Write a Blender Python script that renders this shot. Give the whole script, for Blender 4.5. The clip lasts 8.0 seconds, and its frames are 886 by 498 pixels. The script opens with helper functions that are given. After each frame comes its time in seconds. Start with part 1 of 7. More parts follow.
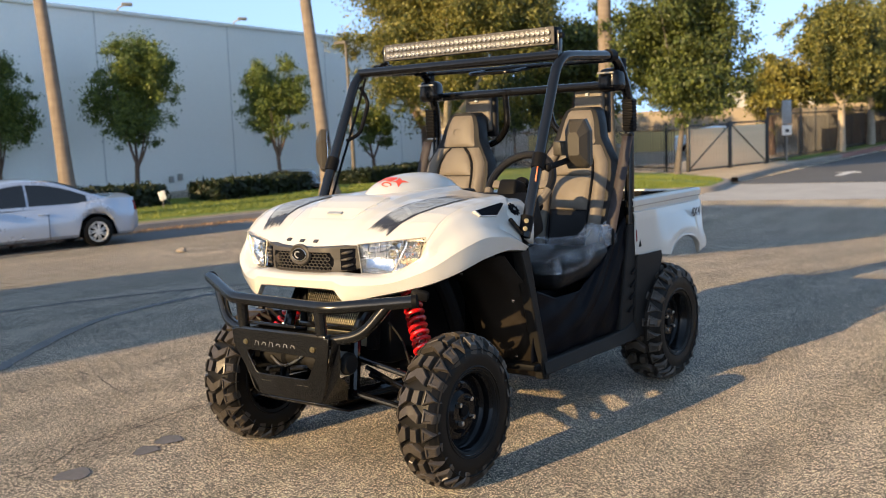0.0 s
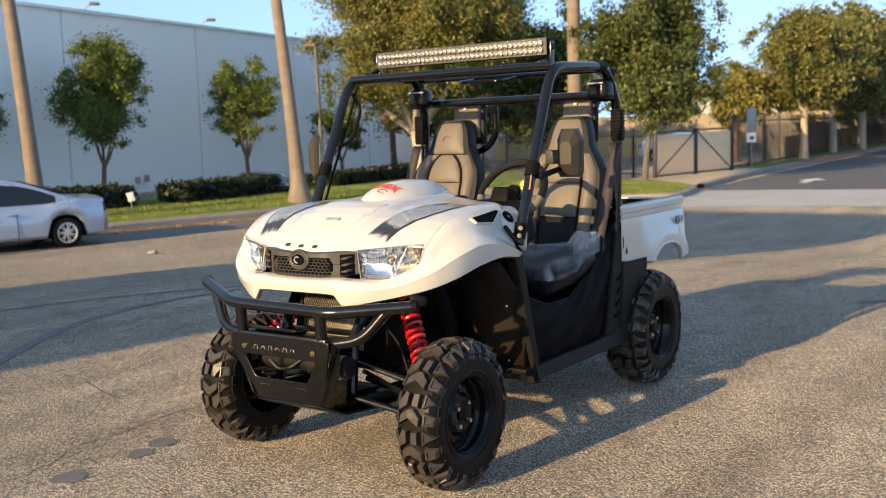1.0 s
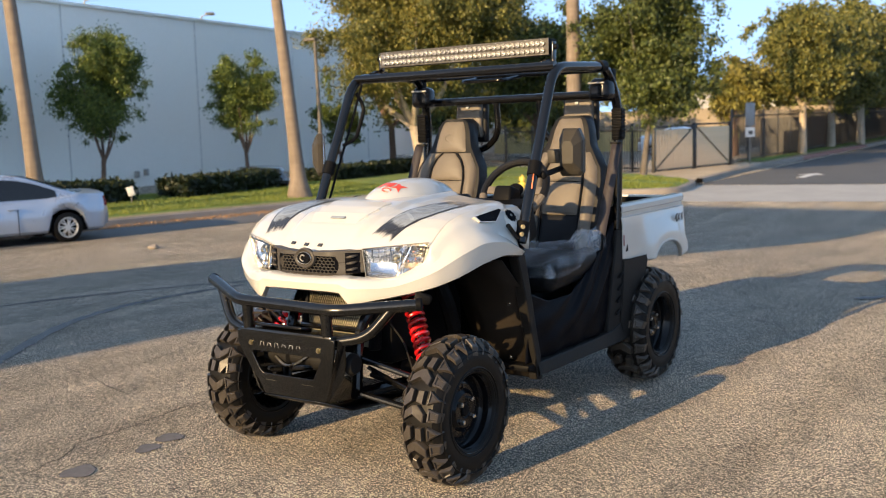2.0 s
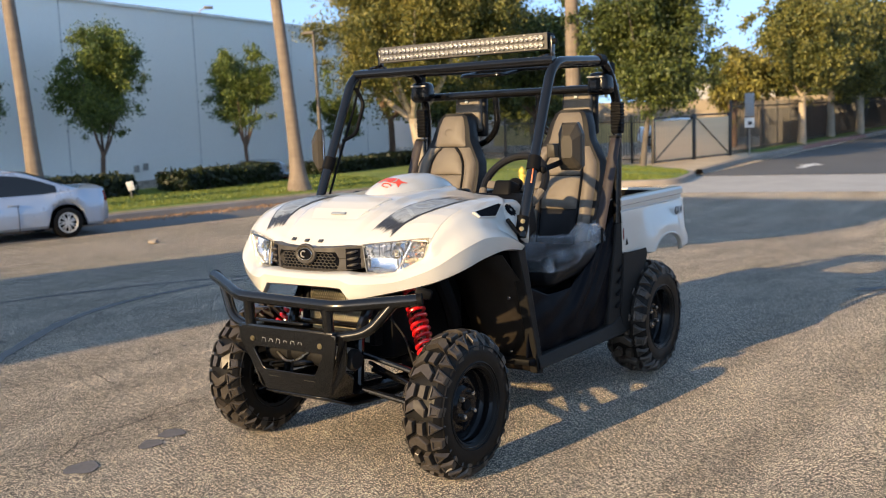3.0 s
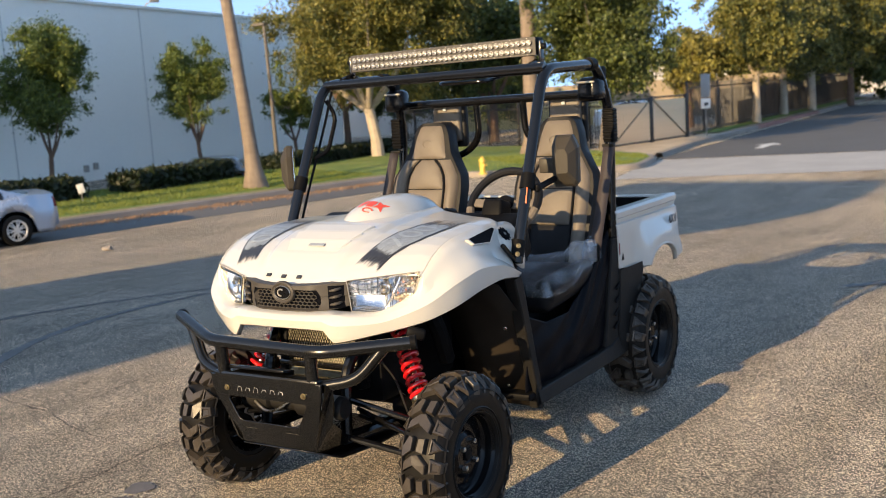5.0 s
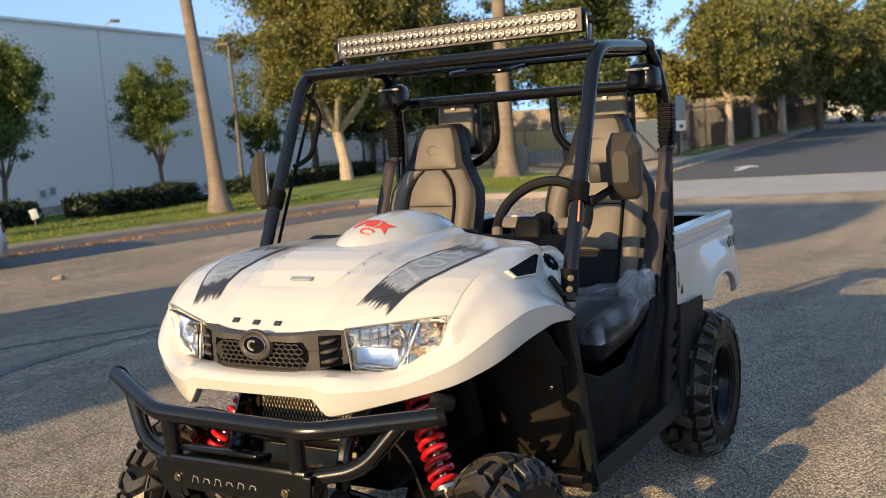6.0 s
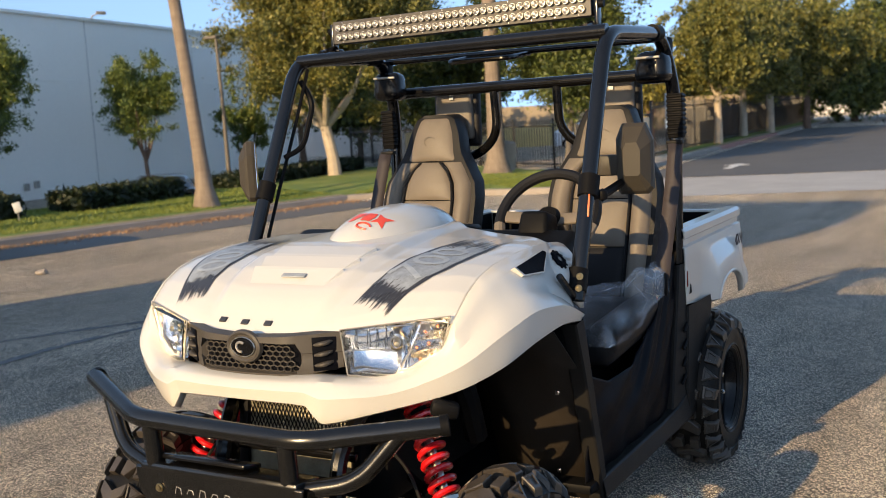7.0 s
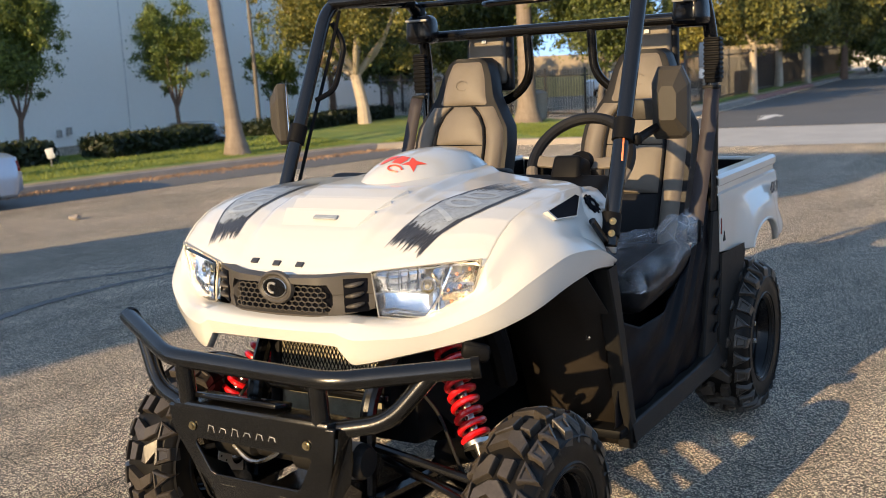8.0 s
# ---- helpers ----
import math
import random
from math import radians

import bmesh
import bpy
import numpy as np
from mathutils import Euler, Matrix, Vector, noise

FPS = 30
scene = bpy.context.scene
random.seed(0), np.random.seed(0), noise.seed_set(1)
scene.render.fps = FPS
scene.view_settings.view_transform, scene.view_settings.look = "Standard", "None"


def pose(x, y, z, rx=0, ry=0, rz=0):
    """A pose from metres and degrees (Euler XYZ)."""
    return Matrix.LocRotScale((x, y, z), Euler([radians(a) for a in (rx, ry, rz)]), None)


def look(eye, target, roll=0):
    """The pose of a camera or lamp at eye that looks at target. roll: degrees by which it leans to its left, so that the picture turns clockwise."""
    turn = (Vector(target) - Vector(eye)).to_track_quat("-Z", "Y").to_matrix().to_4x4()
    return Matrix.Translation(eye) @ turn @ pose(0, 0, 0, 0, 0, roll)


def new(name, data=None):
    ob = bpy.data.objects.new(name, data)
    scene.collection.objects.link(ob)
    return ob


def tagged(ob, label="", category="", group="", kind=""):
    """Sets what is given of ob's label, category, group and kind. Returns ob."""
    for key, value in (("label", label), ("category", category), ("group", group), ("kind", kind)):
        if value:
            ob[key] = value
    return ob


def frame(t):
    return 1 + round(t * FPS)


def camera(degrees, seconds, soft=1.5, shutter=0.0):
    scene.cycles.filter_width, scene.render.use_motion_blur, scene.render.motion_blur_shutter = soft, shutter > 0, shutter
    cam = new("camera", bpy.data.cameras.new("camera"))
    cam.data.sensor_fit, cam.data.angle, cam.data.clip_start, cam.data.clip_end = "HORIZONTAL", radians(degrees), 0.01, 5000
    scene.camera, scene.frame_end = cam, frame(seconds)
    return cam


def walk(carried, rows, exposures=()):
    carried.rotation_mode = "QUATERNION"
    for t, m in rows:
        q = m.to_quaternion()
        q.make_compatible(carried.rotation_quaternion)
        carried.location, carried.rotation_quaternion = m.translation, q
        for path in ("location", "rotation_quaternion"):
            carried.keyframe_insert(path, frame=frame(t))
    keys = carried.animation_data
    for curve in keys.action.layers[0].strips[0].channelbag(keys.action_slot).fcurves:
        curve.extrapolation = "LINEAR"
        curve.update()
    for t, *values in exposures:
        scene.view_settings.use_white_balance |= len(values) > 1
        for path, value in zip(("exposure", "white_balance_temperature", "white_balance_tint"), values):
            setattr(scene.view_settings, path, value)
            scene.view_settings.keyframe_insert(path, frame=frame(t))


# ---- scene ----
# x: to the vehicle's left, y: to its rear, z up; the front axle stands over the origin
cam = camera(45.93, 8.0, 0.7)
cam.data.dof.use_dof = True
cam.data.dof.focus_distance = 3.3
cam.data.dof.aperture_fstop = 5.2
PATH = [
    (0.0, pose(2.964, -3.178, 1.382, 83.32, 0, 36.67) @ pose(0, 0, 0, 0, 0, -2.32)),
    (0.5, pose(2.875, -3.293, 1.388, 83.44, 0, 35.28) @ pose(0, 0, 0, 0, 0, -1.94)),
    (1.0, pose(2.901, -3.318, 1.409, 83.42, 0, 34.70) @ pose(0, 0, 0, 0, 0, -1.70)),
    (1.5, pose(2.912, -3.353, 1.429, 83.22, 0, 34.59) @ pose(0, 0, 0, 0, 0, -1.56)),
    (3.0, pose(2.925, -3.391, 1.450, 82.65, 0, 34.64) @ pose(0, 0, 0, 0, 0, -2.01)),
    (3.5, pose(2.894, -3.387, 1.487, 82.22, 0, 34.52) @ pose(0, 0, 0, 0, 0, -2.34)),
    (4.0, pose(2.804, -3.268, 1.500, 81.91, 0, 34.40) @ pose(0, 0, 0, 0, 0, -2.70)),
    (4.5, pose(2.822, -3.254, 1.544, 81.99, 0, 34.02) @ pose(0, 0, 0, 0, 0, -3.20)),
    (4.7, pose(2.751, -3.215, 1.584, 81.62, 0, 33.26) @ pose(0, 0, 0, 0, 0, -3.40)),
    (5.8, pose(2.038, -2.524, 1.504, 82.76, 0, 30.78) @ pose(0, 0, 0, 0, 0, -3.93)),
    (6.0, pose(1.870, -2.317, 1.466, 83.02, 0, 30.33) @ pose(0, 0, 0, 0, 0, -3.66)),
    (6.5, pose(1.751, -2.209, 1.447, 83.29, 0, 29.45) @ pose(0, 0, 0, 0, 0, -3.40)),
    (7.0, pose(1.738, -2.174, 1.443, 82.79, 0, 29.61) @ pose(0, 0, 0, 0, 0, -3.20)),
    (7.5, pose(1.725, -2.166, 1.431, 81.66, 0, 30.40) @ pose(0, 0, 0, 0, 0, -3.07)),
    (8.0, pose(1.724, -2.167, 1.422, 80.15, 0, 31.36) @ pose(0, 0, 0, 0, 0, -2.93)),
]
walk(cam, PATH, [(0.0, 2.11, 7400, 5), (1.7, 2.10, 7350, 5), (2.8, 2.07, 7050, 5), (4.7, 2.09, 7050, 5), (5.8, 1.82, 7150, 5), (6.8, 1.84, 7150, 5), (8.0, 2.03, 7050, 5)])

# ---- light ----
SUN_AZ, SUN_EL = 188.0, 15.5      # compass of the sun, clockwise from +y, and its height
world = bpy.data.worlds.new("world")
scene.world = world
world.use_nodes = True
wn = world.node_tree
sky = wn.nodes.new("ShaderNodeTexSky")
sky.sky_type = "NISHITA"
sky.sun_disc = False
sky.sun_elevation = radians(SUN_EL)
sky.sun_rotation = radians(SUN_AZ)
sky.air_density, sky.dust_density, sky.ozone_density = 0.72, 1.0, 1.3
wn.nodes["Background"].inputs["Strength"].default_value = 0.15
wn.links.new(sky.outputs["Color"], wn.nodes["Background"].inputs["Color"])
# clear air: the deeper blue of the sky reaches down to the horizon
sky_way, sky_lift, sky_unit = (wn.nodes.new(k) for k in ("ShaderNodeTexCoord", "ShaderNodeVectorMath", "ShaderNodeVectorMath"))
sky_lift.operation, sky_unit.operation = "ADD", "NORMALIZE"
sky_lift.inputs[1].default_value = (0.0, 0.0, 0.42)
wn.links.new(sky_way.outputs["Generated"], sky_lift.inputs[0])
wn.links.new(sky_lift.outputs[0], sky_unit.inputs[0])
wn.links.new(sky_unit.outputs[0], sky.inputs["Vector"])
sun = new("sun", bpy.data.lights.new("sun", "SUN"))
sun.data.energy, sun.data.angle, sun.data.color = 2.18, radians(0.53), (1.0, 0.72, 0.425)
az, el = radians(SUN_AZ), radians(SUN_EL)
sun_way = Vector((math.sin(az) * math.cos(el), math.cos(az) * math.cos(el), math.sin(el)))
sun.matrix_world = look(sun_way * 30, (0, 0, 0))


# ---- materials ----
def nodes_of(name):
    m = bpy.data.materials.new(name)
    m.use_nodes = True
    t = m.node_tree
    return m, t, t.nodes["Principled BSDF"]


def ramp(t, source, stops):
    r = t.nodes.new("ShaderNodeValToRGB")
    e = r.color_ramp.elements
    e[0].position, e[0].color = stops[0][0], (*stops[0][1], 1)
    e[1].position, e[1].color = stops[-1][0], (*stops[-1][1], 1)
    for p, c in stops[1:-1]:
        k = e.new(p)
        k.color = (*c, 1)
    t.links.new(source, r.inputs["Fac"])
    return r.outputs["Color"]


def coords(t, kind="Object", scale=(1, 1, 1)):
    c = t.nodes.new("ShaderNodeTexCoord")
    m = t.nodes.new("ShaderNodeMapping")
    m.inputs["Scale"].default_value = scale
    t.links.new(c.outputs[kind], m.inputs["Vector"])
    return m.outputs["Vector"]


def noise_tex(t, vec, scale, detail=4.0, rough=0.6):
    n = t.nodes.new("ShaderNodeTexNoise")
    n.inputs["Scale"].default_value, n.inputs["Detail"].default_value, n.inputs["Roughness"].default_value = scale, detail, rough
    t.links.new(vec, n.inputs["Vector"])
    return n.outputs["Fac"]


def mix(t, fac, a, b, blend="MIX"):
    m = t.nodes.new("ShaderNodeMix")
    m.data_type, m.blend_type = "RGBA", blend
    if isinstance(fac, float):
        m.inputs[0].default_value = fac
    else:
        t.links.new(fac, m.inputs[0])
    for s, v in ((m.inputs[6], a), (m.inputs[7], b)):
        if isinstance(v, tuple):
            s.default_value = (*v, 1)
        else:
            t.links.new(v, s)
    return m.outputs[2]


def bump(t, b, height, strength, distance):
    n = t.nodes.new("ShaderNodeBump")
    n.inputs["Strength"].default_value, n.inputs["Distance"].default_value = strength, distance
    t.links.new(height, n.inputs["Height"])
    t.links.new(n.outputs["Normal"], b.inputs["Normal"])


def surface(name, colour, rough=0.5, metal=0.0, vary=0.15, scale=8.0, fine=60.0, relief=0.0, coat=0.0, rough_vary=0.1, spec=0.5):
    """A plain material with slow stains, fine grain and a little relief."""
    m, t, b = nodes_of(name)
    v = coords(t)
    slow, quick = noise_tex(t, v, scale, 5), noise_tex(t, v, fine, 3)
    lo = tuple(max(0, c * (1 - vary)) for c in colour)
    hi = tuple(min(1, c * (1 + vary)) for c in colour)
    c1 = ramp(t, slow, [(0.3, lo), (0.7, hi)])
    c2 = ramp(t, quick, [(0.3, lo), (0.7, hi)])
    t.links.new(mix(t, 0.4, c1, c2), b.inputs["Base Color"])
    b.inputs["Metallic"].default_value = metal
    mr = t.nodes.new("ShaderNodeMapRange")
    mr.inputs["To Min"].default_value, mr.inputs["To Max"].default_value = max(0.02, rough - rough_vary), min(1, rough + rough_vary)
    t.links.new(slow, mr.inputs["Value"])
    t.links.new(mr.outputs["Result"], b.inputs["Roughness"])
    b.inputs["Coat Weight"].default_value = coat
    b.inputs["Specular IOR Level"].default_value = spec
    b.inputs["Coat Roughness"].default_value = 0.06
    if relief:
        bump(t, b, quick, 0.5, relief)
    return m


WHITE = surface("white_paint", (0.495, 0.474, 0.426), 0.42, 0, 0.02, 6, 140, 0, 0.8, 0.05)
LAMP_CUP = surface("lamp_cup_metal", (0.50, 0.48, 0.45), 0.32, 1, 0.1, 20, 100)
LED_AMBER = surface("amber_cell", (0.40, 0.16, 0.09), 0.35, 0, 0.2)
LAMP_POLE = surface("weathered_brown_steel", (0.10, 0.085, 0.07), 0.6, 0, 0.2)
GUTTER_ASPHALT = surface("dark_gutter_asphalt", (0.105, 0.100, 0.095), 0.85, 0, 0.2, 0.8, 90, 0.004)
HYDRANT = surface("yellow_hydrant_paint", (0.62, 0.42, 0.07), 0.45, 0, 0.1)
BRASS = surface("brassy_bolt", (0.45, 0.36, 0.20), 0.3, 1, 0.15, 20, 200)
BLACK_TUBE = surface("black_powder_coat", (0.004, 0.004, 0.0044), 0.16, 0, 0.2, 12, 300, 0.0002, 0, 0.05, spec=0.4)
BUMPER_BLACK = surface("gloss_bumper_coat", (0.0045, 0.0044, 0.0042), 0.22, 0, 0.25, 12, 300, 0.0003, 0, 0.08, spec=0.45)
BLACK_PLASTIC = surface("black_plastic", (0.005, 0.005, 0.0054), 0.5, 0, 0.2, 9, 420, 0.0005, spec=0.06)
GREY_PLASTIC = surface("dark_grey_plastic", (0.012, 0.0113, 0.0105), 0.5, 0, 0.15, 9, 420, 0.0005, spec=0.10)
# sun on the dusty lugs and shade on the carcass are put into two rubbers
TREAD_SUNLIT = surface("tread_rubber", (0.043, 0.036, 0.0295), 0.32, 0, 0.3, 14, 160, 0.0006, 0, 0.10, spec=0.32)
RUBBER_SHADED = surface("tyre_rubber", (0.0075, 0.0068, 0.006), 0.42, 0, 0.3, 14, 160, 0.0006, 0, 0.12, spec=0.12)
RIM_BLACK = surface("black_wheel_steel", (0.0045, 0.0045, 0.005), 0.18, 0, 0.1, 10, 200, 0, 0.05, spec=0.18)
GRILLE = surface("warm_dark_grille_plastic", (0.048, 0.042, 0.035), 0.5, 0, 0.12, 9, 420, 0.0005, spec=0.3)
STEEL = surface("bare_steel", (0.50, 0.49, 0.47), 0.28, 1, 0.15, 20, 200)
CHROME = surface("chrome_reflector", (0.62, 0.63, 0.65), 0.12, 1, 0.06, 20, 100, 0, 0, 0.04)
RED_SPRING = surface("red_spring_paint", (0.50, 0.008, 0.012), 0.28, 0, 0.08, 20, 100, 0, 0.5)
RED_PRINT = surface("red_print", (0.62, 0.06, 0.03), 0.4, 0, 0.05)
DARK_PRINT = surface("dark_print", (0.028, 0.028, 0.031), 0.4, 0, 0.3, 30, 90)
GREY_PRINT = surface("grey_print", (0.23, 0.25, 0.265), 0.4, 0, 0.35, 25, 80)
PALE_PRINT = surface("pale_print", (0.30, 0.325, 0.34), 0.4, 0, 0.2, 30, 90)
SEAT_GREY = surface("grey_seat_vinyl", (0.125, 0.105, 0.083), 0.55, 0, 0.12, 14, 260, 0.0008, spec=0.3)
SEAT_BLACK = surface("black_seat_vinyl", (0.008, 0.008, 0.009), 0.5, 0, 0.2, 14, 260, 0.0006, spec=0.15)
BELT = surface("seat_belt_web", (0.026, 0.020, 0.021), 0.7, 0, 0.15, 30, 400, 0.0008)
NET = surface("black_door_fabric", (0.0035, 0.0038, 0.0055), 0.42, 0, 0.3, 6, 300, 0.001, spec=0.03)
LINER = surface("dark_wheel_liner", (0.021, 0.017, 0.0135), 0.5, 0, 0.25, 8, 200, 0.0004, spec=0.05)
RADIATOR = surface("radiator_core", (0.32, 0.29, 0.21), 0.45, 0.6, 0.25, 30, 200, 0.0008)
MIRROR_GREY = surface("warm_grey_plastic", (0.040, 0.035, 0.028), 0.45, 0, 0.15, 9, 420, 0.0004, spec=0.15)
ORANGE = surface("orange_tag", (0.60, 0.13, 0.04), 0.5)
WHITE_TAG = surface("white_tag", (0.75, 0.74, 0.70), 0.5)
TAIL_RED = surface("red_lens", (0.16, 0.014, 0.012), 0.25)
CONCRETE = surface("concrete", (0.36, 0.34, 0.31), 0.9, 0, 0.18, 1.2, 60, 0.002)
KERB = surface("kerb_concrete", (0.25, 0.215, 0.18), 0.9, 0, 0.25, 1.5, 50, 0.003)
WALL = surface("painted_tilt_up_wall", (0.92, 0.905, 0.85), 0.85, 0, 0.035, 0.25, 9, 0.002)
TAN_WALL = surface("tan_stucco", (0.66, 0.50, 0.22), 0.9, 0, 0.08, 0.4, 20)
GREY_WALL = surface("grey_stucco", (0.45, 0.44, 0.42), 0.9, 0, 0.08, 0.4, 20)
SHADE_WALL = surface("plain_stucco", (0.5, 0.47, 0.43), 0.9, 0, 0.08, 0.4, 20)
JOINT = surface("dark_joint", (0.55, 0.55, 0.53), 0.9, 0, 0.1)
PALE_BARK = surface("pale_smooth_bark", (0.36, 0.30, 0.23), 0.85, 0, 0.3, 4, 40, 0.008)
BARK = surface("grey_brown_bark", (0.135, 0.085, 0.060), 0.9, 0, 0.35, 5, 40, 0.01)
GREY_BARK = surface("grey_bark", (0.105, 0.090, 0.078), 0.9, 0, 0.35, 5, 40, 0.01)
FENCE_BLACK = surface("black_iron", (0.025, 0.023, 0.022), 0.5, 0, 0.2)
GATE_TAN = surface("tan_gate_sheet", (0.80, 0.58, 0.36), 0.75, 0, 0.2, 1.5, 20, 0.002)
POLE_GREY = surface("galvanised_pole", (0.26, 0.25, 0.23), 0.55, 0.5, 0.15)
CAR_SILVER = surface("silver_car_paint", (0.38, 0.425, 0.50), 0.28, 0.5, 0.03, 3, 300, 0, 0.8, 0.04)
CAR_DARK = surface("black_car_paint", (0.012, 0.013, 0.016), 0.25, 0, 0.1, 3, 300, 0, 0.8)
CAR_WHITE = surface("white_car_paint", (0.62, 0.66, 0.70), 0.3, 0, 0.03, 3, 300, 0, 0.6)
ALLOY = surface("painted_alloy", (0.55, 0.54, 0.52), 0.38, 0.6, 0.08, 20, 100)
CAR_GLASS = surface("dark_car_glass", (0.010, 0.012, 0.015), 0.06, 0, 0.05, 3, 100, 0, 0, 0.02)
TAR = surface("tar_patch", (0.125, 0.108, 0.095), 0.75, 0, 0.3, 18, 120, 0.003)
PAINT_MARK = surface("worn_road_paint", (0.55, 0.55, 0.53), 0.8, 0, 0.3, 3, 30)
KERB_RED = surface("faded_red_kerb_paint", (0.30, 0.15, 0.12), 0.85, 0, 0.3, 2, 30)
DIRT_STRIP = surface("dry_strip", (0.34, 0.25, 0.16), 0.95, 0, 0.3, 2, 20, 0.01)
MULCH = surface("dry_leaf_litter", (0.23, 0.145, 0.09), 0.95, 0, 0.5, 3, 25, 0.01)


def glass_material(name, tint=(1, 1, 1), rough=0.02, ior=1.45):
    m, t, b = nodes_of(name)
    b.inputs["Base Color"].default_value = (*tint, 1)
    b.inputs["Roughness"].default_value = rough
    b.inputs["Transmission Weight"].default_value = 1.0
    b.inputs["IOR"].default_value = ior
    return m


LENS = glass_material("clear_lens")


def film_material():
    """Thin clear wrapping film: mostly see-through, with creased highlights."""
    m, t, b = nodes_of("clear_plastic_film")
    v = coords(t)
    cells = t.nodes.new("ShaderNodeTexVoronoi")
    cells.feature = "DISTANCE_TO_EDGE"
    cells.inputs["Scale"].default_value = 10
    t.links.new(v, cells.inputs["Vector"])
    slow = noise_tex(t, v, 5, 2, 0.5)
    b.inputs["Base Color"].default_value = (0.74, 0.75, 0.78, 1)
    b.inputs["Roughness"].default_value = 0.14
    # straight creases, their highlights put into the opacity; milky where the film lies doubled
    crease, milk, both_ = (t.nodes.new(k) for k in ("ShaderNodeMapRange", "ShaderNodeMapRange", "ShaderNodeMath"))
    for node, source, lo, hi, a, b_ in ((crease, cells.outputs["Distance"], 0.0, 0.020, 0.18, 0.0), (milk, slow, 0.42, 0.60, 0.06, 0.33)):
        for key, val in (("From Min", lo), ("From Max", hi), ("To Min", a), ("To Max", b_)):
            node.inputs[key].default_value = val
        t.links.new(source, node.inputs["Value"])
    both_.operation = "ADD"
    t.links.new(crease.outputs["Result"], both_.inputs[0])
    t.links.new(milk.outputs["Result"], both_.inputs[1])
    t.links.new(both_.outputs[0], b.inputs["Alpha"])
    bump(t, b, cells.outputs["Distance"], 0.6, 0.012)
    return m


FILM = film_material()


def asphalt_material():
    m, t, b = nodes_of("worn_asphalt")
    v = coords(t)
    stone = t.nodes.new("ShaderNodeTexVoronoi")
    stone.inputs["Scale"].default_value = 245
    t.links.new(v, stone.inputs["Vector"])
    stain = noise_tex(t, v, 0.55, 6, 0.6)
    mid = noise_tex(t, v, 5, 5, 0.6)
    grain = noise_tex(t, v, 210, 2, 0.7)
    c1 = ramp(t, stain, [(0.30, (0.238, 0.217, 0.190)), (0.72, (0.342, 0.310, 0.270))])
    sp = ramp(t, stone.outputs["Color"], [(0.28, (0.23, 0.225, 0.22)), (0.46, (0.68, 0.67, 0.65)), (0.60, (1.38, 1.34, 1.28)), (0.75, (4.8, 4.6, 4.15))])
    c2 = mix(t, 1.0, c1, sp, "MULTIPLY")
    c3 = mix(t, 0.5, c2, ramp(t, mid, [(0.25, (0.6, 0.6, 0.6)), (0.75, (1.35, 1.33, 1.3))]), "MULTIPLY")
    # rubber and oil rubbed in along the way of the traffic
    lane = t.nodes.new("ShaderNodeMapping")
    lane.inputs["Rotation"].default_value = (0, 0, radians(-24))
    lane.inputs["Scale"].default_value = (1.0, 0.13, 1.0)
    t.links.new(v, lane.inputs["Vector"])
    c3 = mix(t, 1.0, c3, ramp(t, noise_tex(t, lane.outputs[0], 2.3, 4, 0.55), [(0.38, (0.82, 0.81, 0.79)), (0.55, (1.0, 1.0, 1.0)), (0.72, (1.12, 1.11, 1.09))]), "MULTIPLY")
    t.links.new(c3, b.inputs["Base Color"])
    b.inputs["Diffuse Roughness"].default_value = 1.0
    b.inputs["Roughness"].default_value = 0.82
    h = t.nodes.new("ShaderNodeMath")
    h.operation = "ADD"
    t.links.new(stone.outputs["Distance"], h.inputs[0])
    t.links.new(grain, h.inputs[1])
    bump(t, b, h.outputs[0], 1.0, 0.022)
    return m


ASPHALT = asphalt_material()


def grass_material():
    m, t, b = nodes_of("lawn_ground")
    v = coords(t)
    c = ramp(t, noise_tex(t, v, 0.7, 6, 0.7), [(0.3, (0.10, 0.16, 0.03)), (0.55, (0.17, 0.22, 0.04)), (0.75, (0.28, 0.26, 0.07))])
    t.links.new(mix(t, 0.6, c, ramp(t, noise_tex(t, v, 25, 3), [(0.3, (0.6, 0.6, 0.6)), (0.7, (1.4, 1.4, 1.3))]), "MULTIPLY"), b.inputs["Base Color"])
    b.inputs["Roughness"].default_value = 0.9
    bump(t, b, noise_tex(t, v, 40, 4), 0.8, 0.04)
    return m


LAWN = grass_material()


def leaf_material(name, dark, light):
    m, t, b = nodes_of(name)
    g = t.nodes.new("ShaderNodeNewGeometry")
    c = ramp(t, g.outputs["Random Per Island"], [(0.0, dark), (0.6, tuple((a + b_) / 2 for a, b_ in zip(dark, light))), (1.0, light)])
    v = coords(t)
    c = mix(t, 0.7, c, ramp(t, noise_tex(t, v, 0.9, 3), [(0.3, (0.65, 0.75, 0.6)), (0.7, (1.25, 1.15, 1.0))]), "MULTIPLY")
    t.links.new(c, b.inputs["Base Color"])
    b.inputs["Roughness"].default_value = 0.55
    tr = t.nodes.new("ShaderNodeBsdfTranslucent")
    t.links.new(c, tr.inputs["Color"])
    ms = t.nodes.new("ShaderNodeMixShader")
    ms.inputs[0].default_value = 0.3
    t.links.new(b.outputs[0], ms.inputs[1])
    t.links.new(tr.outputs[0], ms.inputs[2])
    t.links.new(ms.outputs[0], t.nodes["Material Output"].inputs["Surface"])
    return m


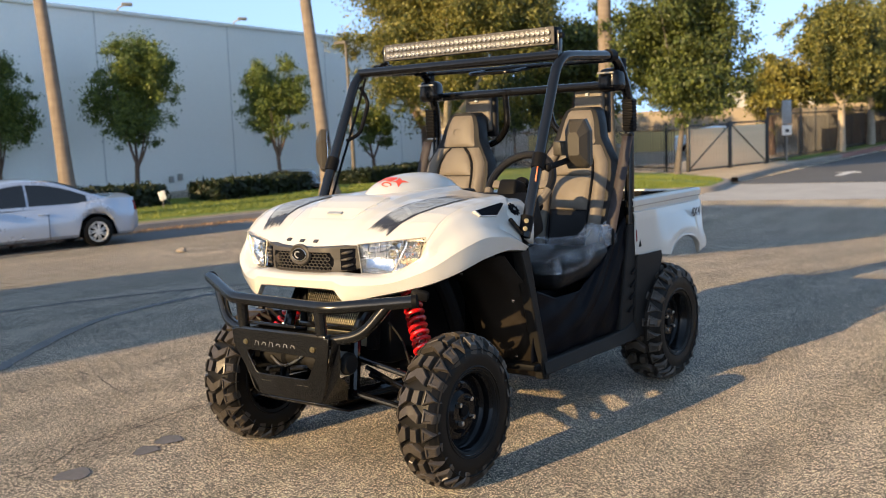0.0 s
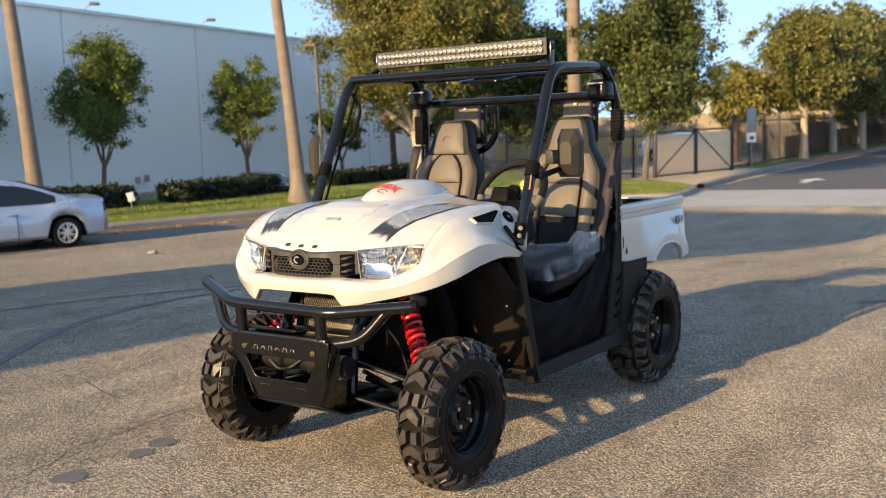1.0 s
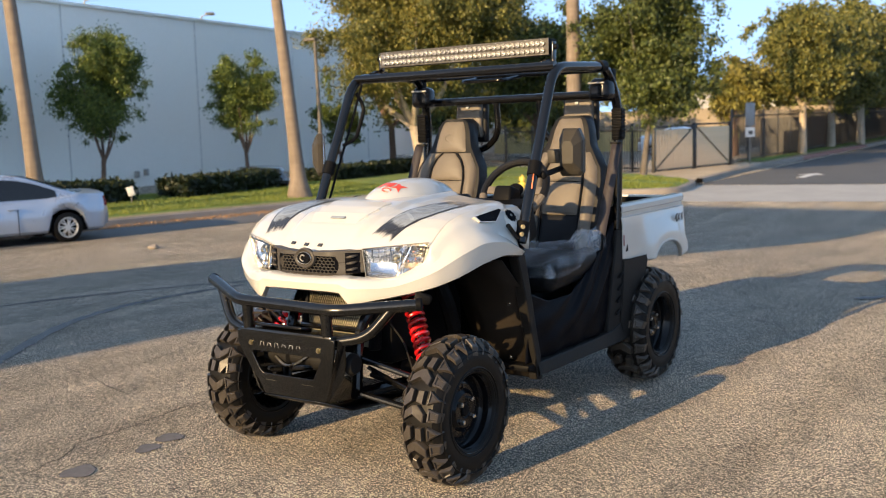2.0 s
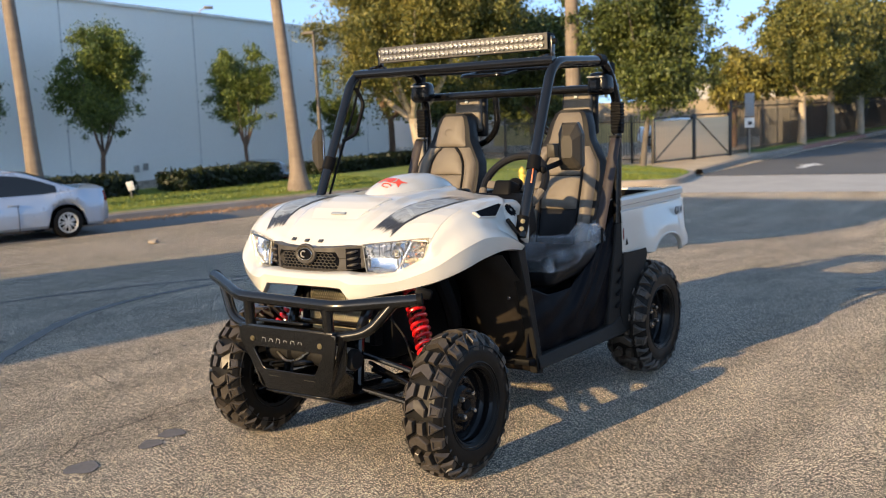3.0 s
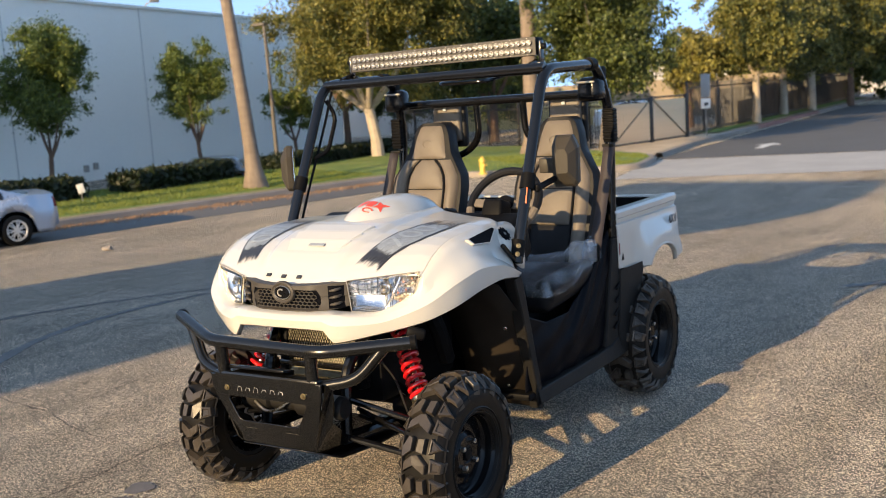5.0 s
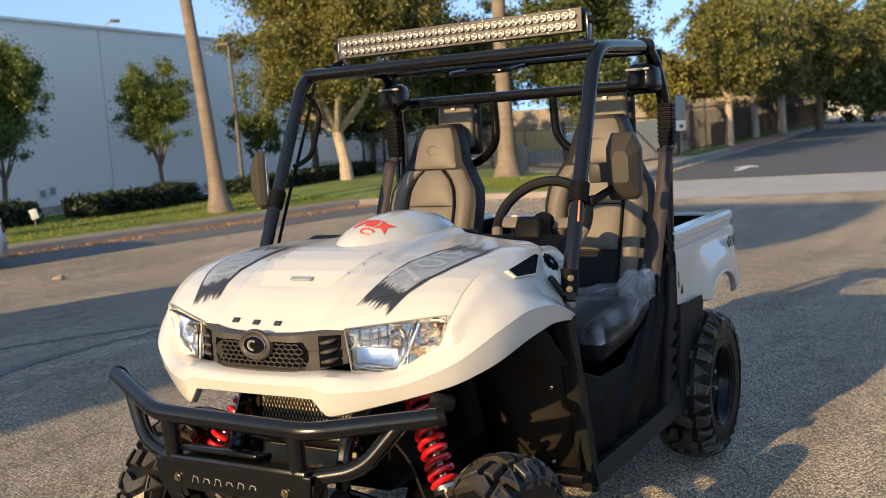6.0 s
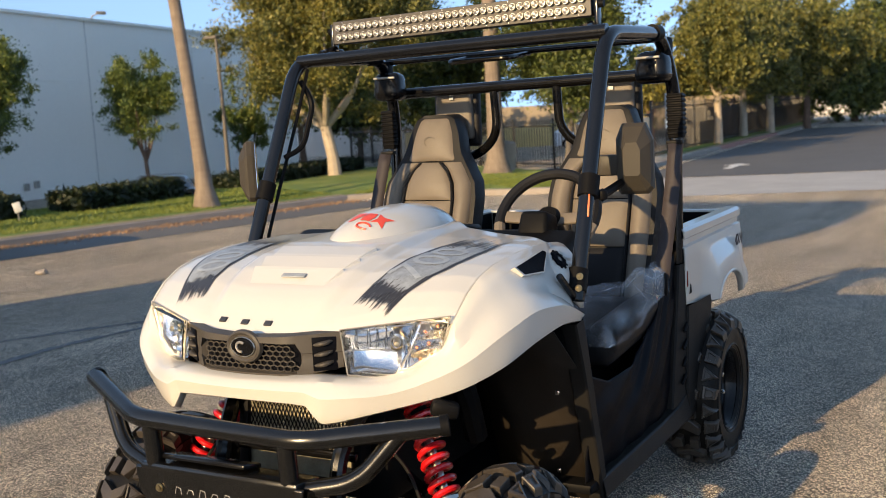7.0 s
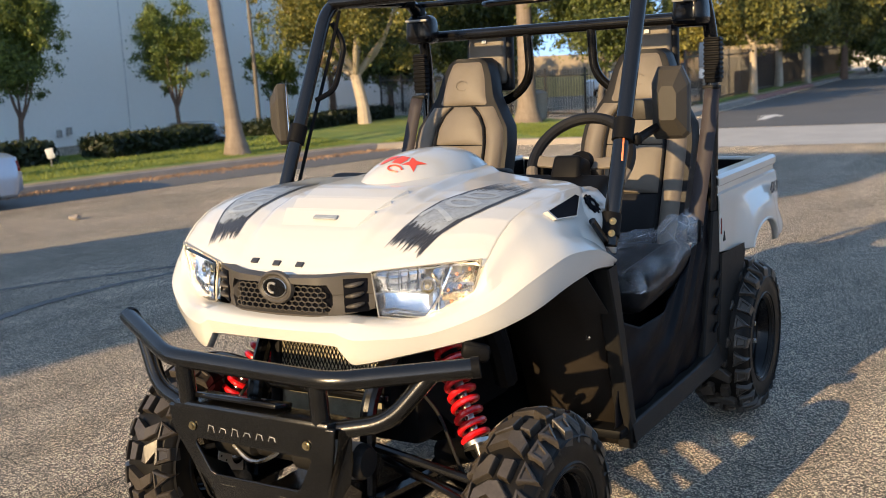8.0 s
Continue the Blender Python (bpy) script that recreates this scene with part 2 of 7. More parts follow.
LEAF = leaf_material("green_leaves", (0.03, 0.058, 0.014), (0.20, 0.245, 0.05))
LEAF_DARK = leaf_material("dark_green_leaves", (0.020, 0.036, 0.010), (0.16, 0.185, 0.045))
LEAF_OLIVE = leaf_material("olive_leaves", (0.030, 0.046, 0.013), (0.28, 0.26, 0.07))
LEAF_GOLD = leaf_material("green_gold_leaves", (0.04, 0.058, 0.015), (0.29, 0.255, 0.065))
LEAF_YELLOW = leaf_material("yellowing_leaves", (0.085, 0.082, 0.022), (0.37, 0.33, 0.085))
LEAF_HEDGE = leaf_material("hedge_leaves", (0.009, 0.018, 0.007), (0.027, 0.040, 0.012))
GRASS_BLADE = leaf_material("grass_blades", (0.12, 0.17, 0.03), (0.26, 0.28, 0.06))


def palm_bark():
    """Grey-brown fibrous bark: streaks along the trunk and faint uneven rings."""
    m, t, b = nodes_of("fibrous_palm_bark")
    v = coords(t)
    st = t.nodes.new("ShaderNodeMapping")
    st.inputs["Scale"].default_value = (14, 14, 1.2)
    t.links.new(v, st.inputs["Vector"])
    ri = t.nodes.new("ShaderNodeMapping")
    ri.inputs["Scale"].default_value = (0.8, 0.8, 7.0)
    t.links.new(v, ri.inputs["Vector"])
    streak, ring = noise_tex(t, st.outputs["Vector"], 1.0, 6, 0.7), noise_tex(t, ri.outputs["Vector"], 1.0, 4, 0.6)
    c = ramp(t, streak, [(0.3, (0.135, 0.105, 0.080)), (0.7, (0.235, 0.185, 0.142))])
    c = mix(t, 0.5, c, ramp(t, ring, [(0.35, (0.72, 0.70, 0.68)), (0.65, (1.15, 1.14, 1.12))]), "MULTIPLY")
    t.links.new(c, b.inputs["Base Color"])
    b.inputs["Roughness"].default_value = 0.9
    bump(t, b, streak, 0.6, 0.015)
    return m


PALM_BARK = palm_bark()


# ---- mesh helpers ----
def link_mesh(name, bm, material, smooth=True):
    me = bpy.data.meshes.new(name)
    bm.normal_update()
    bm.to_mesh(me)
    bm.free()
    me.materials.append(material)
    if smooth:
        me.shade_smooth()
        me.set_sharp_from_angle(angle=radians(35))
    return new(name, me)


def part(name, bm, material, parent, label="", smooth=True):
    ob = link_mesh(name, bm, material, smooth)
    ob.parent = parent
    if label:
        ob["label"] = label
    return ob


def thing(name, label, category, kind="", group=""):
    return tagged(new(name), label, category, group, kind)


def add_box(bm, size, m=None, bevel=0.0, seg=2, taper=1.0):
    """A box of that size about the pose m, with bevelled edges; taper narrows its top."""
    r = bmesh.ops.create_cube(bm, size=1.0)
    vs = r["verts"]
    for v in vs:
        k = taper if v.co.z > 0 else 1.0
        v.co = Vector((v.co.x * size[0] * k, v.co.y * size[1] * k, v.co.z * size[2]))
    if bevel > 0:
        es = list({e for v in vs for e in v.link_edges})
        r = bmesh.ops.bevel(bm, geom=es, offset=bevel, segments=seg, profile=0.5, affect="EDGES", clamp_overlap=True)
        vs = list({v for f in r["faces"] for v in f.verts} | {v for v in vs if v.is_valid})
    if m is not None:
        bmesh.ops.transform(bm, matrix=m, verts=vs)
    return vs


def grid_faces(bm, rows, close_u=False, close_v=False):
    """Quads over a grid of points."""
    vv = [[bm.verts.new(p) for p in r] for r in rows]
    n, k = len(vv), len(vv[0])
    for i in range(n if close_v else n - 1):
        for j in range(k if close_u else k - 1):
            a, b, c, d = vv[i][j], vv[i][(j + 1) % k], vv[(i + 1) % n][(j + 1) % k], vv[(i + 1) % n][j]
            bm.faces.new((a, b, c, d))
    return vv


def fillet(points, radius, steps=6):
    """A polyline with its corners rounded."""
    ps = [Vector(p) for p in points]
    out = [ps[0]]
    for a, b, c in zip(ps, ps[1:], ps[2:]):
        d1, d2 = (a - b), (c - b)
        r = min(radius, d1.length * 0.48, d2.length * 0.48)
        p, q = b + d1.normalized() * r, b + d2.normalized() * r
        for i in range(steps + 1):
            s = i / steps
            out.append(p * (1 - s) ** 2 + b * 2 * s * (1 - s) + q * s * s)
    out.append(ps[-1])
    return out


def add_tube(bm, points, r, seg=12, radius=0.0, cap=True, radii=None):
    ps = fillet(points, radius) if radius else [Vector(p) for p in points]
    t0 = (ps[1] - ps[0]).normalized()
    n = t0.orthogonal().normalized()
    rows = []
    for i, p in enumerate(ps):
        t = (ps[min(i + 1, len(ps) - 1)] - ps[max(i - 1, 0)]).normalized()
        n = (n - t * n.dot(t)).normalized()
        b = t.cross(n)
        rr = radii[i] if radii else r
        rows.append([p + (n * math.cos(2 * math.pi * j / seg) + b * math.sin(2 * math.pi * j / seg)) * rr for j in range(seg)])
    vv = grid_faces(bm, rows, close_u=True)
    if cap:
        bm.faces.new(list(reversed(vv[0])))
        bm.faces.new(vv[-1])
    return vv


def add_lathe(bm, profile, seg=32, m=None):
    """Turns a profile of (radius, height) about z."""
    rows = [[Vector((r * math.cos(2 * math.pi * j / seg), r * math.sin(2 * math.pi * j / seg), h)) for j in range(seg)] for r, h in profile]
    vv = grid_faces(bm, rows, close_u=True)
    if m is not None:
        bmesh.ops.transform(bm, matrix=m, verts=[v for r in vv for v in r])
    return vv


def add_plate(bm, outline, thick, m=None):
    """A flat outline of (x, y) given a thickness along z."""
    lo = [bm.verts.new((x, y, 0)) for x, y in outline]
    hi = [bm.verts.new((x, y, thick)) for x, y in outline]
    bm.faces.new(list(reversed(lo)))
    bm.faces.new(hi)
    n = len(lo)
    for i in range(n):
        bm.faces.new((lo[i], lo[(i + 1) % n], hi[(i + 1) % n], hi[i]))
    if m is not None:
        bmesh.ops.transform(bm, matrix=m, verts=lo + hi)
    return lo + hi


def ease(a, b, x):
    s = min(1.0, max(0.0, (x - a) / (b - a)))
    return s * s * (3 - 2 * s)


# ---- ground ----
LOW = -0.55


def ground_z(x, y):
    """The street falls gently away from the crown on which the vehicle stands."""
    return LOW * ease(3.2, 14.0, math.hypot(x, y - 0.9))


def sheet(name, outline_fn, nu, nv, material, lift):
    bm = bmesh.new()
    rows = []
    for i in range(nu + 1):
        row = []
        for j in range(nv + 1):
            x, y = outline_fn(i / nu, j / nv)
            row.append(Vector((x, y, ground_z(x, y) + lift)))
        rows.append(row)
    grid_faces(bm, rows)
    return link_mesh(name, bm, material)


bm = bmesh.new()
radii = [0.0001, 1.5, 3, 4, 5, 6, 7, 8, 9, 10, 11, 12, 13, 14, 20, 40, 90, 250, 900, 2500]
rows = []
for r in radii:
    rows.append([Vector((r * math.cos(2 * math.pi * j / 48), 0.9 + r * math.sin(2 * math.pi * j / 48), LOW * ease(3.2, 14.0, r))) for j in range(48)])
grid_faces(bm, rows, close_u=True)
ground = tagged(link_mesh("ground", bm, ASPHALT), "worn grey asphalt street with fine stones and stains", "road", kind="structure")

def kerb_line():
    """The far kerb: it runs along the street up to the crossing."""
    pts = fillet([(-18.4, -25.0, 0), (-15.4, 10.5, 0), (-13.4, 19.8, 0)], 6.0, 10)
    out = []
    for p, q in zip(pts, pts[1:]):
        k = max(1, int((q - p).length / 0.8))
        out += [p + (q - p) * i / k for i in range(k)]
    return out + [pts[-1]]


KP = kerb_line()
KT = [(KP[min(i + 1, len(KP) - 1)] - KP[max(i - 1, 0)]).normalized() for i in range(len(KP))]
KS = np.concatenate([[0], np.cumsum([(b - a).length for a, b in zip(KP, KP[1:])])])
KL = float(KS[-1])


def kerb_pt(s, n, z=0.0):
    """A point s metres along the kerb and n metres away from the street."""
    x, y, tx, ty = (float(np.interp(s, KS, [v[k] for v in src])) for src, k in ((KP, 0), (KP, 1), (KT, 0), (KT, 1)))
    return Vector((x - ty * n, y + tx * n, LOW + z))


LAWN_N = [0.15, 0.8, 2.5, 4.0, 5.2, 6.5, 30]
LAWN_H = [0.145, 0.19, 0.26, 0.30, 0.26, 0.06, 0.04]


def lawn_z(x, y):
    q = Vector((x, y, 0))
    i = min(range(len(KP)), key=lambda k: (KP[k] - q).length_squared)
    n = (q - KP[i]).dot(Vector((-KT[i].y, KT[i].x, 0)))
    return LOW + float(np.interp(n, LAWN_N, LAWN_H))


bm = bmesh.new()
prof = [(-0.02, 0.0), (0.0, 0.13), (0.03, 0.15), (0.16, 0.15), (0.16, 0.0)]
grid_faces(bm, [[kerb_pt(float(s), a, b) for a, b in prof] for s in KS])
tagged(link_mesh("kerb", bm, KERB), "weathered grey concrete kerb along the lawn", "kerb", kind="structure")
bm = bmesh.new()
grid_faces(bm, [[kerb_pt(float(s), a, 0.008) for a in (-0.5, -0.03)] for s in KS])
tagged(link_mesh("gutter", bm, MULCH), "dry brown leaf litter lying along the gutter", "litter", kind="stuff")
bm = bmesh.new()
rows = []
for s in KS:
    rows.append([Vector((q.x, q.y, ground_z(q.x, q.y) + 0.006)) for q in (kerb_pt(float(s), n) for n in (-2.1, -1.3, -0.48))])
grid_faces(bm, rows)
tagged(link_mesh("road_strip", bm, GUTTER_ASPHALT), "darker strip of asphalt along the gutter", "road", kind="structure")
bm = bmesh.new()
grid_faces(bm, [[kerb_pt(float(s), n, 0.16 if n < 0.5 else 0.20) for n in (0.16, 0.42)] for s in KS])
tagged(link_mesh("kerb_strip", bm, DIRT_STRIP), "bare dry strip behind the kerb", "verge", kind="structure")
bm = bmesh.new()
grid_faces(bm, [[kerb_pt(float(s), n, h) for n, h in zip(LAWN_N[:-1], LAWN_H[:-1])] for s in KS])
lawn = tagged(link_mesh("lawn", bm, LAWN), "sunlit green lawn strip with dry patches", "lawn", kind="structure")


def blades(name, count, material, spots, size, label, category):
    """Many short blades or leaves in one mesh."""
    rng = np.random.default_rng(5)
    vs, fs = [], []
    for i in range(count):
        x, y, z = spots(rng)
        a, h, w = rng.uniform(0, 6.28), size * rng.uniform(0.6, 1.4), size * 0.22
        dx, dy, lx, ly = math.cos(a) * w, math.sin(a) * w, rng.normal(0, 0.4) * h, rng.normal(0, 0.4) * h
        k = len(vs)
        vs += [(x - dx, y - dy, z), (x + dx, y + dy, z), (x + lx, y + ly, z + h)]
        fs.append((k, k + 1, k + 2))
    me = bpy.data.meshes.new(name)
    me.from_pydata(vs, [], fs)
    me.materials.append(material)
    return tagged(new(name, me), label, category, kind="stuff")


def lawn_spot(rng):
    p = kerb_pt(rng.uniform(24, KL), 0.60 + rng.uniform(0, 1) ** 1.2 * 5.2)
    return p.x, p.y, lawn_z(p.x, p.y) - 0.01


blades("grass", 60000, GRASS_BLADE, lawn_spot, 0.055, "short green and straw coloured grass blades", "grass")

# the lawn's corner at the crossing, with the kerb's return round it
CORNER = fillet([(-13.45, 19.7, 0), (-12.9, 20.25, 0), (-8.4, 21.05, 0), (-7.2, 22.0, 0), (-7.9, 25.2, 0), (-10.5, 27.9, 0)], 1.0, 8)
bm = bmesh.new()
rows = []
for i, p in enumerate(CORNER):
    t = (CORNER[min(i + 1, len(CORNER) - 1)] - CORNER[max(i - 1, 0)]).normalized()
    n = Vector((-t.y, t.x, 0))
    rows.append([p + n * a + Vector((0, 0, LOW + b)) for a, b in ((-0.02, 0.0), (0.0, 0.13), (0.03, 0.15), (0.16, 0.15), (0.16, 0.0))])
grid_faces(bm, rows)
tagged(link_mesh("kerb_return", bm, KERB), "weathered concrete kerb bending round the lawn's corner", "kerb", kind="structure")
bm = bmesh.new()
ring = [p + Vector((0, 0, LOW + 0.14)) for p in CORNER] + [Vector((x, y, LOW + 0.16)) for x, y in ((-12.5, 28.6), (-15.5, 31.5), (-21.5, 33.0), (-21.5, 19.7))]
hub = Vector((-13.5, 24.0, LOW + 0.26))
rows = [[hub + (p - hub) * k + Vector((0, 0, 0.03 * math.sin(math.pi * k))) for p in ring] for k in (0.02, 0.35, 0.7, 0.9, 0.985)]
grid_faces(bm, rows, close_u=True)
tagged(link_mesh("lawn_corner", bm, LAWN), "green lawn corner at the street crossing", "lawn", kind="structure")


def corner_spot(rng):
    k = math.sqrt(rng.uniform(0, 1)) * 0.96
    i = rng.integers(0, len(ring) - 5)
    p = ring[i].lerp(ring[i + 1], rng.uniform(0, 1))
    q = hub + (p - hub) * k
    return q.x, q.y, q.z + 0.03 * math.sin(math.pi * k) - 0.01


blades("corner_grass", 14000, GRASS_BLADE, corner_spot, 0.055, "short green grass blades on the lawn corner", "grass")

# concrete apron across the street, and the strip of ground before the fence
def apron_at(u, v):
    a = Vector((-6.9, 19.4)) * (1 - u) + Vector((14, 24.8)) * u
    b = Vector((-8.0, 25.0)) * (1 - u) + Vector((14, 30.6)) * u
    p = a * (1 - v) + b * v
    return p.x, p.y


# the shade lying over the far street is put into this asphalt's colour
SHADED_ASPHALT = surface("dark_asphalt", (0.085, 0.083, 0.080), 0.85, 0, 0.25, 0.5, 90, 0.004)


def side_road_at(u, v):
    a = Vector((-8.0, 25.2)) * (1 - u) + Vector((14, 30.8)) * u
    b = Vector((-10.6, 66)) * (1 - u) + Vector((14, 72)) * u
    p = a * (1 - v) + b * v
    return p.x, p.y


tagged(sheet("road_far", side_road_at, 12, 8, SHADED_ASPHALT, 0.005), "asphalt beyond the concrete apron, coloured darker for the shade on it", "road", kind="structure")
apron = tagged(sheet("concrete_apron", apron_at, 12, 4, CONCRETE, 0.006), "pale worn concrete apron crossing the asphalt street", "pavement", kind="structure")


def verge_x(y):
    """Where the kerb of the far street stands."""
    return float(np.interp(y, [25.0, 31.1, 39.3, 51.4, 90.0], [-8.05, -8.9, -9.4, -10.1, -12.0]))


def verge_at(u, v):
    y = 25.6 + 64 * u
    return verge_x(y) - 0.1 - 4.6 * v, y


def strip_at(u, v):
    y = 36.5 + 44 * u
    return verge_x(y) - 0.45 - 1.1 * v, y


DIRT = surface("dry_dirt_verge", (0.46, 0.37, 0.26), 0.95, 0, 0.25, 1.0, 20, 0.01)
tagged(sheet("verge", verge_at, 24, 3, DIRT, 0.12), "dry sandy verge in front of the fence", "verge", kind="structure")
tagged(sheet("verge_grass", strip_at, 20, 2, LAWN, 0.16), "thin grass strip along the iron fence", "lawn", kind="structure")


def far_kerb(name, y0, y1, material, label):
    bm = bmesh.new()
    rows = []
    for i in range(17):
        y = y0 + (y1 - y0) * i / 16
        rows.append([Vector((verge_x(y) + dx, y, LOW + dz)) for dx, dz in ((0.10, 0.0), (0.08, 0.14), (-0.10, 0.15), (-0.12, 0.0))])
    grid_faces(bm, rows)
    return tagged(link_mesh(name, bm, material), label, "kerb", kind="structure")


far_kerb("kerb_far", 26.0, 41.0, KERB, "pale concrete kerb along the far street")
far_kerb("kerb_red", 41.0, 56.0, KERB_RED, "faded red painted kerb along the far street")
far_kerb("kerb_end", 56.0, 88.0, KERB, "pale concrete kerb along the far street")


# ---- buildings ----
def wall_box(name, a, b, thick, z0, z1, material, label, category="building"):
    a, b = Vector((*a, 0)), Vector((*b, 0))
    d = (b - a)
    n = Vector((-d.y, d.x, 0)).normalized()
    bm = bmesh.new()
    c = (a + b) / 2 + n * thick / 2
    add_box(bm, (d.length, thick, z1 - z0), pose(c.x, c.y, (z0 + z1) / 2, 0, 0, math.degrees(math.atan2(d.y, d.x))))
    ob = tagged(link_mesh(name, bm, material, False), label, category, kind="structure")
    return ob, a, d.normalized(), -n


WA, WB, WH = (-21.2, -9.0), (-31.0, 41.0), 5.55
wh, wa, wd, wn_out = wall_box("wall_warehouse", WA, WB, 8.0, LOW, WH, WALL, "long white painted concrete warehouse wall in shade", "wall")
w_len = (Vector(WB) - Vector(WA)).length
for i, s in enumerate(np.arange(6.38, w_len, 7.03)):
    bm = bmesh.new()
    p = wa + wd * float(s) + wn_out * 0.004
    add_box(bm, (0.035, 0.02, WH - LOW - 0.05), pose(p.x, p.y, (WH + LOW) / 2, 0, 0, math.degrees(math.atan2(wd.y, wd.x))))
    part("panel_joint", bm, JOINT, wh, "", False)
for z in (1.35, 3.4):
    bm = bmesh.new()
    p = wa + wd * (w_len / 2) + wn_out * 0.004
    add_box(bm, (w_len - 0.2, 0.016, 0.03), pose(p.x, p.y, z, 0, 0, math.degrees(math.atan2(wd.y, wd.x))))
    part("reveal_line", bm, WALL, wh, "", False)
bm = bmesh.new()
p = wa + wd * (w_len / 2) + wn_out * 0.03
add_box(bm, (w_len, 0.12, 0.10), pose(p.x, p.y, WH + 0.04, 0, 0, math.degrees(math.atan2(wd.y, wd.x))))
part("coping", bm, WALL, wh, "", False)


def wall_lamp(s):
    ob = thing("wall_lamp", "small grey flood lamp on the warehouse parapet", "lamp")
    p = wa + wd * s + wn_out * 0.1
    ob.location = (p.x, p.y, WH + 0.05)
    bm = bmesh.new()
    add_tube(bm, [(0, 0, 0), (0, 0, 0.12), (wn_out.x * 0.35, wn_out.y * 0.35, 0.2)], 0.025, 8, 0.06)
    part("arm", bm, POLE_GREY, ob)
    bm = bmesh.new()
    add_box(bm, (0.34, 0.16, 0.1), pose(wn_out.x * 0.4, wn_out.y * 0.4, 0.2, 20, 0, 60), 0.02)
    part("lamp_head", bm, POLE_GREY, ob)
    return ob


for s in (28.5, 34.86):
    wall_lamp(s)
# beige stucco, darkened to carry the yard's shade and haze in its colour
BEIGE_SHADED = surface("beige_stucco", (0.27, 0.22, 0.16), 0.9, 0, 0.08, 0.4, 20)
wall_box("wall_beige", (-29.0, 56.5), (-13.6, 62.5), 6.0, LOW, 1.8, BEIGE_SHADED, "low beige building in the yard behind the fence", "wall")
wall_box("wall_gable", (-23.4, 66.6), (-19.2, 69.4), 5.0, LOW, 3.0, GREY_WALL, "pale roofed building behind the yard", "wall")
wall_box("wall_yellow", (-30.0, 50.0), (-17.0, 55.4), 3.0, LOW, 0.62, TAN_WALL, "low sunlit yellow building behind the fence", "wall")
SCREEN = surface("dark_shade_cloth", (0.085, 0.072, 0.058), 0.9, 0, 0.3, 0.8, 40)
SCREEN.node_tree.nodes["Principled BSDF"].inputs["Alpha"].default_value = 0.72
wall_box("wall_screen", (-11.1, 40.8), (-13.9, 88.0), 0.05, LOW + 0.12, 1.2, SCREEN, "dark shade cloth behind the iron picket fence", "fence screen")
wall_box("wall_grey", (-44.0, 46.0), (-28.0, 54.0), 6.0, LOW, 2.1, GREY_WALL, "low grey building beyond the warehouse", "wall")
wall_box("wall_roofs", (-26.0, 118.0), (24.0, 130.0), 8.0, LOW, 4.2, GREY_WALL, "pale low building far behind the trees", "wall")
# an unseen block added across the street, behind the camera, to shade a band of it
wall_box("wall_neighbour", (-5.35, -14.0), (-10.6, -14.0), 3.0, LOW, 8.6, SHADE_WALL, "plain unseen stucco block added to shade a band of the street", "wall")


# ---- trees ----
def leaf_cloud(name, rng, clumps, per, size, material, parent, spread=0.42):
    """A crown of many small leaves gathered in uneven clumps."""
    def unit(v):
        return v / (np.linalg.norm(v, axis=1, keepdims=True) + 1e-6)

    quads = []
    for c, r in clumps:
        m = int(per * 1.25 * (r / 0.5) ** 2)
        d = unit(rng.normal(0, 1, (m, 3)))
        p = d * (r * np.abs(rng.normal(0.55, 0.38, (m, 1)))) * np.array([1, 1, 0.85])
        # each clump is a spray drawn out along its own twig
        way = rng.normal(0, 1, 3) + np.array([0, 0, 0.3])
        way /= np.linalg.norm(way)
        p = np.array(c) + p + np.outer(p @ way, way) * rng.uniform(0.3, 1.1)
        a = rng.normal(0, 1, (m, 3))
        a[:, 2] -= 0.6
        a = unit(a)
        b = unit(np.cross(a, rng.normal(0, 1, (m, 3))))
        l, w = size * rng.uniform(0.6, 1.25, (m, 1)), size * rng.uniform(0.17, 0.31, (m, 1))
        quads.append(np.stack([p, p + a * l * 0.5 + b * w, p + a * l, p + a * l * 0.5 - b * w], 1))
    vs = np.concatenate(quads).reshape(-1, 3)
    fs = np.arange(len(vs)).reshape(-1, 4)
    me = bpy.data.meshes.new(name)
    me.from_pydata(vs.tolist(), [], fs.tolist())
    me.materials.append(material)
    ob = new(name, me)
    ob.parent = parent
    return ob


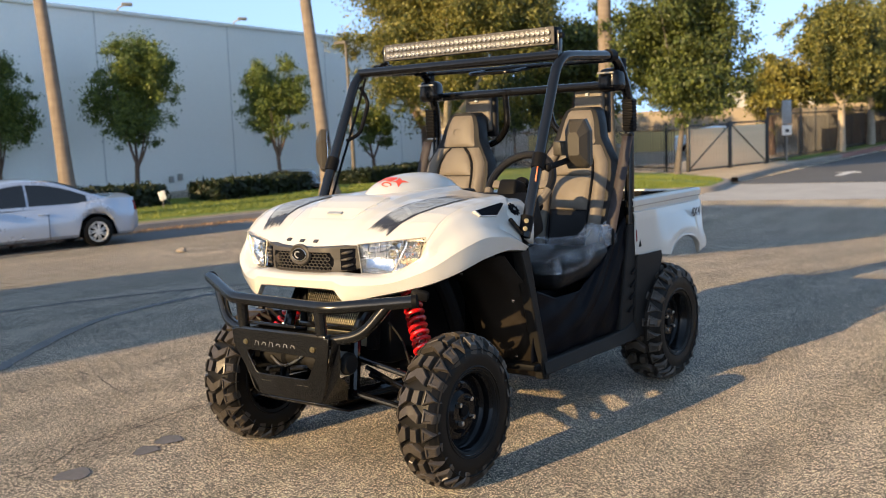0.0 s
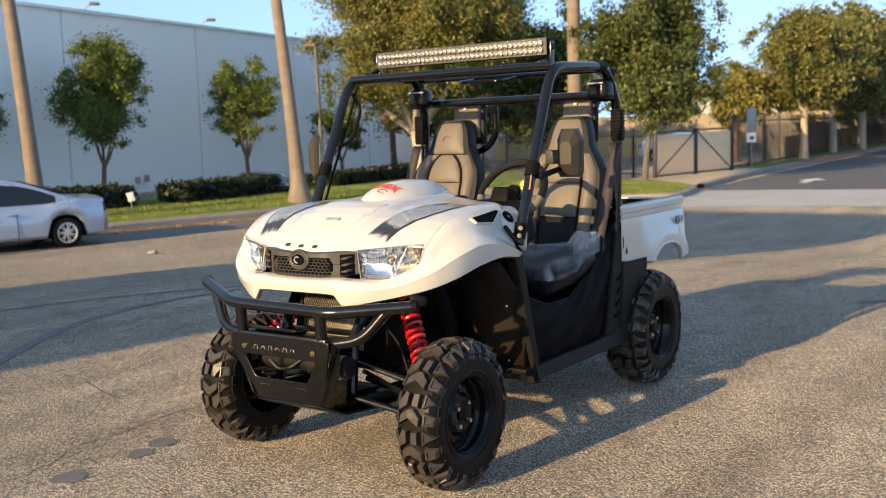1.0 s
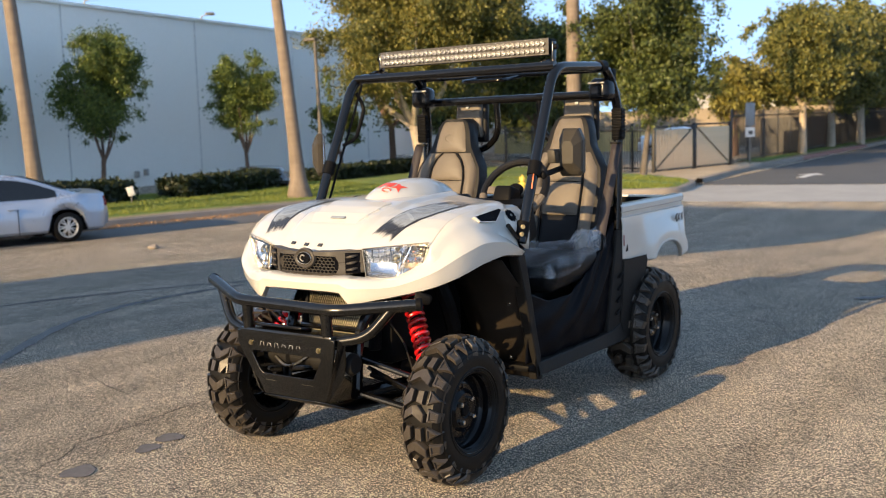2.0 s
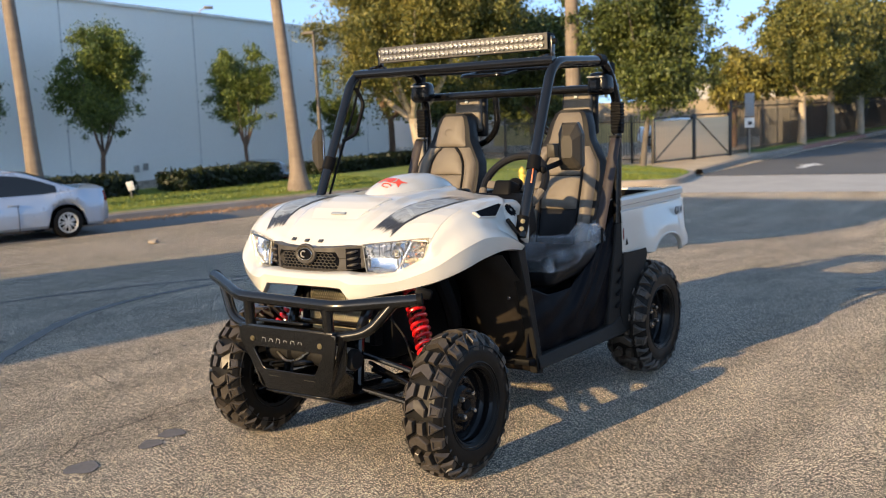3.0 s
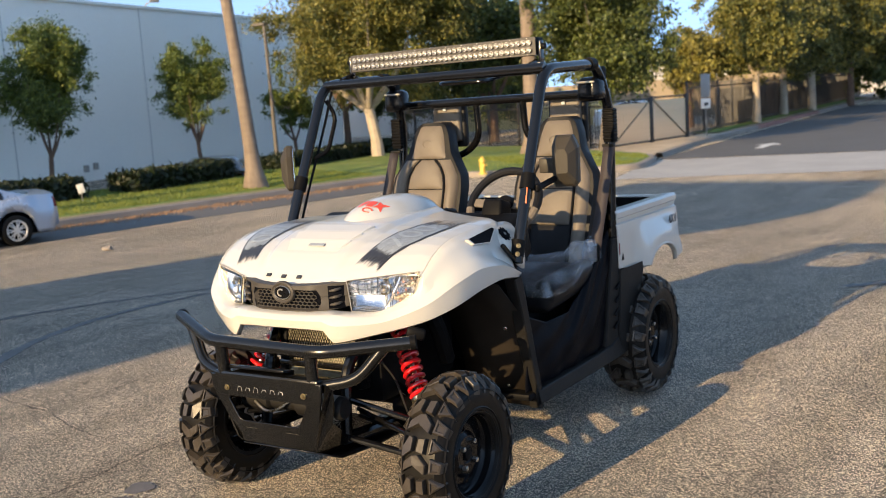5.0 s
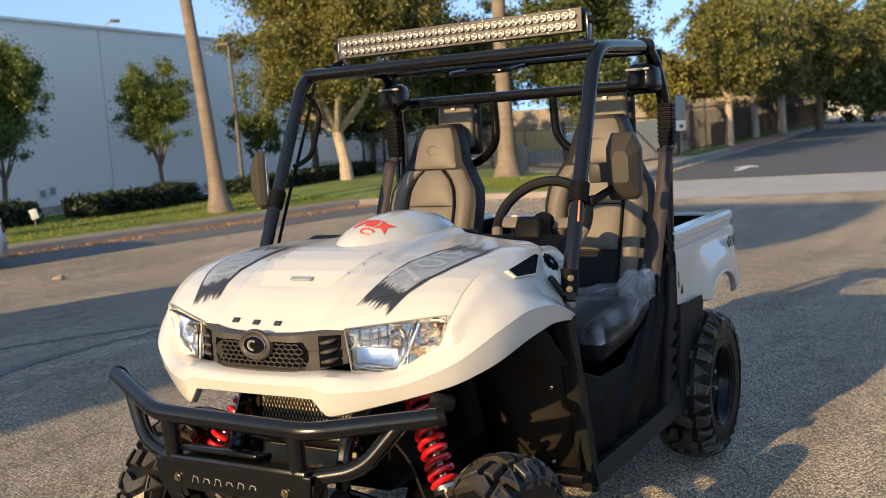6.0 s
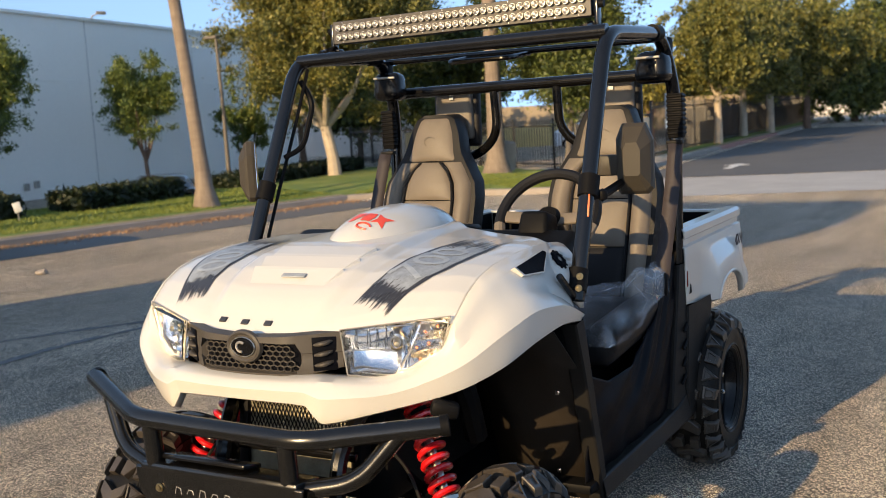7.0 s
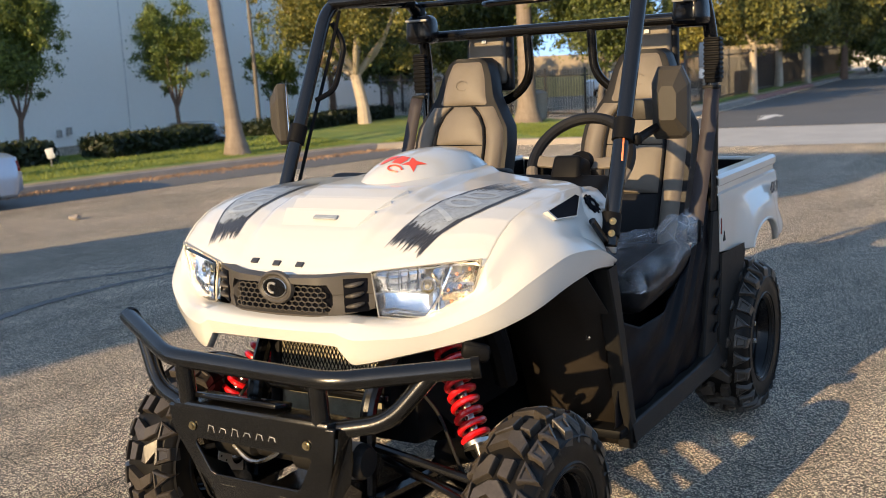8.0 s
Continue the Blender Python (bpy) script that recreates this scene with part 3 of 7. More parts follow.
def street_tree(x, y, z, height, fork, width, seed, label, leaf=None, n_clumps=34, per=120, leaf_size=0.17, trunk_r=0.10, limbs=5, clear=None, lean=0.0, bark=None):
    """A tree whose trunk forks into limbs; clear: height of the crown's underside."""
    rng = np.random.default_rng(seed)
    ob = thing("tree", label, "tree", group="street trees")
    ob.location = (x, y, z)
    clear = clear if clear is not None else fork * 1.1
    bm = bmesh.new()
    add_tube(bm, [(0, 0, -0.2), (lean * 0.3 + 0.02, 0.01, fork * 0.4), (lean, -0.02, fork)], trunk_r, 10, 0.0, True, [trunk_r * 1.35, trunk_r * 1.0, trunk_r * 0.9])
    part("trunk", bm, bark or BARK, ob)
    zc, hz, hw = (clear + height) / 2, (height - clear) / 2, width / 2
    for i in range(limbs):
        a = 2 * math.pi * i / limbs + rng.uniform(-0.4, 0.4)
        q = rng.uniform(0.30, 0.62)
        e = Vector((lean + math.cos(a) * hw * q, math.sin(a) * hw * q, clear + (height - clear) * rng.uniform(0.35, 0.75)))
        mid = Vector((lean + math.cos(a) * hw * q * 0.50, math.sin(a) * hw * q * 0.50, fork + (e.z - fork) * 0.30))
        bm = bmesh.new()
        pts = fillet([(lean, 0, fork * 0.92), mid, e], 0.5, 5)
        add_tube(bm, pts, 0, 8, 0.0, True, [trunk_r * (0.58 - 0.46 * j / (len(pts) - 1)) for j in range(len(pts))])
        part("limb", bm, bark or BARK, ob)
    clumps, lobes = [], []
    for i in range(14):
        d = rng.normal(0, 1, 3)
        d /= np.linalg.norm(d)
        lobes.append((d * np.array([hw, hw, hz]) * rng.uniform(0.15, 0.68), rng.uniform(0.28, 0.46)))
    for i in range(n_clumps):
        o, r = lobes[rng.integers(0, len(lobes))]
        d = rng.normal(0, 1, 3)
        d = d / np.linalg.norm(d) * rng.uniform(0.3, 1.0) ** 0.5 * r
        c = o + d * np.array([hw, hw, hz])
        clumps.append(((lean + c[0], c[1], zc + c[2]), rng.uniform(0.13, 0.27) * min(hw, hz)))
    # loose shoots that break the crown's outline
    for i in range(n_clumps // 4):
        d = rng.normal(0, 1, 3)
        d = d / np.linalg.norm(d) * rng.uniform(0.82, 1.06)
        clumps.append(((lean + d[0] * hw * 0.95, d[1] * hw * 0.95, zc + d[2] * hz), rng.uniform(0.07, 0.14) * min(hw, hz)))
    cr = leaf_cloud("crown", rng, clumps, per, leaf_size, leaf or LEAF, ob)
    return ob


def tree_at(x, y, *rest, **kw):
    return street_tree(x, y, lawn_z(x, y), *rest, **kw)


LT = "young street tree, grey forked trunk, green crown"
tree_at(-25.4, 13.6, 4.5, 1.05, 2.5, 11, LT + " by the warehouse", n_clumps=120, per=900, clear=1.3, leaf_size=0.09, trunk_r=0.07)
tree_at(-23.7, 17.0, 5.0, 1.10, 2.95, 12, LT + " by the warehouse", n_clumps=150, per=900, clear=1.25, leaf_size=0.09, trunk_r=0.075, lean=0.18)
tree_at(-21.61, 21.09, 4.45, 1.15, 2.35, 13, LT + " by the warehouse", n_clumps=125, per=900, clear=1.5, leaf_size=0.09, limbs=6, trunk_r=0.065)
tree_at(-23.6, 28.2, 3.0, 0.8, 2.4, 14, "small dark street tree behind the lamp pole", n_clumps=70, per=560, clear=1.1, leaf_size=0.12, trunk_r=0.07)
tree_at(-19.0, 27.2, 9.0, 1.9, 8.1, 15, "large street tree with pale leaning trunk and broad green gold crown", leaf=LEAF_GOLD,
        n_clumps=270, per=420, leaf_size=0.12, trunk_r=0.20, limbs=7, clear=2.0, lean=-0.3, bark=PALE_BARK)
tree_at(-23.2, 31.0, 7.0, 1.9, 5.6, 16, "dark green street tree with slim trunk beyond the lawn", n_clumps=130, per=220, leaf_size=0.16, trunk_r=0.13, clear=1.9)
street_tree(-20.0, 37.5, LOW, 7.5, 1.8, 7.5, 24, "dark green tree behind the iron fence", leaf=LEAF_DARK, n_clumps=150, per=180, leaf_size=0.2, trunk_r=0.18, clear=1.6)
for tx, ty, th, tw, seed in ((-29.5, 44.5, 6.0, 6.0, 35), (-25.0, 46.0, 6.4, 6.5, 36)):
    street_tree(tx, ty, LOW, th, 1.2, tw, seed, "dark green tree beyond the end of the warehouse", leaf=LEAF_DARK, n_clumps=140, per=150, leaf_size=0.24, trunk_r=0.16, clear=0.5)
street_tree(-10.6, 27.4, LOW + 0.1, 6.5, 2.2, 5.3, 17, "street tree with slim trunk beside the fence gate", leaf=LEAF_DARK, n_clumps=250, per=330, leaf_size=0.13, trunk_r=0.09, clear=1.75, lean=0.3, bark=GREY_BARK)
street_tree(-10.35, 44.2, LOW + 0.1, 6.9, 2.3, 6.2, 18, "tall street tree with pale trunk before the black fence", leaf=LEAF_OLIVE, n_clumps=200, per=250, leaf_size=0.17, trunk_r=0.16, clear=1.9, bark=PALE_BARK)
street_tree(-11.2, 52.4, LOW + 0.1, 7.6, 2.6, 6.8, 19, "broad dark green street tree further up the street", leaf=LEAF_OLIVE, n_clumps=210, per=190, leaf_size=0.2, trunk_r=0.18, clear=2.0, bark=PALE_BARK)
street_tree(-11.0, 57.8, LOW + 0.1, 8.0, 2.8, 8.0, 20, "broad dark green street tree further up the street", leaf=LEAF_OLIVE, n_clumps=220, per=170, leaf_size=0.23, trunk_r=0.2, clear=1.9, bark=PALE_BARK)
street_tree(-10.6, 66.5, LOW + 0.1, 8.4, 2.8, 8.5, 23, "broad dark green street tree further up the street", leaf=LEAF_OLIVE, n_clumps=200, per=150, leaf_size=0.26, trunk_r=0.2, clear=1.9)
for tx, ty, th, tw, seed in ((-9.4, 78.0, 9.0, 9.5, 26), (-3.0, 86.0, 9.5, 10.5, 27), (5.5, 84.0, 9.0, 10.0, 28), (14.0, 80.0, 9.5, 11.0, 29)):
    street_tree(tx, ty, LOW, th, 2.6, tw, seed, "broad dark green tree at the far end of the street", leaf=LEAF_DARK, n_clumps=170, per=130, leaf_size=0.32, trunk_r=0.22, clear=0.15)
for tx, ty, th, tw, seed in ((-23.6, 70.5, 5.2, 7.0, 31), (-19.0, 74.0, 6.2, 8.5, 32), (-15.8, 82.0, 6.6, 9.0, 33)):
    street_tree(tx, ty, LOW, th, 1.2, tw, seed, "low dark green tree in the yard behind the fence", leaf=LEAF_DARK, n_clumps=150, per=120, leaf_size=0.30, trunk_r=0.18, clear=0.2)
street_tree(-12.75, 42.2, LOW, 4.7, 1.6, 3.2, 21, "golden tree behind the fence", leaf=LEAF_YELLOW, n_clumps=140, per=170, leaf_size=0.19, trunk_r=0.16, clear=1.2)


def palm(x, y, base_r, lean_x, lean_y, h):
    ob = thing("palm_tree", "tall bare ringed palm trunk standing on the lawn", "palm tree", group="palms along the street")
    ob.location = (x, y, lawn_z(x, y) - 0.05)
    bm = bmesh.new()
    n = 16
    pts = [(lean_x * (i / n) ** 1.2, lean_y * (i / n) ** 1.2, h * i / n) for i in range(n + 1)]
    rad = [base_r * (1.0 + 1.0 * math.exp(-i * 1.3)) * (1 - 0.02 * i) for i in range(n + 1)]
    add_tube(bm, pts, 0, 16, 0.0, True, rad)
    part("trunk", bm, PALM_BARK, ob)
    return ob


palm(-17.0, 10.2, 0.165, -0.45, -0.35, 8.0)
palm(-15.17, 16.47, 0.170, -0.48, -0.42, 8.0)
palm(-12.3, 26.1, 0.250, 0.0, -0.05, 9.0)


def hedge(a, b, depth, h, seed):
    rng = np.random.default_rng(seed)
    a, b = Vector((*a, 0)), Vector((*b, 0))
    d = (b - a).normalized()
    c = (a + b) / 2 + Vector((-d.y, d.x, 0)) * depth / 2
    ob = thing("hedge", "clipped dark green hedge along the warehouse", "hedge", group="hedges")
    ob.location = (c.x, c.y, lawn_z(c.x, c.y) - 0.03)
    ob.rotation_euler = (0, 0, math.atan2(d.y, d.x))
    L = (b - a).length
    bm = bmesh.new()
    add_box(bm, (L - 0.1, depth - 0.1, h - 0.05), pose(0, 0, h / 2 - 0.03), 0.08)
    part("inner_mass", bm, LEAF_HEDGE, ob)
    vs, fs = [], []
    for i in range(int(L * 900)):
        f = rng.integers(0, 3)
        p = np.array([rng.uniform(-L / 2, L / 2), -depth / 2, rng.uniform(0, h)]) if f == 0 else np.array([rng.uniform(-L / 2, L / 2), rng.uniform(-depth / 2, depth / 2), h]) if f == 1 else np.array([rng.choice([-L / 2, L / 2]), rng.uniform(-depth / 2, depth / 2), rng.uniform(0, h)])
        p = p + rng.normal(0, 0.04, 3)
        u, w = rng.normal(0, 1, 3) * 0.045, rng.normal(0, 1, 3) * 0.03
        k = len(vs)
        vs += [tuple(p - u), tuple(p + w), tuple(p + u), tuple(p - w)]
        fs.append((k, k + 1, k + 2, k + 3))
    me = bpy.data.meshes.new("leaves")
    me.from_pydata(vs, [], fs)
    me.materials.append(LEAF_HEDGE)
    lv = new("leaves", me)
    lv.parent = ob
    return ob


hedge((-18.1, 11.0), (-17.8, 13.4), 1.0, 0.50, 1)
hedge((-17.4, 14.7), (-17.6, 18.3), 1.0, 0.46, 2)
hedge((-19.0, 22.4), (-20.4, 31.0), 1.1, 0.55, 3)


# ---- parked cars ----
def car(name, label, paint, x, y, z, heading, L, W, H, roof0, roof1, seed_rim=0, wr=0.275):
    """A parked car; its nose points along local +x. Built of a lofted body, a glasshouse, wheels, lamps and trim."""
    ob = thing(name, label, "car", group="parked cars")
    ob.matrix_basis = pose(x, y, z, 0, 0, heading)
    belt, sill = H * 0.60, 0.20
    hw = W / 2
    wb0, wb1 = -L * 0.315, L * 0.31
    xs = np.linspace(-L / 2, L / 2, 61)
    top = np.interp(xs, [-L / 2, -L / 2 + 0.06, -L * 0.36, -L * 0.20, 0, L * 0.2, L * 0.36, L * 0.46, L / 2], [belt * 0.86, belt * 1.13, belt * 1.15, belt * 1.07, belt, belt * 0.98, belt * 0.90, belt * 0.78, belt * 0.55])
    half = np.interp(xs, [-L / 2, -L / 2 + 0.12, -L * 0.35, 0, L * 0.35, L / 2 - 0.15, L / 2], [hw * 0.80, hw * 0.93, hw, hw, hw * 0.98, hw * 0.86, hw * 0.66])
    bm = bmesh.new()
    rows = []
    for xx, tz, hh in zip(xs, top, half):
        low = sill
        for wx in (wb0, wb1):
            d = abs(xx - wx)
            if d < wr + 0.07:
                low = max(low, wr + math.sqrt(max(0.0, (wr + 0.07) ** 2 - d * d)) * 0.98)
        low = min(low, tz - 0.05)
        if abs(xx) > L / 2 - 0.1:
            low = 0.28
        prof = [(hh * 0.93, low), (hh * 0.985, low + 0.05), (hh, low + (tz - low) * 0.45), (hh * 0.975, low + (tz - low) * 0.80), (hh * 0.92, tz - 0.02), (hh * 0.5, tz + 0.03), (0, tz + 0.04)]
        ring = [Vector((xx, a, b)) for a, b in prof] + [Vector((xx, -a, b)) for a, b in reversed(prof[:-1])]
        rows.append(ring)
    vv = grid_faces(bm, rows)
    bm.faces.new(vv[0])
    bm.faces.new(list(reversed(vv[-1])))
    part("body", bm, paint, ob)
    bm = bmesh.new()
    add_box(bm, (L * 0.92, W * 0.86, 0.3), pose(0, 0, 0.33), 0.05)
    part("underbody", bm, BLACK_PLASTIC, ob)
    gx = [roof0 - 1.10, roof0 - 0.15, roof0 + 0.30, (roof0 + roof1) / 2 + 0.1, roof1, roof1 + 0.85]
    gz = [belt * 1.10, H - 0.07, H - 0.01, H, H - 0.05, belt * 0.98]

    def roof_z(xx):
        return sum(float(np.interp(xx + d, gx, gz)) for d in (-0.2, -0.12, -0.06, 0, 0.06, 0.12, 0.2)) / 7

    def side_y(xx, zz):
        lo, zt = belt * 0.99, max(belt * 1.05, roof_z(xx))
        yt = hw * (0.93 - 0.22 * max(0.0, (zt - lo) / (H - lo)))
        return float(np.interp(zz, [lo, (lo + zt) / 2, zt - 0.03], [hw * 0.93, (hw * 0.93 + yt) / 2 + 0.02, yt]))

    b2 = bmesh.new()
    rows2 = []
    for xx in np.linspace(gx[0] + 0.02, gx[-1] - 0.02, 37):
        zt, lo = max(belt * 1.05, roof_z(xx)), belt * 0.99
        yt = side_y(xx, zt - 0.03)
        half2 = [(side_y(xx, lo), lo), (side_y(xx, (lo + zt) / 2), (lo + zt) / 2), (yt, zt - 0.03), (yt * 0.85, zt), (0, zt + 0.015)]
        rows2.append([Vector((xx, a, b)) for a, b in half2] + [Vector((xx, -a, b)) for a, b in reversed(half2[:-1])])
    v2 = grid_faces(b2, rows2)
    b2.faces.new(v2[0])
    b2.faces.new(list(reversed(v2[-1])))
    part("cabin", b2, paint, ob)
    for sgn in (1, -1):
        for x0, x1 in ((roof0 - 0.62, (roof0 + roof1) / 2 - 0.06), ((roof0 + roof1) / 2 - 0.02, roof1 + 0.52)):
            b2 = bmesh.new()
            rows2 = []
            for xx in np.linspace(x0, x1, 13):
                z0, z1 = belt * 1.06, max(belt * 1.062, roof_z(xx) - 0.085)
                rows2.append([Vector((xx, sgn * (side_y(xx, z) + 0.006), z)) for z in (z0, (z0 + z1) / 2, z1)])
            grid_faces(b2, rows2)
            part("side_window", b2, CAR_GLASS, ob, "dark tinted side window")
    for x0, x1 in ((gx[0] + 0.14, roof0 - 0.12), (roof1 + 0.06, gx[-1] - 0.14)):
        b2 = bmesh.new()
        rows2 = []
        for xx in np.linspace(x0, x1, 9):
            yt = side_y(xx, roof_z(xx) - 0.03) * 0.80
            rows2.append([Vector((xx, a, roof_z(xx) + 0.022)) for a in (-yt, 0, yt)])
        grid_faces(b2, rows2)
        part("screen", b2, CAR_GLASS, ob, "dark tinted window")
    for sgn in (1, -1):
        b3 = bmesh.new()
        add_box(b3, (0.2, 0.03, 0.03), pose(-0.45, sgn * (hw + 0.004), belt * 0.86), 0.01)
        part("door_handle", b3, paint, ob)
        b3 = bmesh.new()
        add_box(b3, (0.17, 0.11, 0.11), pose(gx[-1] - 0.45, sgn * (hw + 0.05), belt * 1.06), 0.03)
        part("side_mirror", b3, paint, ob)
        b3 = bmesh.new()
        add_box(b3, (0.16, 0.20, 0.20), pose(-L / 2 + 0.11, sgn * hw * 0.76, belt * 0.90, 0, 14, -sgn * 14), 0.03)
        part("tail_lamp", b3, TAIL_RED, ob, "red tail lamp")
        b3 = bmesh.new()
        add_box(b3, (0.22, 0.3, 0.13), pose(L / 2 - 0.22, sgn * hw * 0.66, belt * 0.72, 0, 20, sgn * 25), 0.03)
        part("headlamp", b3, LENS, ob)
        b3 = bmesh.new()
        add_box(b3, (0.008, 0.012, belt * 0.62), pose(0.72, sgn * (hw - 0.002), belt * 0.56), 0)
        part("door_seam", b3, BLACK_PLASTIC, ob)
        b3 = bmesh.new()
        add_box(b3, (0.008, 0.012, belt * 0.62), pose(-0.52, sgn * (hw - 0.002), belt * 0.56), 0)
        part("door_seam", b3, BLACK_PLASTIC, ob)
        for wx in (wb0, wb1):
            wheel = new("wheel")
            wheel.parent = ob
            wheel.matrix_basis = pose(wx, sgn * (hw - 0.11), wr, -90 * sgn, 0, 0) @ Matrix.Scale(wr / 0.315, 4)
            b3 = bmesh.new()
            add_lathe(b3, [(0.20, 0.08), (0.215, 0.10), (0.28, 0.105), (0.308, 0.09), (0.315, 0.06), (0.315, -0.06), (0.30, -0.10), (0.2, -0.10)], 32)
            part("tyre", b3, RUBBER_SHADED, wheel)
            b3 = bmesh.new()
            add_lathe(b3, [(0.0, 0.03), (0.19, 0.02), (0.205, 0.085), (0.212, 0.09), (0.205, 0.1)], 32)
            part("rim_dish", b3, BLACK_PLASTIC, wheel)
            b3 = bmesh.new()
            for i in range(7):
                for fork in (-9, 9):
                    add_box(b3, (0.165, 0.026, 0.03), pose(0, 0, 0, 0, 0, 360 / 7 * i + fork) @ pose(0.115, 0, 0.078, 0, 6, 0), 0.008)
            add_lathe(b3, [(0.0, 0.10), (0.045, 0.10), (0.05, 0.07)], 16)
            add_lathe(b3, [(0.182, 0.07), (0.196, 0.100), (0.218, 0.100), (0.222, 0.06)], 32)
            part("rim", b3, ALLOY, wheel, "bright alloy rim")
    b3 = bmesh.new()
    add_box(b3, (0.02, 0.32, 0.12), pose(-L / 2 + 0.02, 0, belt * 0.62), 0.006)
    part("number_plate", b3, WHITE_TAG, ob)
    return ob


car("car", "silver two-door saloon parked by the kerb", CAR_SILVER, -14.65, 7.24, LOW, 255.0, 4.45, 1.72, 1.29, -0.62, 0.32)
car("car", "black estate car parked behind the hedge", CAR_DARK, -19.65, 19.6, lawn_z(-19.65, 19.6) - 0.40, 138, 4.0, 1.75, 1.12, -1.3, 0.3)
car("car", "white saloon parked far behind the fence", CAR_WHITE, -17.2, 47.6, LOW, 10, 4.4, 1.75, 1.4, -0.7, 0.3)


# ---- fence, gate, signs and poles ----
def picket_fence(a, b, h, gap, label):
    ob = thing("fence", label, "fence", group="fences")
    a, b = Vector((*a, 0)), Vector((*b, 0))
    d = b - a
    L = d.length
    ob.matrix_basis = pose(a.x, a.y, LOW + 0.1, 0, 0, math.degrees(math.atan2(d.y, d.x)))
    for z in (0.15, h - 0.2):
        bm = bmesh.new()
        add_box(bm, (L, 0.04, 0.05), pose(L / 2, 0, z))
        part("rail", bm, FENCE_BLACK, ob)
    post = None
    for i in range(int(L / 2.4) + 1):
        bm = bmesh.new() if post is None else None
        if post is None:
            add_box(bm, (0.07, 0.07, h + 0.05), pose(0, 0, (h + 0.05) / 2), 0.008)
            post = part("post", bm, FENCE_BLACK, ob)
        else:
            o = new("post", post.data)
            o.parent = ob
            o.location = (i * 2.4, 0, 0)
    bm = bmesh.new()
    add_box(bm, (0.022, 0.022, h), pose(0, 0, h / 2))
    me = part("picket", bm, FENCE_BLACK, ob, "", False)
    for i in range(1, min(280, int(L / gap))):
        o = new("picket", me.data)
        o.parent = ob
        o.location = (i * gap, 0, 0)
    return ob


picket_fence((-10.25, 34.6), (-13.3, 80.0), 2.0, 0.165, "black iron picket fence along the verge")
picket_fence((-26.0, 38.5), (-11.2, 29.0), 1.6, 0.16, "black iron picket fence behind the tree")


def gate(a, b, h, brace):
    ob = thing("gate", "tan sheet metal gate in a dark frame", "gate", group="gates")
    a, b = Vector((*a, 0)), Vector((*b, 0))
    d = b - a
    L = d.length
    ob.matrix_basis = pose(a.x, a.y, LOW + 0.1, 0, 0, math.degrees(math.atan2(d.y, d.x)))
    n = 14
    slat = None
    for i in range(n):
        if slat is None:
            bm = bmesh.new()
            add_box(bm, (L / n - 0.015, 0.03, h - 0.2), pose(L / n / 2, 0, h / 2), 0.006)
            slat = part("slat", bm, GATE_TAN, ob)
        else:
            o = new("slat", slat.data)
            o.parent = ob
            o.location = (L / n * i, 0, 0)
    for x in (0, L):
        bm = bmesh.new()
        add_box(bm, (0.10, 0.10, h + 0.1), pose(x, 0, h / 2), 0.01)
        part("post", bm, FENCE_BLACK, ob)
    for z in (0.08, h):
        bm = bmesh.new()
        add_box(bm, (L, 0.06, 0.06), pose(L / 2, 0, z), 0.005)
        part("rail", bm, FENCE_BLACK, ob)
    bm = bmesh.new()
    add_tube(bm, [(0.05, -0.03, 0.12), (L - 0.05, -0.03, h - 0.06)] if brace else [(0.05, -0.03, h - 0.06), (L - 0.05, -0.03, 0.12)], 0.02, 6)
    part("brace", bm, FENCE_BLACK, ob)
    return ob


gate((-10.95, 29.1), (-10.6, 31.7), 1.52, True)
gate((-10.58, 31.8), (-10.25, 34.4), 1.56, False)


def sign(x, y, h):
    ob = thing("sign_post", "grey steel post with white and dark notice plates", "sign")
    ob.location = (x, y, LOW + 0.1)
    ob.rotation_euler = (0, 0, radians(20))
    bm = bmesh.new()
    add_tube(bm, [(0, 0, 0), (0, 0, h)], 0.03, 8)
    part("post", bm, POLE_GREY, ob)
    for z, s, mt in ((h - 0.45, 0.85, GREY_PRINT), (h - 1.1, 0.36, WHITE_TAG)):
        bm = bmesh.new()
        add_box(bm, (0.34, 0.015, s), pose(0, -0.04, z), 0.004)
        part("plate", bm, mt, ob)
    bm = bmesh.new()
    add_box(bm, (0.14, 0.012, 0.12), pose(0.02, -0.055, h - 1.12))
    part("printed_mark", bm, DARK_PRINT, ob)
    return ob


sign(-9.65, 34.9, 2.3)
pole = thing("street_lamp", "slim grey steel lamp pole on a concrete foot", "street lamp")
px_, py_ = -20.26, 23.22
pole.location = (px_, py_, lawn_z(px_, py_) - 0.02)
bm = bmesh.new()
add_tube(bm, [(0, 0, 0), (-0.03, 0, 2.5), (-0.1, 0, 4.75)], 0.06, 10, 0, True, [0.075, 0.06, 0.045])
part("shaft", bm, LAMP_POLE, pole)
bm = bmesh.new()
add_lathe(bm, [(0.0, 0.24), (0.22, 0.22), (0.26, 0.0)], 16)
part("foot", bm, KERB, pole, "round concrete foot")
bm = bmesh.new()
add_box(bm, (0.5, 0.2, 0.09), pose(-0.28, 0, 4.78), 0.02)
part("lamp_head", bm, LAMP_POLE, pole)
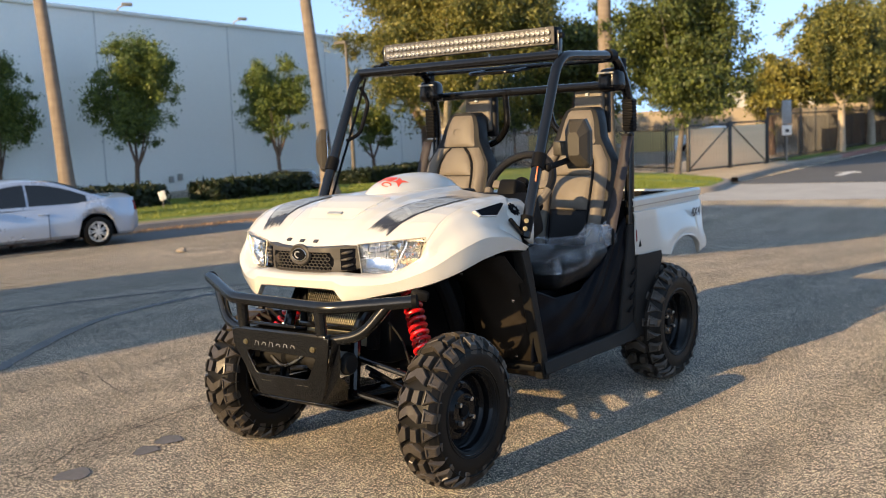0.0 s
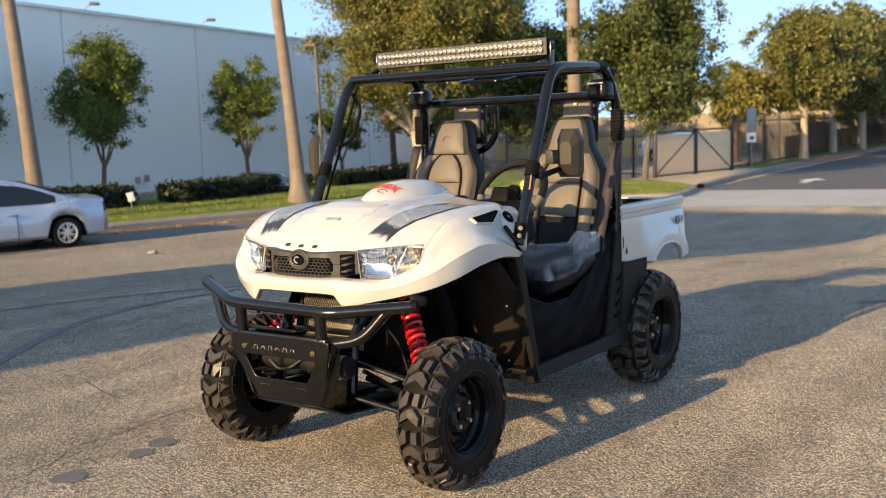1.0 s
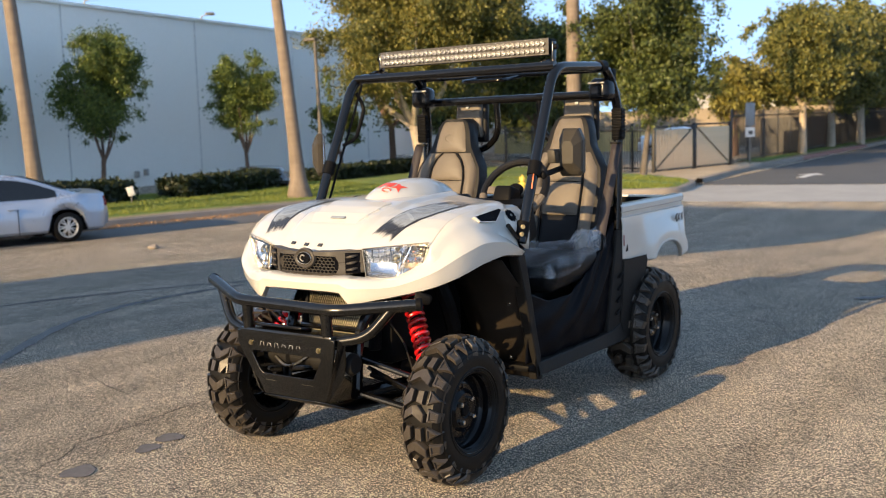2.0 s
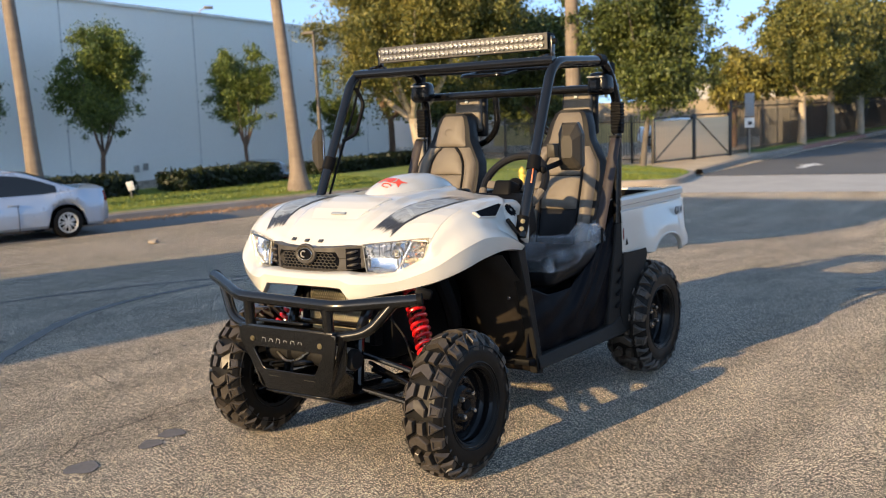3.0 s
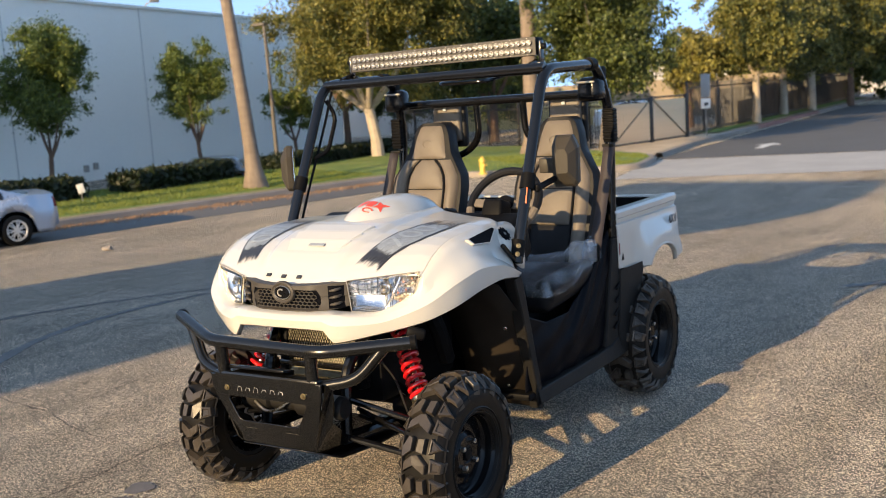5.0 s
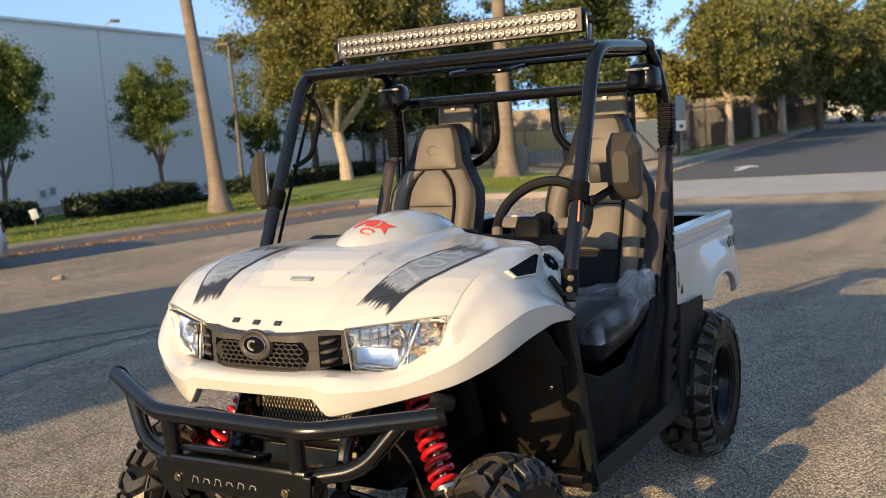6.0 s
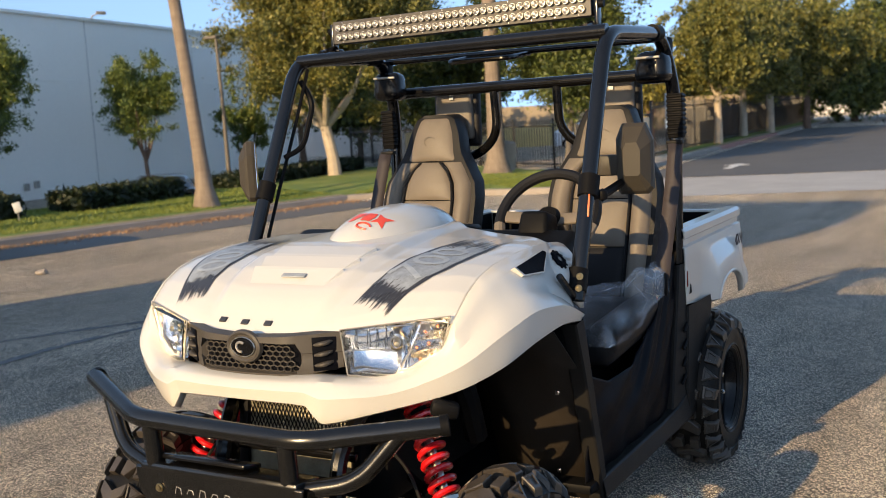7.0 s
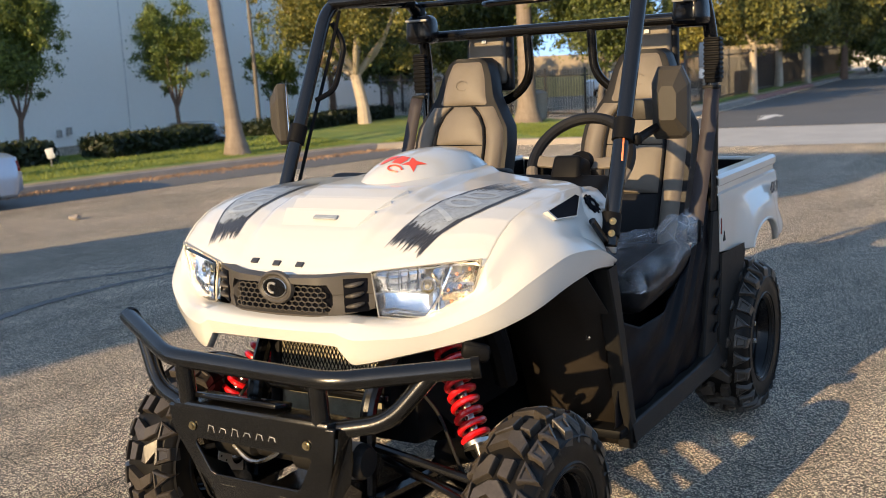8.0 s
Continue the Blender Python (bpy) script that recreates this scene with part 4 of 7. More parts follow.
for bx, by in ((-13.6, 28.4), (-12.4, 27.0)):
    b_ob = thing("litter_bin", "round grey concrete litter bin near the palm", "litter bin", group="litter bins")
    b_ob.location = (bx, by, LOW + 0.25)
    bm = bmesh.new()
    add_lathe(bm, [(0.0, 0.0), (0.26, 0.0), (0.31, 0.55), (0.31, 0.8), (0.24, 0.86), (0.0, 0.92)], 18)
    part("drum", bm, KERB, b_ob)
yard = thing("yard_sign", "small white yard sign on a stake by the hedge", "sign")
q = Vector((-17.35, 12.95, 0))
yard.location = (q.x, q.y, lawn_z(q.x, q.y))
bm = bmesh.new()
add_tube(bm, [(0, 0, 0), (0, 0, 0.22)], 0.012, 6)
part("stake", bm, POLE_GREY, yard)
bm = bmesh.new()
add_box(bm, (0.16, 0.012, 0.22), pose(0, -0.015, 0.30, 0, -14, 50), 0.004)
part("board", bm, PAINT_MARK, yard)
for s_, h_ in ((30.6, -0.45), (31.1, -0.40)):
    mb = thing("meter_box", "small grey meter box on the warehouse wall", "meter box", group="meter boxes")
    q = wa + wd * s_ + wn_out * 0.08
    mb.location = (q.x, q.y, 0.35 + h_)
    mb.rotation_euler = (0, 0, math.atan2(wd.y, wd.x))
    bm = bmesh.new()
    add_box(bm, (0.16, 0.12, 0.24), pose(0, 0, 0), 0.01)
    part("casing", bm, CONCRETE, mb)

# ---- marks on the street ----
def flat_patch(name, cx, cy, rx, ry, rot, material, label, seed, lift=0.004):
    rng = np.random.default_rng(seed)
    bm = bmesh.new()
    n = 28
    out = []
    ph = rng.uniform(0, 6.28, 3)
    for i in range(n):
        a = 2 * math.pi * i / n
        k = 1 + 0.10 * math.sin(3 * a + ph[0]) + 0.06 * math.sin(5 * a + ph[1])
        x, y = rx * k * math.cos(a), ry * k * math.sin(a)
        c, s = math.cos(radians(rot)), math.sin(radians(rot))
        X, Y = cx + x * c - y * s, cy + x * s + y * c
        out.append(bm.verts.new((X, Y, ground_z(X, Y) + lift)))
    bm.faces.new(out)
    return tagged(link_mesh(name, bm, material, False), label, "road patch", kind="structure")


flat_patch("tar_spot", -0.83, -0.73, 0.070, 0.085, 30, TAR, "small round tar spot on the asphalt", 1)
flat_patch("tar_spot", -0.87, -0.20, 0.060, 0.070, 25, TAR, "small round tar spot on the asphalt", 2)
flat_patch("tar_spot", -0.83, -0.36, 0.050, 0.070, 25, TAR, "small round tar spot on the asphalt", 3)


def ground_line(name, pts, width, material, label, seed, lift=0.003, wobble=0.012):
    """A thin crack or tyre mark lying on the street."""
    rng = np.random.default_rng(seed)
    ps = fillet([(x, y, 0) for x, y in pts], 2.0, 10) if wobble < 0.005 else [Vector((x, y, 0)) for x, y in pts]
    dense = []
    for a, b in zip(ps, ps[1:]):
        k = max(2, int((b - a).length / 0.06))
        dense += [a + (b - a) * i / k for i in range(k)]
    dense.append(ps[-1])
    bm = bmesh.new()
    off = 0.0
    rows = []
    for i, p in enumerate(dense):
        t = (dense[min(i + 1, len(dense) - 1)] - dense[max(i - 1, 0)]).normalized()
        n = Vector((-t.y, t.x, 0))
        off = off * 0.9 + rng.normal(0, wobble)
        w = width * rng.uniform(0.6, 1.3)
        a, b = p + n * (off - w / 2), p + n * (off + w / 2)
        rows.append([Vector((a.x, a.y, ground_z(a.x, a.y) + lift)), Vector((b.x, b.y, ground_z(b.x, b.y) + lift))])
    grid_faces(bm, rows)
    return tagged(link_mesh(name, bm, material, False), label, "road mark", kind="structure")


CRACK = surface("dark_crack", (0.05, 0.046, 0.041), 0.95, 0, 0.3)
SKID = surface("tyre_mark_rubber", (0.10, 0.095, 0.09), 0.8, 0, 0.3, 3, 30)
ground_line("crack", [(-1.07, -1.1), (-1.06, -0.90), (-1.04, -0.80), (-1.09, -0.72), (-1.13, -0.64), (-1.22, -0.50), (-1.19, -0.29), (-1.22, -0.02), (-1.23, 0.35)], 0.006, CRACK, "fine dark crack in the asphalt", 4)
ground_line("crack", [(-1.70, 0.22), (-1.94, 0.30), (-2.3, 0.42), (-2.77, 0.44)], 0.0055, CRACK, "fine dark crack in the asphalt", 5)
ground_line("crack", [(-2.43, -0.1), (-2.40, 0.3), (-2.28, 0.69), (-2.3, 1.27)], 0.0055, CRACK, "fine dark crack in the asphalt", 6)
ground_line("crack", [(-1.6, 6.4), (-0.4, 6.9), (0.5, 7.2), (2.4, 7.4)], 0.012, CRACK, "fine dark crack in the asphalt", 8)
ground_line("tyre_mark", [(-2.7, -0.3), (-3.28, 0.54), (-3.59, 0.95), (-3.97, 1.53), (-4.22, 2.2), (-4.3, 2.9), (-4.2, 3.6)], 0.10, SKID, "curved dark tyre mark on the asphalt", 9, 0.003, 0.002)
ground_line("tyre_mark", [(-5.8, 0.6), (-5.3, 2.6), (-4.2, 4.2), (-2.4, 5.6)], 0.10, SKID, "curved dark tyre mark on the asphalt", 10, 0.003, 0.002)
ground_line("tyre_mark", [(1.0, 5.0), (2.0, 6.2), (4.0, 7.0)], 0.12, SKID, "curved dark tyre mark on the asphalt", 11, 0.003, 0.002)
bm = bmesh.new()
for ol in ([(-0.12, 0), (0.12, 0), (0.12, 1.5), (-0.12, 1.5)], [(-0.4, 1.5), (0.4, 1.5), (0, 2.4)]):
    add_plate(bm, [(x, y) for x, y in ol], 0.004, pose(-6.1, 28.8, LOW + 0.008, 0, 0, 4))
tagged(link_mesh("road_arrow", bm, PAINT_MARK, False), "worn white arrow painted on the street", "road marking", kind="structure")


def litter_spot(rng):
    p = kerb_pt(rng.uniform(22, KL), -0.02 - abs(rng.normal(0, 0.35)))
    return p.x, p.y, ground_z(p.x, p.y) + 0.006


blades("fallen_leaves", 4200, MULCH, litter_spot, 0.05, "brown fallen leaves along the gutter", "leaves")


# a crumpled scrap and pale crumbs lying on the street
for i, (x, y, r) in enumerate(((-11.00, 8.22, 0.085),)):
    sc = thing("litter_scrap", "pale crumpled scrap of card lying on the asphalt", "litter", group="litter on the street")
    sc.location = (x, y, ground_z(x, y))
    rng = np.random.default_rng(70 + i)
    bm = bmesh.new()
    bmesh.ops.create_icosphere(bm, subdivisions=2, radius=r)
    for v in bm.verts:
        k = rng.uniform(0.7, 1.25)
        v.co = Vector((v.co.x * k * 1.5, v.co.y * k, max(0.0, v.co.z * 0.5 + 0.4 * r) * k))
    part("scrap", bm, KERB, sc, "", False)


def crumb_spot(rng):
    x, y = rng.uniform(-14, -5), rng.uniform(2.5, 12)
    return x, y, ground_z(x, y) + 0.004


blades("pale_crumbs", 160, PAINT_MARK, crumb_spot, 0.022, "pale crumbs and chips scattered on the asphalt", "litter")


# fire hydrant on the lawn's edge
hy = thing("fire_hydrant", "yellow painted fire hydrant on the lawn", "fire hydrant")
hx, hy_ = -10.85, 20.3
hy.location = (hx, hy_, lawn_z(hx, hy_) - 0.05)
hy.scale = (0.72, 0.72, 0.72)
bm = bmesh.new()
add_lathe(bm, [(0.0, 0.0), (0.16, 0.0), (0.16, 0.04), (0.10, 0.06), (0.09, 0.42), (0.12, 0.44), (0.12, 0.48), (0.0, 0.48)], 20)
part("barrel", bm, HYDRANT, hy)
bm = bmesh.new()
add_lathe(bm, [(0.115, 0.48), (0.11, 0.53), (0.07, 0.59), (0.025, 0.61), (0.025, 0.66), (0.0, 0.66)], 20)
part("bonnet", bm, HYDRANT, hy)
for a in (0, 90, 180):
    bm = bmesh.new()
    add_lathe(bm, [(0.0, 0.19), (0.035, 0.19), (0.05, 0.17), (0.05, 0.12), (0.04, 0.12), (0.04, 0.0)], 12, pose(0, 0, 0.33, 0, 0, a - 30) @ pose(0, 0, 0, 0, 90, 0))
    part("nozzle", bm, HYDRANT, hy)


# ---- the utility vehicle ----
utv = thing("utility_vehicle", "white two-seat utility vehicle with black roll cage on asphalt", "utility vehicle")


def both(fn):
    for s in (1, -1):
        fn(s)


# front shell: hood
HOOD_S = [-0.01, 0.0, 0.02, 0.06, 0.12, 0.19, 0.28, 0.40, 0.60, 0.95]
HOOD_Z = [0.900, 0.914, 0.932, 0.960, 1.000, 1.037, 1.065, 1.085, 1.097, 1.100]
HOOD_E = [0.942, 0.957, 0.978, 1.010, 1.040, 1.058, 1.070, 1.078, 1.078, 1.072]


def hood_front(x):
    """How far forward the hood reaches: straight over the grille, then back along the lamps."""
    a = abs(x)
    return sum(float(np.interp(abs(a + d), [0, 0.13, 0.2, 0.246, 0.37, 0.50, 0.6], [-0.124, -0.120, -0.102, -0.086, -0.026, 0.034, 0.08])) for d in (-0.03, -0.015, 0, 0.015, 0.03)) / 5


def hood_z(x, y):
    """Height of the hood's skin."""
    s = y - hood_front(x)
    k = ease(0.08, 0.40, abs(x))
    z = float(np.interp(s, HOOD_S, HOOD_Z)) * (1 - k) + float(np.interp(s, HOOD_S, HOOD_E)) * k
    w = float(np.interp(y, [-0.12, 0.04, 0.2, 0.64], [0.165, 0.192, 0.208, 0.168]))
    z += 0.014 * ease(w + 0.024, w - 0.016, abs(x)) * ease(0.0, 0.10, s)
    z -= 0.014 * ease(0.44, 0.54, abs(x)) ** 1.5
    return z


def hood_mesh():
    bm = bmesh.new()
    rows = []
    nu, nv = 150, 110
    for j in range(nv + 1):
        v = (j / nv) ** 1.25
        row = []
        for i in range(nu + 1):
            u = i / nu * 2 - 1
            x = u * (0.502 + 0.018 * v ** 0.4)
            y0, y1 = hood_front(x) - 0.008, 0.58 + 0.16 * (1 - u * u)
            y = y0 + (y1 - y0) * v
            row.append(Vector((x, y, hood_z(x, y))))
        rows.append(row)
    grid_faces(bm, rows)
    return bm


hood = part("hood", hood_mesh(), WHITE, utv)
md = hood.modifiers.new("thickness", "SOLIDIFY")
md.thickness = 0.003


def louvre(y0, y1, h0, h1):
    """One slat of the pressed panel, rising to the rear and cut off square there."""
    bm = bmesh.new()
    rows = []
    n = 24
    for j in range(7):
        k = j / 6
        y, half = y0 + (y1 - y0) * k, h0 + (h1 - h0) * k
        xs = [0.008 + half * (2 * i / n - 1) for i in range(n + 1)]
        top = [Vector((x, y, hood_z(x, y) + 0.0006 + 0.0085 * k)) for x in xs]
        rows.append([Vector((xs[0] - 0.003, y, hood_z(xs[0], y) - 0.002))] + top + [Vector((xs[-1] + 0.003, y, hood_z(xs[-1], y) - 0.002))])
    rows.append([Vector((v.x, y1 + 0.003, hood_z(v.x, y1 + 0.003) - 0.002)) for v in rows[-1]])
    grid_faces(bm, rows)
    return part("louvre", bm, WHITE, hood, "", False)


for dims in ((0.014, 0.071, 0.122, 0.148), (0.074, 0.134, 0.134, 0.158), (0.137, 0.217, 0.144, 0.160)):
    louvre(*dims)

# domed cover on the hood: a shallow swelling that runs out softly at its front
DOME_H = 0.112
DOME_W, DOME_Y, DOME_FRONT, DOME_BACK, DOME_Z = 0.162, 0.61, 0.335, 0.28, 1.066


def dome_rise(r):
    r = min(1.0, r)
    return (1 - r ** 2.4) ** 0.62


bm = bmesh.new()
rows = []
for j in range(25):
    r = max(0.003, 1.0 - (j / 24) ** 1.6)
    rows.append([Vector((DOME_W * r * math.cos(q), DOME_Y + (DOME_FRONT if math.sin(q) < 0 else DOME_BACK) * r * math.sin(q), DOME_Z + DOME_H * dome_rise(r))) for q in [2 * math.pi * i / 64 for i in range(64)]])
grid_faces(bm, rows, close_u=True)
dome = part("dome_cover", bm, WHITE, utv)

# front shell: lower lip and fenders, one strip swept round from the middle
T = [0, 1, 1.65, 1.8, 2.0, 2.25, 3, 4, 5, 6, 7, 8]
SX = [0, 0.15, 0.205, 0.215, 0.235, 0.275, 0.395, 0.528, 0.596, 0.628, 0.642, 0.628]
SY = [-0.205, -0.203, -0.195, -0.193, -0.188, -0.174, -0.092, -0.002, 0.110, 0.23, 0.39, 0.565]
SB = [0.768, 0.768, 0.764, 0.745, 0.718, 0.722, 0.745, 0.775, 0.812, 0.852, 0.872, 0.846]
SC = [0.812, 0.815, 0.818, 0.818, 0.816, 0.812, 0.800, 0.862, 0.945, 0.982, 0.952, 0.866]   # crest
SI = [0.015, 0.015, 0.015, 0.015, 0.015, 0.015, 0.015, 0.018, 0.026, 0.034, 0.034, 0.020]   # its inset
VC = [0.814, 0.817, 0.820, 0.820, 0.818, 0.814, 0.802, 0.885, 0.968, 0.990, 0.968, 0.938]   # inner edge
VI = [0.08, 0.08, 0.08, 0.08, 0.08, 0.08, 0.08, 0.060, 0.054, 0.075, 0.085, 0.075]
EC = [0.79, 0.79, 0.79, 0.79, 0.79, 0.785, 0.775, 0.90, 1.012, 1.045, 1.050, 1.050]             # against the hood
EI = [0.10, 0.10, 0.10, 0.10, 0.10, 0.10, 0.10, 0.085, 0.084, 0.108, 0.122, 0.112]


def strip_point(t):
    return Vector((float(np.interp(t, T, SX)), float(np.interp(t, T, SY)), 0))


def smooth_key(t, vals):
    return sum(float(np.interp(t + d, T, vals)) * w for d, w in ((-0.3, 0.2), (-0.12, 0.2), (0, 0.2), (0.12, 0.2), (0.3, 0.2)))


def fender_rows():
    rows = []
    ts = list(np.linspace(0, 1.5, 7)) + list(np.linspace(1.6, 2.3, 12)) + list(np.linspace(2.45, 8, 46))
    for t in ts:
        p = sum((Vector((strip_point(min(8, abs(t + d))).x * (1 if t + d >= 0 else -1), strip_point(min(8, abs(t + d))).y, 0)) for d in (-0.35, -0.15, 0, 0.15, 0.35)), Vector()) / 5
        q0, q1 = strip_point(max(0.0, t - 0.4)), strip_point(min(8, t + 0.4))
        if t < 0.4:
            q0 = Vector((-q1.x, q1.y, 0))
        tan = (q1 - q0).normalized()
        n = Vector((-tan.y, tan.x, 0))
        zb = float(np.interp(t, T, SB)) if t < 2.6 else smooth_key(t, SB)
        zc, ic, zv, iv, ze, ie = (smooth_key(t, k) for k in (SC, SI, VC, VI, EC, EI))
        prof = [(0.020, zb - 0.002), (0.004, zb + 0.004), (0.001, zb + 0.016), (-0.003, zb + (zc - zb) * 0.56), (-0.005, zb + (zc - zb) * 0.66), (ic * 0.50, zc - (zc - zb) * 0.08), (ic, zc), (iv * 0.5 + ic * 0.5, (zc + zv) / 2 + 0.004), (iv, zv), (ie, ze)]
        row = [Vector((p.x + n.x * a, p.y + n.y * a, z)) for a, z in prof]
        if t > 3.7:
            # from the lamp's outer corner on, the fender flows up to the hood's edge
            k = ease(3.7, 4.05, t)
            ye = float(np.interp(t, [3.7, 4.0, 4.5, 5, 6, 7, 8], [0.020, 0.030, 0.075, 0.135, 0.26, 0.41, 0.575]))
            ve = max(0.0, (ye - 0.03) / 0.56)
            xe = 0.502 + 0.018 * ve ** 0.4
            edge = Vector((xe - 0.001, ye, hood_z(xe - 0.001, ye) - 0.0012))
            dip = (row[6] + edge) / 2 + Vector((0, 0, 0.005 * ease(4.1, 5.5, t)))
            row[9] = row[9].lerp(edge, k)
            row[8] = row[8].lerp(dip, k)
            row[7] = row[7].lerp((row[6] + dip) / 2 + Vector((0, 0, 0.003)), k)
        rows.append(row)
    return rows


bm = bmesh.new()
right = fender_rows()
left = [[Vector((-v.x, v.y, v.z)) for v in r] for r in reversed(right[1:])]
grid_faces(bm, left + right)
fascia = part("front_fascia", bm, WHITE, utv, "white lower lip and flared fenders")
md = fascia.modifiers.new("thickness", "SOLIDIFY")
md.thickness = 0.006


# upper cowl side with the vent and the round badge
def cowl_x(z):
    """How far out the cowl's flank stands at a height."""
    return float(np.interp(z, [0.86, 0.93, 0.985, 1.04, 1.062], [0.584, 0.590, 0.584, 0.537, 0.512]))


def cowl_side(s):
    bm = bmesh.new()
    rows = []
    for y, z0, z1 in ((0.515, 0.955, 1.058), (0.56, 0.92, 1.060), (0.60, 0.89, 1.060), (0.645, 0.865, 1.056), (0.668, 0.86, 1.046), (0.676, 0.862, 1.034)):
        back = -0.014 if y > 0.67 or y < 0.52 else 0.0
        rows.append([Vector((s * (cowl_x(z0 + (z1 - z0) * k) + back), y, z0 + (z1 - z0) * k)) for k in (0, 0.2, 0.4, 0.6, 0.8, 0.92, 1)])
    grid_faces(bm, rows)
    o = part("cowl_side", bm, WHITE, utv)
    m_ = o.modifiers.new("thickness", "SOLIDIFY")
    m_.thickness = 0.005
    # four-cornered vent: a white rim and a shallow face, blackened for the pocket's shade
    quad = [(0.278, 1.040), (0.500, 1.056), (0.512, 1.050), (0.405, 1.010), (0.292, 1.018)]
    ring_o = [Vector((s * (cowl_x(z) + 0.022), y, z)) for y, z in quad]
    c = sum(ring_o, Vector()) / 5
    ring_i = [c + (p - c) * 0.95 for p in ring_o]
    ring_d = [p + Vector((s * -0.002, 0.001, -0.001)) for p in ring_i]

    def band(name, rings, material, label, close):
        b2 = bmesh.new()
        vv = [[b2.verts.new(p) for p in r] for r in rings]
        for a, b in zip(vv, vv[1:]):
            for i in range(5):
                b2.faces.new((a[i], a[(i + 1) % 5], b[(i + 1) % 5], b[i]))
        if close:
            b2.faces.new(vv[-1])
        bmesh.ops.recalc_face_normals(b2, faces=b2.faces)
        return part(name, b2, material, utv, label, False)

    band("side_vent", [ring_i, ring_d], NET, "four-cornered air vent, its pocket coloured black for the shade inside", True)
    band("vent_frame", [[c + (p - c) * 1.05 + Vector((s * -0.022, 0, -0.010)) for p in ring_o], [c + (p - c) * 1.03 for p in ring_o], ring_i], WHITE, "white rim round the vent", False)
    bm = bmesh.new()
    add_lathe(bm, [(0.0, 0.006), (0.012, 0.006), (0.018, 0.004), (0.022, 0.007), (0.031, 0.006), (0.033, 0.0)], 28, pose(s * (cowl_x(1.018) + 0.003), 0.566, 1.018, 0, 52 * s, 0) @ Matrix.Scale(0.86, 4))
    for k in range(10):
        q = 2 * math.pi * k / 10
        add_box(bm, (0.008, 0.010, 0.006), pose(s * (cowl_x(1.018) + 0.003), 0.566, 1.018, 0, 52 * s, 0) @ Matrix.Scale(0.86, 4) @ pose(0.034 * math.cos(q), 0.034 * math.sin(q), 0.003, 0, 0, math.degrees(q)), 0.001, 1)
    part("round_badge", bm, NET, utv, "round black badge")
    bm = bmesh.new()
    add_lathe(bm, [(0.0, 0.0075), (0.008, 0.0075), (0.0085, 0.006)], 16, pose(s * (cowl_x(1.018) + 0.003), 0.566, 1.018, 0, 52 * s, 0) @ Matrix.Scale(0.86, 4))
    part("badge_mark", bm, POLE_GREY, utv)
    # hinge strut at the foot of the windscreen post
    bm = bmesh.new()
    add_tube(bm, [(s * 0.596, 0.480, 0.985), (s * 0.604, 0.558, 0.915)], 0.010, 8)
    add_box(bm, (0.03, 0.05, 0.05), pose(s * 0.60, 0.60, 0.95, 20, 0, 0), 0.006)
    part("hinge_strut", bm, BLACK_TUBE, utv)


both(cowl_side)


# grille between the lamps
def grille_y(x):
    return -0.166 + 0.70 * max(0.0, abs(x) - 0.12) ** 1.2 + 0.25 * x * x


bm = bmesh.new()
rows = []
for i in range(41):
    x = -0.252 + 0.504 * i / 40
    y = grille_y(x)
    top = 0.917 + 0.05 * abs(x)
    low = 0.812 + 0.45 * x * x
    open_half = 0.155
    inner = abs(x) < open_half
    rows.append([Vector((x, y + 0.03, top + 0.004)), Vector((x, y, top)), Vector((x, y - 0.002, 0.905 if inner else 0.88)), Vector((x, y + (0.02 if inner else 0.0), 0.900 if inner else 0.878)),
                 Vector((x, y + (0.02 if inner else 0.0), 0.832 + 0.1 * x * x if inner else 0.86)), Vector((x, y - 0.002, 0.827 + 0.1 * x * x if inner else 0.856)), Vector((x, y, low)), Vector((x, y + 0.03, low - 0.004))])
grid_faces(bm, rows)
grille = part("grille", bm, GRILLE, utv, "dark grey grille panel with honeycomb mesh")
bm = bmesh.new()
r_hex = 0.0118
for row in range(6):
    for col in range(-9, 10):
        cx, cz = col * 0.0205 + (row % 2) * 0.0102, 0.839 + row * 0.0125
        if abs(cx) > 0.150 - 0.25 * (cz - 0.83) or (cx / 0.050) ** 2 + ((cz - 0.893) / 0.038) ** 2 < 1 or cz > 0.896:
            continue
        pts = [Vector((cx + r_hex * math.sin(a) * 1.0, grille_y(cx) + 0.012, cz + r_hex * 0.68 * math.cos(a))) for a in [math.pi / 3 * k for k in range(7)]]
        add_tube(bm, pts, 0.0019, 5, 0, False)
part("honeycomb", bm, GRILLE, grille)
# near-black sheet: the opening's deep shade is put into its colour
bm = bmesh.new()
grid_faces(bm, [[Vector((x, grille_y(x) + 0.0185, z)) for z in (0.830 + 0.1 * x * x, 0.902)] for x in np.linspace(-0.155, 0.155, 21)])
part("grille_backing", bm, NET, grille, "near-black sheet for the shade behind the mesh", False)
em = pose(0, -0.163, 0.893, 90, 0, 0)
bm = bmesh.new()
add_lathe(bm, [(0.0, 0.004), (0.040, 0.004), (0.048, 0.009), (0.054, 0.006), (0.057, -0.004)], 40, em @ Matrix.Diagonal((1.0, 0.76, 1, 1)))
part("emblem_collar", bm, GRILLE, grille)
bm = bmesh.new()
add_lathe(bm, [(0.0, 0.008), (0.030, 0.0085), (0.036, 0.004)], 36, em @ Matrix.Diagonal((1.0, 0.66, 1, 1)))
part("emblem", bm, RIM_BLACK, grille, "oval dark emblem")
bm = bmesh.new()
